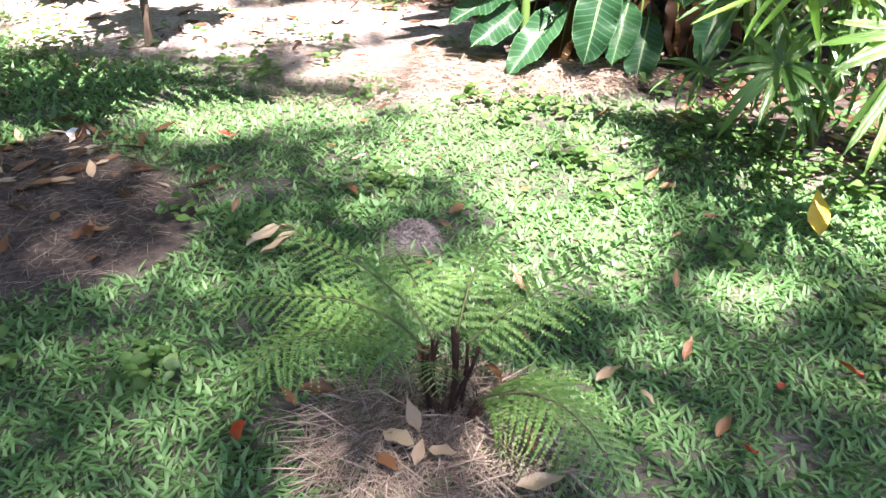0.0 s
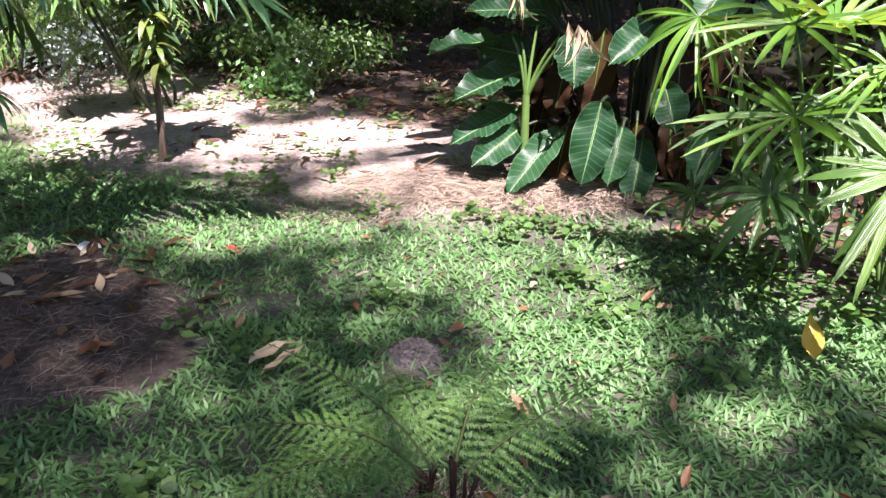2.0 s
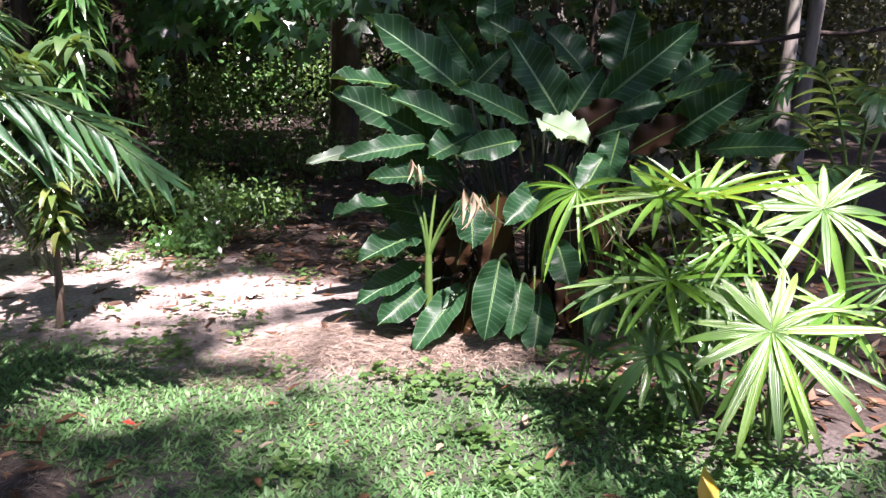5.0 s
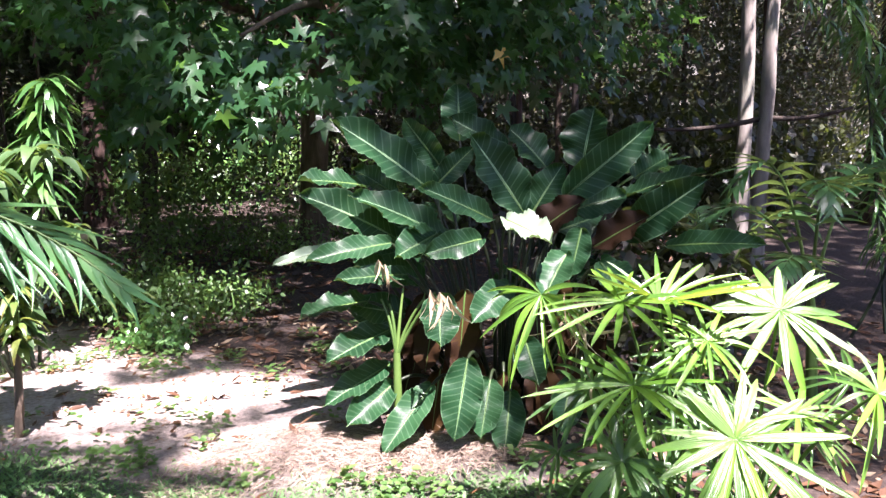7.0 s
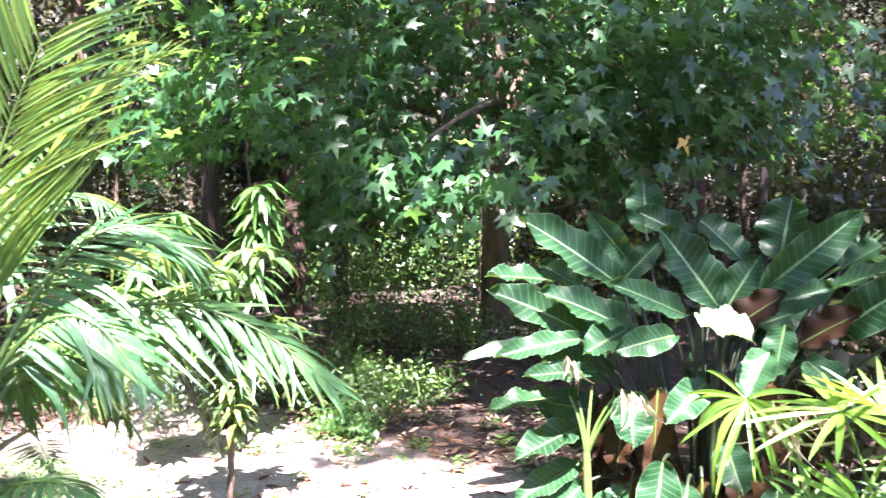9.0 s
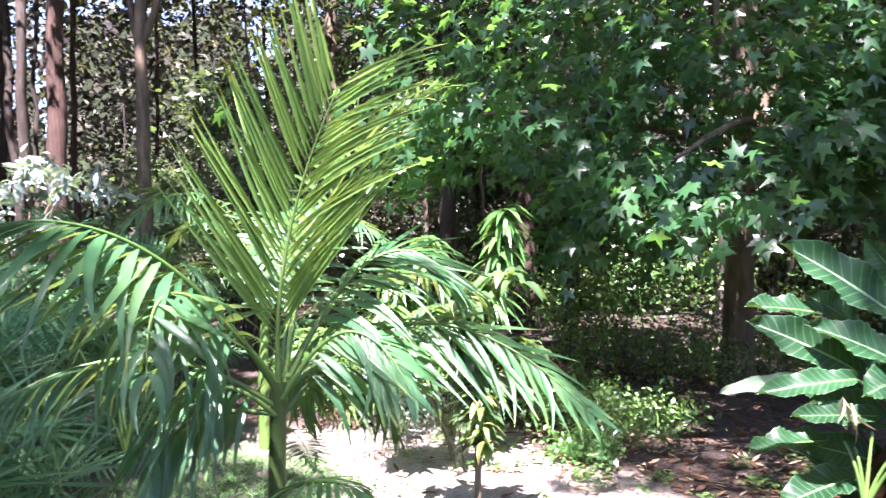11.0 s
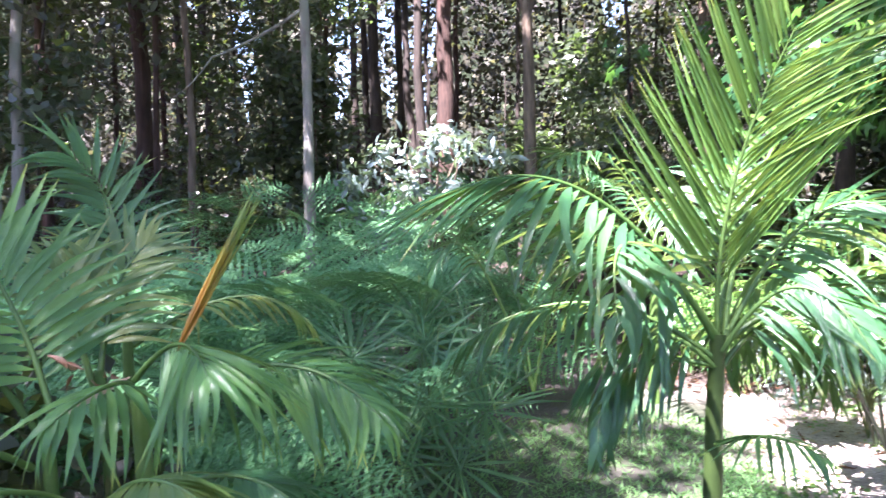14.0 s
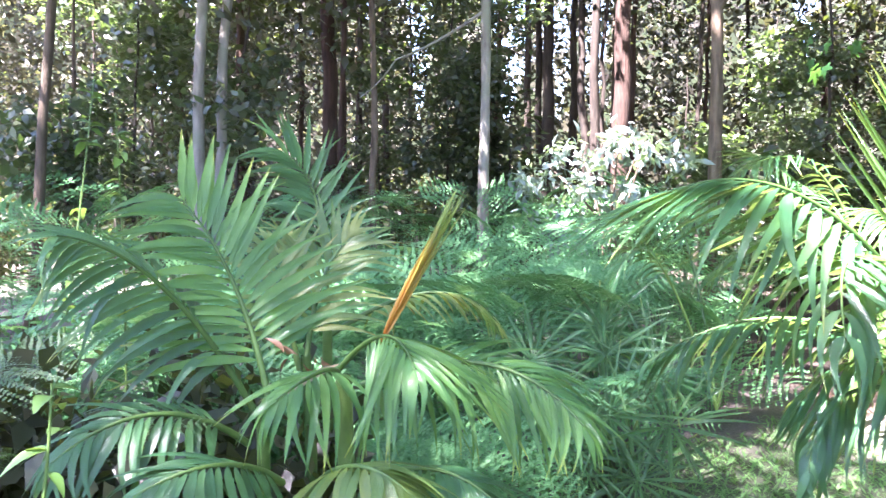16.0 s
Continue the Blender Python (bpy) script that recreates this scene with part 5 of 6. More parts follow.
def build_understory():
    """Slender leafy saplings between the trunks."""
    r = np.random.default_rng(171)
    clouds = []
    for i in range(5):
        g = Geo()
        g.scatter(*leaf_cloud(620, 0.75, 0.75, 0.85, 340 + i, (0.10, 0.20), 26, tight=0.22))
        clouds.append(g.mesh("foliage", UNDERLEAF))
    n = 0
    while n < 30:
        a, d = r.uniform(radians(8), radians(97)), r.uniform(10.2, 16)
        if radians(46) < a < radians(57):
            continue
        n += 1
        x, y = -d * np.sin(a), d * np.cos(a)
        k = thing("understory_tree", "slender leafy young tree between taller trunks", "tree", "understory trees")
        h = r.uniform(2.4, 6.0)
        p = trunk_line(x, y, h, (r.normal(0, 0.05), r.normal(0, 0.05)), 0.06, n + 900)
        g = Geo()
        g.add(*tube(p, np.linspace(r.uniform(0.022, 0.04), 0.01, 20), 7, 0.04, n))
        part("trunk", g, BARK_DARK if n % 3 else BARK_BROWN, k)
        for j in range(int(r.integers(2, 5))):
            q = p[int(r.uniform(0.4, 0.99) * 19)]
            ob = new("foliage", clouds[int(r.integers(0, 5))])
            ob.parent = k
            c = r.uniform(0.6, 1.15)
            ob.location, ob.scale, ob.rotation_euler = q + r.normal(0, 0.3, 3), (c, c, c * 0.8), (0, 0, r.uniform(0, 6.28))


build_understory()


def sky_gap(a):
    """Where the woods thin out and let the sky through, 0 to 1, by bearing."""
    return np.clip(sum(k * np.exp(-((a - radians(b)) / w) ** 2) for b, w, k in ((54.5, 0.02, 0.75), (51.2, 0.022, 0.6), (48.6, 0.012, 0.7), (61, 0.018, 0.75), (79, 0.03, 0.7), (34.2, 0.02, 0.7))), 0, 1)


def build_far_woods():
    """The closed wall of woods behind the single trees, and an unseen leaf roof added to shade it."""
    r = np.random.default_rng(55)
    n = 190000
    a = r.uniform(radians(-38), radians(95), n)
    d = r.uniform(18, 38, n)
    z = r.uniform(0, 1, n) ** 1.5 * 16
    hole = lumps(a * 16, z * 0.55, 1.6, 30) + 0.06 * (z - 5)
    keep = (lumps(a * 55, z * 1.7, 1.2, 37) > -0.55) & (hole < np.interp(z, (0, 5, 9, 17), (3, 2.4, 1.7, 1.2)) - 1.75 * sky_gap(a) * smooth(z, 2.5, 5))
    a, d, z = a[keep], d[keep], z[keep]
    m = len(a)
    t = np.stack([-d * np.sin(a), d * np.cos(a), z + 0.4], -1)
    g = Geo()
    up = -unit(t * (1, 1, 0)) * 0.25 + r.normal(0, 0.7, (m, 3)) + (0, 0, 0.8)
    g.scatter(DIAMOND, axes(r.normal(0, 1, (m, 3)), up, r.uniform(0.11, 0.26, m)), t)
    n = 36000
    a, d = r.uniform(radians(-45), radians(100), n), r.uniform(42, 55, n)
    t = np.stack([-d * np.sin(a), d * np.cos(a), r.uniform(0, 1, n) ** 1.2 * 27], -1)
    t = t[(t[:, 2] < 4) | (r.uniform(0, 1, n) > 0.82 * sky_gap(a))]
    n = len(t)
    up = -unit(t * (1, 1, 0)) + r.normal(0, 0.5, (n, 3)) + (0, 0, 0.4)
    g.scatter(DIAMOND, axes(r.normal(0, 1, (n, 3)), up, r.uniform(0.5, 1.1, n)), t)
    # Leaf roof above the view, added to keep sun off the woods.
    n = 34000
    a, d = r.uniform(radians(-50), radians(104), n), np.sqrt(r.uniform(13 ** 2, 33 ** 2, n))
    t = np.stack([-d * np.sin(a), d * np.cos(a), r.uniform(13, 16.5, n)], -1)
    t = t[lumps(t[:, 0], t[:, 1], 0.7, 33) < 0.9]
    n = len(t)
    g.scatter(DIAMOND, axes(r.normal(0, 1, (n, 3)) * (1, 1, 0.4), r.normal(0, 0.4, (n, 3)) + (0, 0, 1), r.uniform(0.55, 0.95, n)), t)
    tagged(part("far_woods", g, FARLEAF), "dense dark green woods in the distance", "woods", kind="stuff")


build_far_woods()


def build_backdrop():
    """The dark mass of the hillside woods, far behind; its unseen rear is added to block sky light."""
    n = 280
    # Full circle: the part behind the camera only keeps out low sky light.
    a = np.linspace(radians(-180), radians(180), n)
    rows = np.linspace(0, 1, 12)
    top = 22 - 18 * sky_gap(a) + 2.5 * lumps(a * 20, a * 0, 1.3, 61) + 1.0 * lumps(a * 90, a * 3, 1.3, 62)
    A, R = np.meshgrid(a, rows, indexing="ij")
    v = np.stack([-70 * np.sin(A), 70 * np.cos(A), -1 + R * (top[:, None] + 1)], -1).reshape(-1, 3)
    i = (np.arange(n - 1)[:, None] * 12 + np.arange(11)[None]).ravel()
    g = Geo()
    g.add(v, np.stack([i, i + 12, i + 13, i + 1], -1), v[:, :2] * 0.01)
    m, nt, bsdf, out = material("distant_woods")
    f = math_node(nt, "ADD", math_node(nt, "MULTIPLY", noise_tex(nt, 1.6, 6, rough=0.75), 0.6), math_node(nt, "MULTIPLY", noise_tex(nt, 0.25, 4), 0.4))
    nt.links.new(ramp(nt, f, [(0.35, (0.008, 0.012, 0.006)), (0.55, (0.025, 0.038, 0.014)), (0.72, (0.09, 0.12, 0.04))]), bsdf.inputs["Base Color"])
    bsdf.inputs["Roughness"].default_value = 1.0
    tagged(part("backdrop", g, m), "distant dark wooded ring, unseen rear added to block sky light", "woods", kind="structure")


build_backdrop()


# ---- the tree overhead that dapples the lawn ----
def build_canopy():
    def crown(foot, top, ends, n, x0, x1, y0, y1, z0, z1, size, gaps, shade, seed, dapple=-9.0):
        """A crown whose leaves shade the ground from x0 to x1 and y0 to y1, but for the gaps."""
        k = thing("shade_tree", "broad shade tree overhanging the garden", "tree", "shade trees")
        g = Geo()
        p = bend(foot, (np.add(foot, top)) / 2 + (0.2, 0.2, 0), top, 20)
        g.add(*tube(p, np.linspace(0.38, 0.12, 20), 12, 0.04))
        part("trunk", g, BARK_BROWN, k)
        limbs(k, BARK_BROWN, p[15], ends, 0.08, 9)
        r = np.random.default_rng(seed)
        gx, gy = r.uniform(x0, x1, n), r.uniform(y0, y1, n)
        for q in shade:
            m = int(420 * q[2] * q[3]) + 60
            a = r.uniform(0, 6.283, m)
            b = np.sqrt(r.uniform(0, 1, m))
            gx, gy = np.append(gx, q[0] + q[2] * b * np.cos(a)), np.append(gy, q[1] + q[3] * b * np.sin(a))
        n = len(gx)
        z = r.uniform(z0, z1, n)
        def gap(cx, cy, rx, ry, turn=0):
            c, s = np.cos(radians(turn)), np.sin(radians(turn))
            dx, dy = gx - cx, gy - cy
            q = np.hypot((dx * c + dy * s) / rx, (dy * c - dx * s) / ry)
            return 1 - smooth(q + 0.22 * lumps(gx, gy, 4, 8), 0.75, 1.15)
        open_sky, solid = np.zeros(n), np.zeros(n)
        for q in gaps:
            open_sky = np.maximum(open_sky, gap(*q))
        for q in shade:
            solid = np.maximum(solid, gap(*q))
        clump = np.maximum(smooth(lumps(gx, gy, 6, 9), -0.5, 0.5), solid)
        even = gap(0.05, 1.1, 0.8, 0.5)
        clump = clump * (1 - even) + 0.7 * even
        open_sky = open_sky * np.maximum(smooth(lumps(gx, gy, 5, 14), -1.6, -0.8), (gy < 3.3) | ((gx < -1.2) & (gy > 5.0)) | (gx > 0.3))
        open_sky = open_sky * np.where((gy > 3.75) & (gy < 5.1) & (gx < 0.1), smooth(lumps(gx, gy, 11, 24), -1.3, -0.6), 1)
        open_sky = open_sky * np.where((gy < 3.35) & (gx < 1.0) & (gx > -1.7), smooth(lumps(gx, gy, 10, 26), -1.3, -0.6), 1)
        round_off = ((gx - (x0 + x1) / 2) / (x1 - x0) * 2) ** 4 + ((gy - (y0 + y1) / 2) / (y1 - y0) * 2) ** 4 < 1 + 0.35 * lumps(gx, gy, 1.5, 17)
        keep = (r.uniform(0, 1, n) < (1 - open_sky) * (0.72 + 0.28 * clump)) & round_off
        keep &= lumps(gx, gy, 2.2, 19) > dapple
        t = np.stack([gx + z * SUN.x / SUN.z, gy + z * SUN.y / SUN.z, z], -1)[keep]
        m = len(t)
        d, up = r.normal(0, 1, (m, 3)) * (1, 1, 0.3), r.normal(0, 0.4, (m, 3)) + (0, 0, 1)
        g = Geo()
        g.scatter((DIAMOND[0] * (1.5, 1, 1), *DIAMOND[1:]), axes(d, up, r.uniform(*size, m)), t)
        tagged(part("crown", g, FOREST, k), kind="stuff")
    path = [(-1.3, 4.5, 1.6, 0.5, 10), (0.0, 3.75, 0.8, 0.4, 0), (-2.4, 5.35, 1.35, 0.95, 0), (-3.1, 6.0, 1.5, 1.5, 0), (0.2, 3.5, 0.6, 0.3, 0)]
    turf = [(0.25, 2.8, 0.62, 0.38, 0), (0.4, 3.2, 0.8, 0.2, -5), (0.42, 2.42, 0.48, 0.34, 0), (0.4, 2.08, 0.32, 0.2, 20), (0.3, 1.86, 0.24, 0.14, 0), (-0.9, 2.98, 0.42, 0.18, 0), (-0.5, 3.12, 0.36, 0.18, 0), (-1.25, 3.24, 0.45, 0.2, 0), (-1.6, 3.1, 0.3, 0.13, 0), (-1.9, 3.55, 0.45, 0.2, 0), (0.45, 2.22, 0.3, 0.2, 0)]
    right_side = [(0.85, 1.75, 0.16, 0.1, 0), (1.3, 2.05, 0.2, 0.12, 0), (1.6, 2.3, 0.3, 0.2, 0), (1.65, 2.78, 0.82, 0.6, 0), (1.3, 2.2, 0.36, 0.24, 0), (2.4, 2.6, 0.6, 0.5, 0), (2.6, 4.9, 0.42, 0.3, 0)]
    big_leaves = [(0.64, 3.55, 0.25, 0.2, 0), (0.82, 3.98, 0.38, 0.28, 0), (0.2, 4.27, 0.35, 0.2, 0), (0.15, 4.0, 0.3, 0.2, 0), (0.5, 3.85, 0.2, 0.15, 0)]
    palms = [(-2.05, 3.45, 0.54, 0.44, 0), (-2.3, 2.62, 0.42, 0.24, 0), (-3.5, 7.4, 0.8, 0.5, 0), (-0.85, 6.72, 0.62, 0.42, 0), (-2.1, 6.2, 0.5, 0.35, 0)]
    crown((-1.0, -13.5, -0.1), (1.5, -9.0, 17.0), [(0, -7, 15), (3, -5.5, 15.5), (5, -9, 15), (2, -3, 15.5), (-3, -7, 15.5)], 66000, -5.0, 6.8, -4.2, 7.4, 14.0, 16.5, (0.09, 0.15), path + turf + right_side + big_leaves + palms, [(-1.6, 2.0, 0.7, 0.6), (-2.8, 0.6, 1.3, 1.3), (-3.6, 2.9, 0.9, 0.7)], 31)
    crown((-9.0, -16.0, -0.1), (-6.5, -9.0, 19.5), [(-5, -8, 18), (-8, -5, 18.5), (-3, -6, 18), (-6, -3, 18.5)], 18500, -13.5, -4.2, -7, 10.5, 17.0, 19.5, (0.2, 0.36), [(-7.2, 6.45, 1.3, 0.55), (-5.5, 7.5, 0.8, 0.5), (-9.5, 7.5, 0.8, 0.4)], [], 32)
    crown((9.5, 0.0, -0.1), (5.5, 2.5, 14.5), [(2, 3, 13.5), (-1, 4, 13.5), (4, 6, 13.5)], 31000, -7.5, 9.5, 6.3, 19.0, 12.5, 14.5, (0.16, 0.28), [(-0.85, 6.72, 0.62, 0.42), (-7.2, 6.45, 1.3, 0.55), (-3.5, 7.5, 0.8, 0.6), (-3.6, 6.9, 1.0, 0.7), (4.35, 9.0, 0.6, 1.4), (1.2, 8.2, 0.4, 0.3), (-1.6, 13.0, 1.5, 0.8), (-3.2, 12.2, 0.9, 0.6), (0.3, 9.8, 0.7, 0.4), (-2.9, 8.7, 0.8, 0.5), (0.9, 9.2, 0.9, 0.5)], [], 33)


build_canopy()


# ---- low plants ----
def build_narrow_fans():
    k = thing("narrow_fan_palm", "low clump of fan palm with long narrow dark fingers", "palm")
    meshes = []
    for d in (0.05, 0.2, 0.4):
        g = Geo()
        g.add(*blade(0.03, d, 0.5, 7, 0.6, 0.4, 3))
        meshes.append(g.mesh("finger", PALM))
    r = np.random.default_rng(71)
    for c, tilt in (((-3.73, 2.57, 0.84), 0), ((-3.57, 2.45, 0.54), 1), ((-3.35, 2.69, 0.50), 0), ((-3.61, 2.86, 0.72), 1), ((-3.80, 2.09, 0.84), 0), ((-3.95, 2.75, 0.95), 1), ((-3.6, 2.25, 0.35), 1), ((-3.35, 2.45, 0.25), 0)):
        c = np.array(c)
        n = unit(np.array([0.5, -0.5, 0.9]) + r.normal(0, 0.25, 3))
        g = Geo()
        g.add(*tube(bend((-3.7, 2.6, 0.0), (c + (-3.7, 2.6, 0.1)) / 2, c, 8), np.linspace(0.008, 0.005, 8), 6))
        fr = part("fan", g, STALK, k)
        x = unit(np.cross(n, [0.2, 0.3, 1]))
        y = np.cross(n, x)
        for i in range(25):
            a = 6.283 * i / 25 + r.normal(0, 0.08)
            d = np.cos(a) * x + np.sin(a) * y + n * r.uniform(0.1, 0.7)
            m = axes(d[None], (n + r.normal(0, 0.15, 3))[None], r.uniform(0.40, 0.56), r.uniform(0.28, 0.42))[0]
            ob = new("finger", meshes[int(r.integers(0, 3))])
            ob.parent = fr
            ob.matrix_local = Matrix.Translation(c) @ Matrix([list(q) for q in m]).to_4x4()


build_narrow_fans()


def leafy_stem(k, points, r0, mat, n, size, wide, r, bark=STALK, start=0.2, lift=0.2, droop=0.4):
    p = bend(*points, 20)
    g = Geo()
    g.add(*tube(p, np.linspace(r0, r0 * 0.3, 20), 7, 0.04))
    st = part("stem", g, bark, k)
    s = r.uniform(start, 1, n) * 18.9
    i = s.astype(int)
    t = p[i] + (p[i + 1] - p[i]) * (s - i)[:, None]
    a = np.arange(n) * 2.4 + r.normal(0, 0.3, n)
    d = np.stack([np.cos(a), np.sin(a), np.full(n, lift) + r.normal(0, 0.25, n)], -1)
    g = Geo()
    g.scatter(blade(0.5 * wide, droop, 0.5, 6, 0.7, 0.4, 3), axes(d, np.tile([[0, 0, 1.0]], (n, 1)) + r.normal(0, 0.15, (n, 3)), r.uniform(0.7, 1.1, n) * size), t)
    tagged(part("leaves", g, mat, st), kind="stuff")


def build_sapling():
    k = thing("sapling", "slim grey-stemmed sapling with glossy drooping leaves beside the sand path", "tree")
    r = np.random.default_rng(81)
    leafy_stem(k, ((-1.57, 4.02, -0.05), (-1.545, 4.03, 0.5), (-1.58, 4.05, 1.4)), 0.028, SAPLEAF, 120, 0.20, 0.42, r, BARK_BROWN, 0.5, 0.1, 0.5)
    leafy_stem(k, ((-1.55, 4.04, 0.75), (-1.5, 3.95, 0.80), (-1.45, 3.88, 0.55)), 0.008, PALM_OLD, 22, 0.16, 0.3, r, STALK, 0.35, 0.0, 0.6)
    leafy_stem(k, ((-1.55, 4.04, 0.8), (-1.7, 4.05, 1.1), (-1.95, 4.1, 1.15)), 0.010, SAPLEAF, 70, 0.19, 0.32, r, STALK, 0.2, 0.0, 0.5)
    for q in range(7):
        a = 0.9 * q + 0.4
        leafy_stem(k, ((-1.55, 4.04, 0.7 + 0.09 * q), (-1.55 + 0.16 * np.cos(a), 4.04 + 0.16 * np.sin(a), 0.95 + 0.09 * q), (-1.55 + 0.38 * np.cos(a), 4.04 + 0.38 * np.sin(a), 0.85 + 0.1 * q)), 0.007, SAPLEAF, 26, 0.18, 0.42, r, STALK, 0.25, 0.0, 0.5)
    leafy_stem(k, ((-1.55, 4.04, 0.9), (-1.4, 4.1, 1.1), (-1.22, 4.2, 1.05)), 0.010, SAPLEAF, 60, 0.18, 0.32, r, STALK, 0.2, 0.0, 0.5)


build_sapling()


def build_long_leaf_shrub():
    k = thing("long_leaved_shrub", "tall shrub with tiers of long drooping bright green leaves", "shrub")
    r = np.random.default_rng(82)
    for a, m, b, n in (((-1.95, 5.4, -0.05), (-1.85, 5.38, 1.1), (-1.74, 5.38, 1.95), 130), ((-2.05, 5.2, -0.05), (-2.1, 5.0, 1.0), (-2.2, 4.85, 1.72), 90), ((-2.1, 5.2, 0.0), (-2.3, 4.95, 0.95), (-2.38, 4.75, 1.5), 80), ((-1.95, 5.3, 0.0), (-2.0, 5.0, 0.8), (-1.98, 4.9, 1.4), 60), ((-2.0, 5.1, 0.0), (-2.25, 4.8, 0.8), (-2.4, 4.6, 1.25), 60)):
        leafy_stem(k, (a, m, b), 0.014, LONGLEAF, n, 0.27, 0.24, r, SHADED_STALK, 0.5, 0.4, 0.9)


build_long_leaf_shrub()


def build_bushes():
    # The bush's silvery white is sun glare, painted into its leaves.
    k = thing("glare_bush", "bush in full sun at the forest edge, glare painted into its pale leaves", "bush")
    g = Geo()
    oval = blade(0.2, 0.25, 0.3, 3, 0.8, 0.45, 3)
    for dx, dy, dz, w, n in ((-0.35, -0.2, -0.05, 0.36, 150), (0.25, 0.1, 0.02, 0.36, 130), (0.75, 0.25, 0.0, 0.34, 110), (-0.75, -0.45, -0.22, 0.3, 110), (0.1, -0.1, -0.4, 0.45, 150), (0.0, 0.15, 0.25, 0.22, 50), (-0.2, -0.3, -0.75, 0.5, 160)):
        shape, m, t = leaf_cloud(n, w, w, w * 0.55, int(401 + n + 10 * dx), (0.10, 0.18), 9, oval, 0.34)
        g.scatter(shape, m, t + (dx, dy, dz))
    ob = part("foliage", g, GLARE_LEAF, k)
    ob.location = (-6.75, 5.4, 2.3)
    g = Geo()
    for i in range(5):
        q = np.random.default_rng(i)
        g.add(*tube(bend((-6.75, 5.4, 0.0), (-6.75 + q.normal(0, 0.2), 5.4, 1.0), (-6.75 + q.normal(0, 0.5), 5.4 + q.normal(0, 0.3), 2.3), 8), np.linspace(0.03, 0.01, 8), 6))
        if i == 4:
            part("stem", g, BARK_BROWN, k)
    r = np.random.default_rng(402)
    for x, y, z, s, n, mat in ((-1.3, 6.15, 0.26, 0.55, 1500, WEED), (-0.8, 6.5, 0.2, 0.5, 1000, WEED), (-1.9, 6.9, 0.3, 0.6, 1300, WEED), (-1.0, 8.7, 0.35, 0.6, 900, WEED), (-0.3, 8.6, 0.3, 0.6, 900, WEED), (0.4, 8.9, 0.35, 0.6, 900, WEED), (-0.1, 9.4, 0.45, 0.7, 1000, LONGLEAF), (0.95, 8.35, 0.25, 0.45, 700, WEED), (-1.7, 8.6, 0.4, 0.6, 900, WEED), (-1.3, 9.9, 0.8, 0.9, 900, WEED), (-2.1, 9.6, 0.6, 0.7, 700, WEED), (0.9, 9.8, 0.8, 0.8, 700, WEED), (-3.5, 7.5, 0.5, 0.8, 900, WEED), (-3.9, 6.3, 0.4, 0.45, 600, LONGLEAF), (-4.2, 6.8, 0.5, 0.5, 700, LONGLEAF), (-1.6, 12.4, 0.7, 0.9, 800, LONGLEAF), (-2.7, 11.9, 0.6, 0.8, 700, WEED), (-0.5, 12.8, 0.7, 0.9, 800, WEED), (-3.5, 11.6, 0.7, 0.7, 700, LONGLEAF)):
        k = thing("low_bush", "low leafy green bush growing from leaf litter", "bush", "low bushes")
        g = Geo()
        g.scatter(*leaf_cloud(n, s, s * 0.9, z * 0.85, int(n + x * 100), (0.03, 0.07) if y < 9.5 else (0.05, 0.11), 44))
        ob = part("foliage", g, mat, k)
        ob.location = (x, y, z + float(land(np.array([x]), np.array([y]))[0]))
        g = Geo()
        g.add(*tube(bend((x, y, -0.05), (x + 0.03, y, z * 0.6), (x, y + 0.05, z * 1.3), 8), np.linspace(0.012, 0.005, 8), 6))
        part("stem", g, STALK, k)
    # Dark bushes added to stand for the deep shade under and behind the palms.
    for x, y in ((-3.15, -0.55), (-3.35, -0.05), (-3.0, -1.0), (-3.55, -0.7), (-3.2, 0.3), (1.95, 3.9)):
        k = thing("low_bush", "dark leafy bush added as shade beside a palm", "bush", "low bushes")
        g = Geo()
        g.scatter(*leaf_cloud(1100, 0.42, 0.42, 0.55, int(abs(x * 100) + 7), (0.06, 0.13), 30))
        part("foliage", g, FOREST, k).location = (x, y, 0.62)
        g = Geo()
        g.add(*tube(bend((x, y, -0.05), (x + 0.03, y, 0.3), (x, y + 0.05, 0.6), 8), np.linspace(0.012, 0.005, 8), 6))
        part("stem", g, SHADED_STALK, k)
    k = thing("bamboo_clump", "clump of dark bamboo with drooping narrow leaves", "bamboo")
    r = np.random.default_rng(403)
    for i in range(7):
        x, y = 4.5 + r.normal(0, 0.3), 5.4 + r.normal(0, 0.3)
        leafy_stem(k, ((x, y, -0.05), (x + r.normal(0, 0.2), y + r.normal(0, 0.2), 1.5), (x + r.normal(-0.3, 0.4), y + r.normal(0, 0.4), 2.8)), 0.014, LONGLEAF if i % 3 else FOREST, 170, 0.26, 0.13, r, SHADED_STALK, 0.2, -0.3, 0.5)


build_bushes()


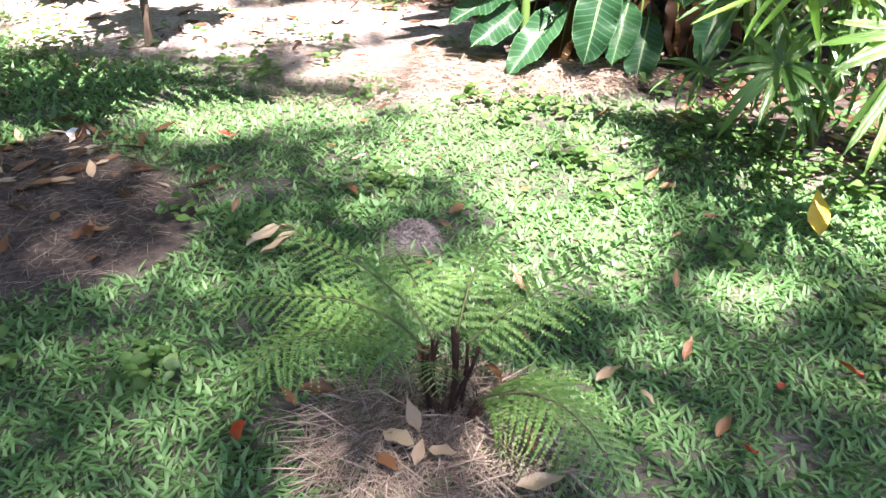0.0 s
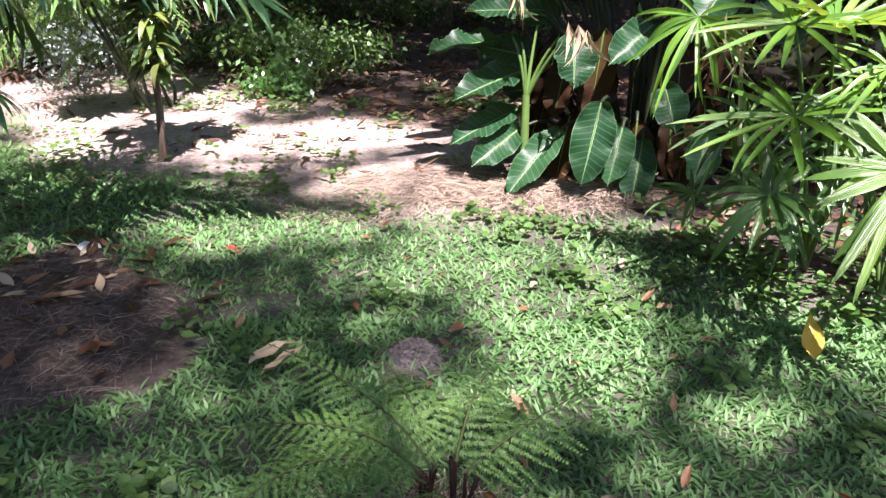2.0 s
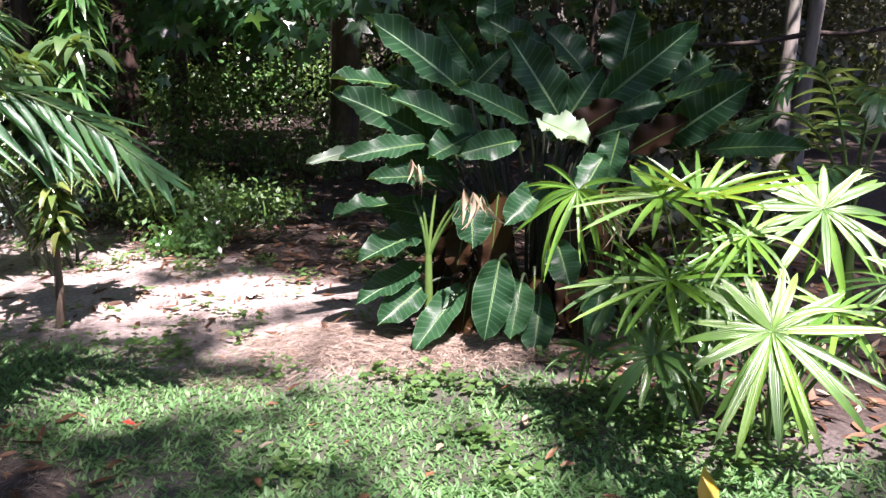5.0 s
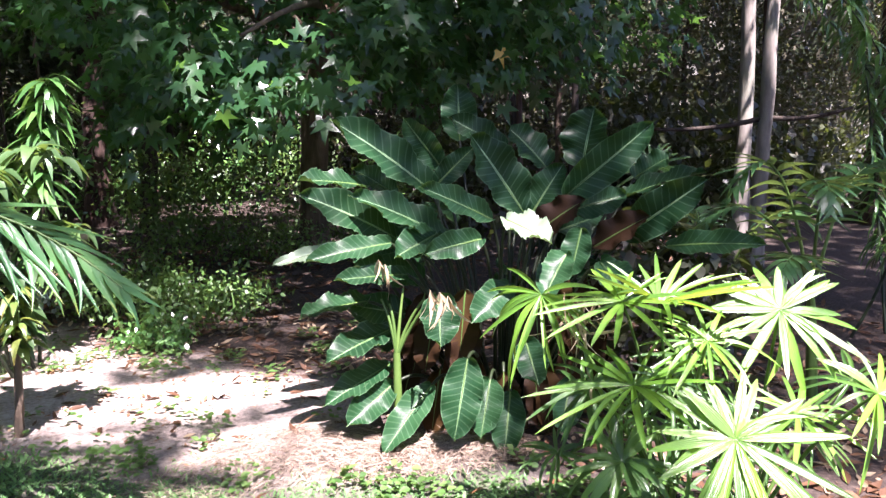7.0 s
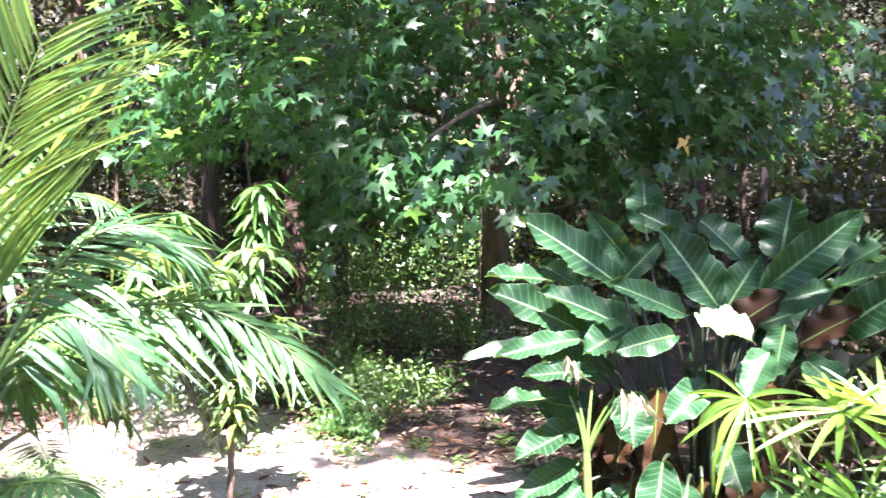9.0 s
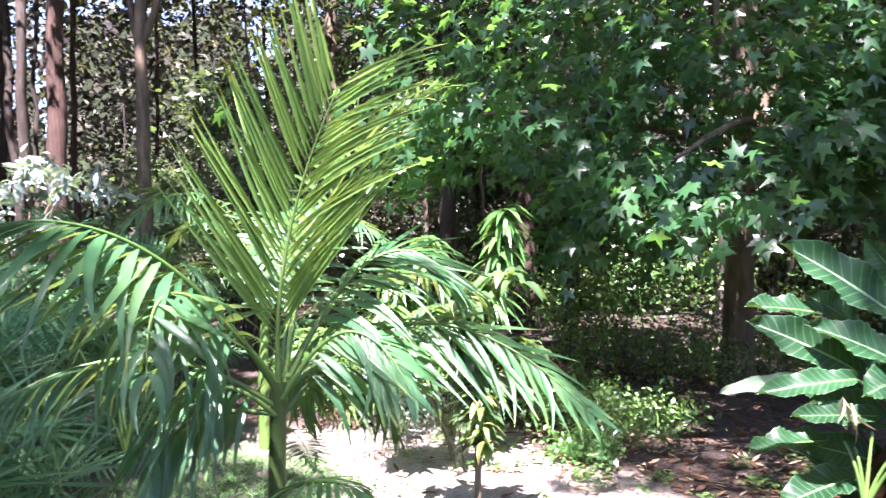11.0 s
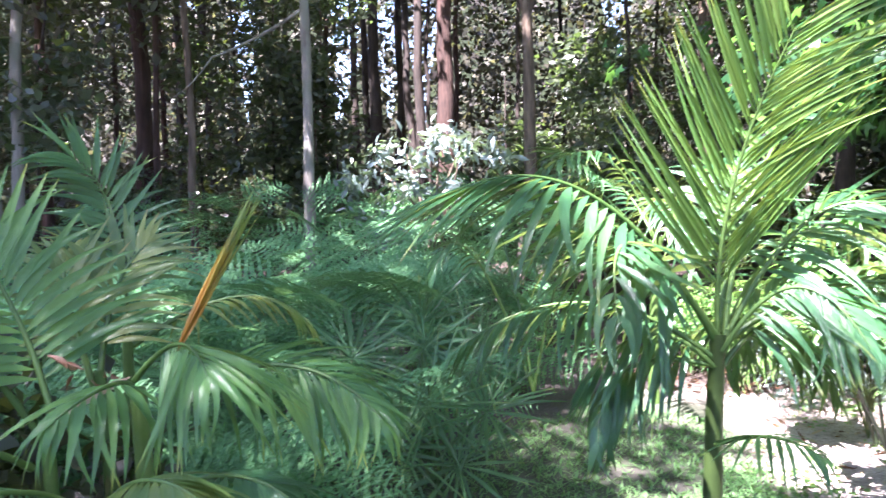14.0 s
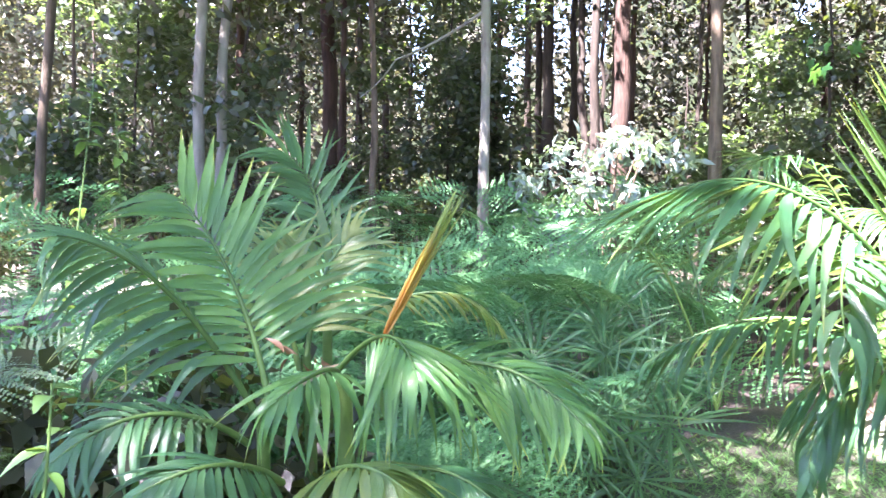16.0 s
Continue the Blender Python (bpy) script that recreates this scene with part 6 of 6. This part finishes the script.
def build_fern_clump():
    """Ferns at the foot of the near palm, and weeds among the bracken."""
    green, stem = fern_frond(1, 20, 0.34, 13, 0.3, 0.26, 1.4)
    r = np.random.default_rng(92)
    k = thing("fern", "lush fern clump with arching bright green fronds", "fern", "ferns")
    for a, b in (((-2.85, -0.62, 1.22), (-2.62, -0.42, 1.20)), ((-2.80, -0.55, 1.0), (-2.5, -0.5, 1.05)), ((-2.8, -0.35, 1.0), (-2.6, -0.05, 1.06)), ((-2.55, -0.55, 0.8), (-2.25, -0.4, 0.78)), ((-2.6, -0.5, 0.8), (-2.3, -0.75, 0.85)), ((-2.5, -0.3, 0.72), (-2.2, 0.0, 0.7)), ((-2.9, -0.6, 1.1), (-3.0, -0.25, 1.25))):
        a, b = np.array(a), np.array(b)
        d = (b - a)[None]
        L = np.linalg.norm(d) * 1.25
        g = Geo()
        g.scatter(green, axes(d + (0, 0, 0.1), np.array([[0.4, 0.1, 1.0]]), L), a[None])
        fr = part("frond", g, SHADED_FERN, k)
        g = Geo()
        g.add(*tube(bend((-2.65, -0.5, 0.0), (a + (-2.65, -0.5, 0.3)) / 2, a, 8), np.linspace(0.007, 0.004, 8), 5))
        part("stipe", g, STALK, fr)
    for i in range(18):
        a = np.array([-2.75 + r.normal(0, 0.2), -0.35 + r.normal(0, 0.35), r.uniform(0.35, 0.8)])
        b = r.uniform(-1.6, 1.6)
        g = Geo()
        g.scatter(green, axes(np.array([[np.cos(b), np.sin(b), 0.1]]), np.array([[0.3, 0, 1.0]]), r.uniform(0.4, 0.6)), a[None])
        fr = part("frond", g, SHADED_FERN, k)
        g = Geo()
        g.add(*tube(bend((-2.72, -0.4, 0.0), (a + (-2.72, -0.4, 0.2)) / 2, a, 8), np.linspace(0.007, 0.004, 8), 5))
        part("stipe", g, STALK, fr)
    for base, top, n in (((-3.7, -0.03, 0.2), (-3.66, -0.05, 2.02), 26), ((-3.6, -0.4, 0.2), (-3.87, -0.1, 2.18), 40), ((-2.1, -0.5, 0.6), (-2.18, -0.38, 1.3), 14), ((-2.15, -0.6, 0.6), (-2.2, -0.5, 1.12), 12)):
        k = thing("tall_weed", "thin upright weed with small paired leaves", "weed", "weeds")
        leafy_stem(k, (base, np.add(base, top) / 2 + (0.02, 0.02, 0), top), 0.008, WEED, n, 0.09, 0.45, r, STALK, 0.45, 0.2, 0.3)


build_fern_clump()


def build_sunny_ferns():
    green, stem = fern_frond(1, 14, 0.36, 9, 0.3, 0.27, 1.5)
    r = np.random.default_rng(95)
    n = 90
    x, y = r.uniform(-4.6, -2.6, n), r.uniform(6.2, 7.8, n)
    a, h = r.uniform(0, 6.283, n), r.uniform(0.3, 0.85, n)
    d = np.stack([np.cos(a), np.sin(a), r.uniform(0, 0.4, n)], -1)
    g = Geo()
    t = np.stack([x, y, h], -1)
    g.scatter(green, axes(d, np.tile([[0, 0, 1.0]], (n, 1)), r.uniform(0.5, 0.8, n)), t)
    for i in range(n):
        g.add(*tube(bend(t[i] - (0, 0, h[i]), t[i] - (0, 0, h[i] * 0.5), t[i], 4), np.full(4, 0.005), 4))
    tagged(part("sunny_ferns", g, FERN), "bank of ferns beyond the sand path", "fern", kind="stuff")


build_sunny_ferns()


def build_path_fern():
    """A fern that arches over the far side of the sand path, and light plants round it."""
    k = thing("fern", "large arching fern in full sun beyond the sand path", "fern", "ferns")
    green, stem = fern_frond(1, 20, 0.30, 13, 0.0, 0.30, 1.4, 0.08)
    root = np.array([-2.2, 5.35, 0.0])
    for a, m, b in (((-2.2, 5.2, 0.55), (-2.4, 5.0, 0.72), (-2.72, 4.72, 0.36)), ((-2.25, 5.25, 0.5), (-2.55, 5.2, 0.75), (-2.95, 5.1, 0.45)), ((-2.15, 5.25, 0.6), (-2.1, 5.0, 0.85), (-2.25, 4.68, 0.6)), ((-2.1, 5.3, 0.55), (-1.9, 5.15, 0.8), (-1.65, 5.0, 0.5)), ((-2.2, 5.4, 0.6), (-2.35, 5.6, 0.95), (-2.6, 5.85, 0.8)), ((-2.15, 5.35, 0.6), (-1.95, 5.5, 0.9), (-1.7, 5.7, 0.65)), ((-2.2, 5.3, 0.35), (-2.35, 5.05, 0.45), (-2.5, 4.8, 0.2)), ((-2.2, 5.3, 0.65), (-2.45, 5.15, 1.0), (-2.8, 4.95, 0.95)), ((-2.15, 5.3, 0.35), (-1.95, 5.1, 0.45), (-1.8, 4.9, 0.22)), ((-2.4, 5.4, 0.45), (-2.7, 5.15, 0.62), (-2.98, 4.85, 0.2)), ((-2.4, 5.4, 0.5), (-2.8, 5.4, 0.8), (-3.2, 5.3, 0.5))):
        g = Geo()
        c = bend(a, m, b, 20)
        g.add(*along(green, c))
        fr = part("frond", g, FERN, k)
        g = Geo()
        g.add(*tube(np.concatenate([bend(root, (root + a) / 2 + (0, 0, 0.05), a, 8)[:-1], c]), np.linspace(0.007, 0.0015, 27), 5))
        part("stipe", g, FERN_STEM, fr)
    # The three palest bushes are added to give the glare behind the fern.
    for x, y, z, s, mat in ((-1.2, 5.6, 0.16, 0.36, LONGLEAF), (-2.9, 5.95, 0.34, 0.36, GLARE_LEAF), (-3.35, 6.45, 0.3, 0.4, GLARE_LEAF), (-2.5, 6.5, 0.25, 0.35, GLARE_LEAF)):
        q = thing("low_bush", "low bush in full sun by the path, some with painted glare", "bush", "low bushes")
        g = Geo()
        g.scatter(*leaf_cloud(650, s, s * 0.8, z * 0.9, int(abs(x) * 100), (0.03, 0.07), 30))
        part("foliage", g, mat, q).location = (x, y, z)
        g = Geo()
        g.add(*tube(bend((x, y, -0.05), (x + 0.03, y, z * 0.6), (x, y + 0.05, z * 1.3), 8), np.linspace(0.012, 0.005, 8), 6))
        part("stem", g, STALK, q)


build_path_fern()


# ---- straw, litter and fallen leaves ----
def build_straw():
    def strew(name, label, n, cx, cy, rx, ry, size, thick, lift, seed):
        r = np.random.default_rng(seed)
        a, q = r.uniform(0, 6.283, n), np.sqrt(r.uniform(0, 1, n))
        x, y = cx + rx * q * np.cos(a), cy + ry * q * np.sin(a)
        b = r.uniform(0, 6.283, n)
        d = np.stack([np.cos(b), np.sin(b), r.normal(0, 0.12, n)], -1)
        g = Geo()
        t = np.stack([x, y, land(x, y) + r.uniform(0.002, lift, n)], -1)
        g.scatter(blade(0.5 * thick, 0.12, 0.8, 3, 0.3, 0.3, 3), axes(d, r.normal(0, 0.5, (n, 3)) + (0, 0, 1), r.uniform(*size, n)), t)
        tagged(part(name, g, STRAW), label, "straw", kind="stuff")
    strew("straw_mulch", "dry straw mulch heaped round the tree fern", 3800, -0.02, 1.17, 0.28, 0.2, (0.05, 0.15), 0.024, 0.035, 1)
    strew("straw_heap", "dry grass heap beside the path", 3000, -0.08, 3.6, 0.46, 0.28, (0.05, 0.14), 0.02, 0.035, 2)
    strew("straw_heap", "dry grass heap in front of the big leaves", 1500, 0.62, 3.42, 0.42, 0.2, (0.05, 0.14), 0.035, 0.03, 3)
    strew("straw_heap", "dry grass strewn along the lawn edge", 1800, 0.32, 3.42, 0.5, 0.2, (0.05, 0.14), 0.035, 0.025, 5)
    strew("straw_heap", "dry grass strewn along the lawn edge", 900, -0.45, 3.36, 0.42, 0.2, (0.05, 0.12), 0.03, 0.02, 6)
    strew("dry_grass", "thin dry grass over bare soil", 2600, -1.42, 2.2, 0.52, 0.6, (0.03, 0.11), 0.016, 0.014, 4)


build_straw()


def build_ant_mound():
    r = np.random.default_rng(61)
    n = 900
    a, q = r.uniform(0, 6.283, n), np.sqrt(r.uniform(0, 1, n))
    x, y = -0.09 + 0.085 * q * np.cos(a), 2.06 + 0.07 * q * np.sin(a)
    z = land(x, y) + 0.045 * (1 - q ** 2) + r.uniform(-0.004, 0.006, n)
    grain = np.array([[1, 0, -0.4], [-0.5, 0.87, -0.4], [-0.5, -0.87, -0.4], [0, 0, 0.9]], float)
    g = Geo()
    g.scatter((grain, np.array([[0, 1, 3], [1, 2, 3], [2, 0, 3], [0, 2, 1]]), grain[:, :2]), axes(r.normal(0, 1, (n, 3)), r.normal(0, 1, (n, 3)), r.uniform(0.004, 0.010, n)), np.stack([x, y, z], -1))
    k = np.linspace(0, 1, 8)[:, None]
    b = np.linspace(0, 6.283, 20)[None]
    X, Y = -0.09 + 0.09 * k * np.cos(b), 2.06 + 0.075 * k * np.sin(b)
    v = np.stack([X, Y, land(X, Y) + 0.045 * (1 - k ** 2) + 0 * b - 0.003], -1).reshape(-1, 3)
    i = (np.arange(7)[:, None] * 20 + np.arange(19)[None]).ravel()
    g.add(v, np.stack([i, i + 20, i + 21, i + 1], -1), v[:, :2])
    ob = part("ant_mound", g, plain_material("grey_soil_crumb", (0.07, 0.06, 0.057), (0.19, 0.165, 0.155), 30, 0.95, 0.01), smooth=False)
    tagged(ob, "small grey ant mound of crumbled soil in the lawn", "ant mound")


build_ant_mound()


def build_litter():
    r = np.random.default_rng(97)
    def strew(n, x0, x1, y0, y1, test, size, mat, name, label):
        x, y = r.uniform(x0, x1, n), r.uniform(y0, y1, n)
        keep = r.uniform(0, 1, n) < test(x, y)
        x, y = x[keep], y[keep]
        m = len(x)
        a = r.uniform(0, 6.283, m)
        d = np.stack([np.cos(a), np.sin(a), r.normal(0, 0.2, m)], -1)
        g = Geo()
        g.scatter(blade(0.2, -0.15, 0.3, 4, 0.8, 0.45, 3), axes(d, r.normal(0, 0.3, (m, 3)) + (0, 0, 1), r.uniform(*size, m)), np.stack([x, y, land(x, y) + 0.006], -1))
        tagged(part(name, g, mat), label, "leaf litter", kind="stuff")
    woods = lambda x, y: litter(x, y) * (1 - 0.85 * sand(x, y)) * (y > 2.4)
    strew(9000, -4.5, 4.5, 2.4, 9.5, woods, (0.05, 0.12), LITTERLEAF, "leaf_litter", "brown fallen leaves darkened with painted shade under the trees")
    strew(1500, -3.0, 3.0, 2.4, 6.6, woods, (0.05, 0.11), PALELEAF, "leaf_litter", "pale dry leaves under the trees")
    strew(1500, -3, 2, 3.3, 6.0, lambda x, y: sand(x, y) * (lumps(x, y, 6, 44) > -0.3), (0.012, 0.045), DEADLEAF, "leaf_litter", "brown leaves strewn over the sand path")
    strew(900, -3, 2, 3.3, 6.0, lambda x, y: sand(x, y) * (lumps(x, y, 6, 45) > -0.2), (0.012, 0.04), PALELEAF, "leaf_litter", "pale dry leaf scraps on the sand path")


build_litter()


def build_fallen_leaves():
    shapes = {}
    for mat in (DEADLEAF, PALELEAF, REDLEAF, YELLOWLEAF):
        shapes[mat] = []
        for i, (d, fo, tw) in enumerate(((-0.2, 0.35, 0.3), (-0.35, 0.6, -0.5), (0.12, 0.5, 0.6))):
            g = Geo()
            g.add(*blade(0.2, d, fo, 8, 0.75, 0.45, 5, 0.2, 2, twist=tw))
            shapes[mat].append(g.mesh("fallen_leaf", mat))
    r = np.random.default_rng(99)
    def drop(x, y, L, mat, turn=None, tilt=0.1, label="brown dry leaf lying on the lawn", wide=1.0):
        ob = new("fallen_leaf", shapes[mat][int(r.integers(0, 3))])
        a = radians(turn) if turn is not None else r.uniform(0, 6.28)
        z = float(land(np.array([x]), np.array([y]))[0]) + (0.03 if lawn(np.array([x]), np.array([y]))[0] > 0.3 else 0.008) + (0.035 if label.endswith("straw mulch") else 0)
        ob.matrix_world = Matrix.Translation((x, y, z)) @ Euler((tilt + r.normal(0, 0.12), r.normal(0, 0.2), a)).to_matrix().to_4x4() @ Matrix.Diagonal((L * wide, L, L, 1))
        tagged(ob, label, "leaf", "fallen leaves")
    pale, red = "pale curled dry leaf lying on the lawn", "red fallen leaf on the grass"
    drop(-0.60, 1.98, 0.20, PALELEAF, -50, 0.25, "large pale dry leaf curled on the lawn", 1.1)
    drop(-0.55, 1.93, 0.13, PALELEAF, -75, 0.1, pale)
    drop(1.17, 2.03, 0.15, YELLOWLEAF, -15, 0.5, "bright yellow leaf caught upright in grass", 1.2)
    drop(-0.45, 1.22, 0.09, REDLEAF, 200, 0.2, red, 1.2)
    drop(1.0, 1.37, 0.08, REDLEAF, 80, 0.1, red)
    drop(0.36, 1.36, 0.08, PALELEAF, -60, 0.3, pale, 1.2)
    drop(0.46, 1.33, 0.06, PALELEAF, 200, 0.3, pale)
    for x, y, L, a, mat in ((-0.12, 1.13, 0.10, 215, PALELEAF), (-0.05, 1.12, 0.075, 20, PALELEAF), (-0.13, 1.08, 0.075, 215, DEADLEAF), (-0.055, 1.03, 0.06, -10, PALELEAF), (-0.03, 1.08, 0.065, 235, PALELEAF), (-0.24, 1.25, 0.085, 80, DEADLEAF), (-0.32, 1.22, 0.06, 40, DEADLEAF), (0.14, 1.0, 0.09, -80, PALELEAF), (0.18, 1.08, 0.06, 10, DEADLEAF), (0.1, 1.33, 0.08, 200, DEADLEAF)):
        drop(x, y, L, mat, a, 0.1, "dry leaf lying on straw mulch", 1.15)
    for x, y in ((-0.45, 2.72), (-0.17, 2.75), (-0.02, 2.6), (-0.3, 2.32), (0.3, 2.37), (0.71, 2.4), (0.87, 2.56), (0.81, 2.36), (0.84, 2.15), (0.71, 2.02), (0.43, 1.99), (-0.04, 1.89), (0.03, 2.11), (0.1, 1.71), (-0.81, 1.89), (0.65, 1.75), (0.59, 1.44), (0.64, 1.16), (0.59, 1.18), (0.8, 1.35), (-1.69, 3.63), (0.07, 2.24), (0.2, 1.55), (0.95, 2.95), (-0.3, 2.95)):
        drop(x, y, r.uniform(0.045, 0.085), REDLEAF if r.uniform() < 0.1 else DEADLEAF, None, 0.2)
    drop(-0.84, 2.79, 0.07, REDLEAF, 60, 0.1, red)
    for x, y in ((-1.62, 2.94), (-1.49, 2.36), (-1.46, 2.25), (-1.28, 2.21), (-1.17, 2.05), (-1.11, 2.05), (-1.07, 2.12), (-1.05, 1.96), (-1.6, 2.5), (-1.35, 1.95)):
        drop(x, y, r.uniform(0.07, 0.12), DEADLEAF if r.uniform() < 0.8 else PALELEAF, None, 0.1, "brown leaf lying on bare soil")
    for i in range(45):
        x, y = r.uniform(-4, 3), r.uniform(0.9, 3.6)
        if lawn(np.array([x]), np.array([y]))[0] > 0.2:
            drop(x, y, r.uniform(0.04, 0.09), (DEADLEAF, PALELEAF, DEADLEAF)[i % 3], None, 0.2)
    for x, y, a in ((-1.47, 2.80, 20), (-1.42, 2.85, 70)):
        g = Geo()
        g.add(*blade(0.3, -0.1, 0.2, 4, 0.3, 0.5, 3))
        ob = part("paper_scrap", g, PAPER)
        ob.matrix_world = Matrix.Translation((x, y, float(land(np.array([x]), np.array([y]))[0]) + 0.012)) @ Euler((0.05, 0.1, radians(a))).to_matrix().to_4x4() @ Matrix.Diagonal((0.09, 0.09, 0.09, 1))
        tagged(ob, "small white scrap lying on bare soil", "scrap")
    g = Geo()
    g.add(*blade(0.3, -0.15, 0.3, 4, 0.3, 0.5, 3))
    ob = part("paper_scrap", g, PAPER)
    ob.matrix_world = Matrix.Translation((-0.62, 4.45, 0.02)) @ Matrix.Diagonal((0.14, 0.14, 0.14, 1))
    tagged(ob, "pale bluish scrap lying on the sand path", "scrap")


build_fallen_leaves()


def build_edge_weeds():
    """Small broad-leaved weeds along the edge of the turf and round the palms."""
    r = np.random.default_rng(121)
    g = Geo()
    round_leaf = blade(0.36, 0.12, 0.25, 4, 0.5, 0.5, 3, base=0.5)
    x = r.uniform(-2.2, 2.0, 48)
    y = np.interp(x, EDGE_X, EDGE_Y) + r.normal(0.05, 0.14, 48)
    spots = list(zip(x, y)) + [(r.uniform(-2.6, 0.6), r.uniform(5.0, 6.2)) for _ in range(30)] + [(r.uniform(0.9, 2.2), r.uniform(2.2, 3.0)) for _ in range(16)] + [(r.uniform(-1.2, 1.4), r.uniform(0.9, 2.8)) for _ in range(18)]
    sparse = [(r.uniform(-2.6, 0.3), r.uniform(3.75, 5.4)) for _ in range(46)]
    for cx, cy in spots + sparse:
        if ((cx + 0.1) / 0.5) ** 2 + ((cy - 3.6) / 0.3) ** 2 < 1 or ((cx - 0.6) / 0.4) ** 2 + ((cy - 3.42) / 0.22) ** 2 < 1:
            continue
        n = int(r.integers(5, 14)) if cy > 3.75 and cy < 5 else int(r.integers(14, 34))
        px, py = cx + r.normal(0, 0.05, n), cy + r.normal(0, 0.05, n)
        a = r.uniform(0, 6.283, n)
        d = np.stack([np.cos(a), np.sin(a), r.uniform(0, 0.5, n)], -1)
        t = np.stack([px, py, land(px, py) + r.uniform(0.01, 0.07, n)], -1)
        g.scatter(round_leaf, axes(d, r.normal(0, 0.25, (n, 3)) + (0, 0, 1), r.uniform(0.025, 0.055, n)), t)
    tagged(part("edge_weeds", g, WEED), "small broad-leaved weeds along the lawn edge", "weeds", kind="stuff")


build_edge_weeds()
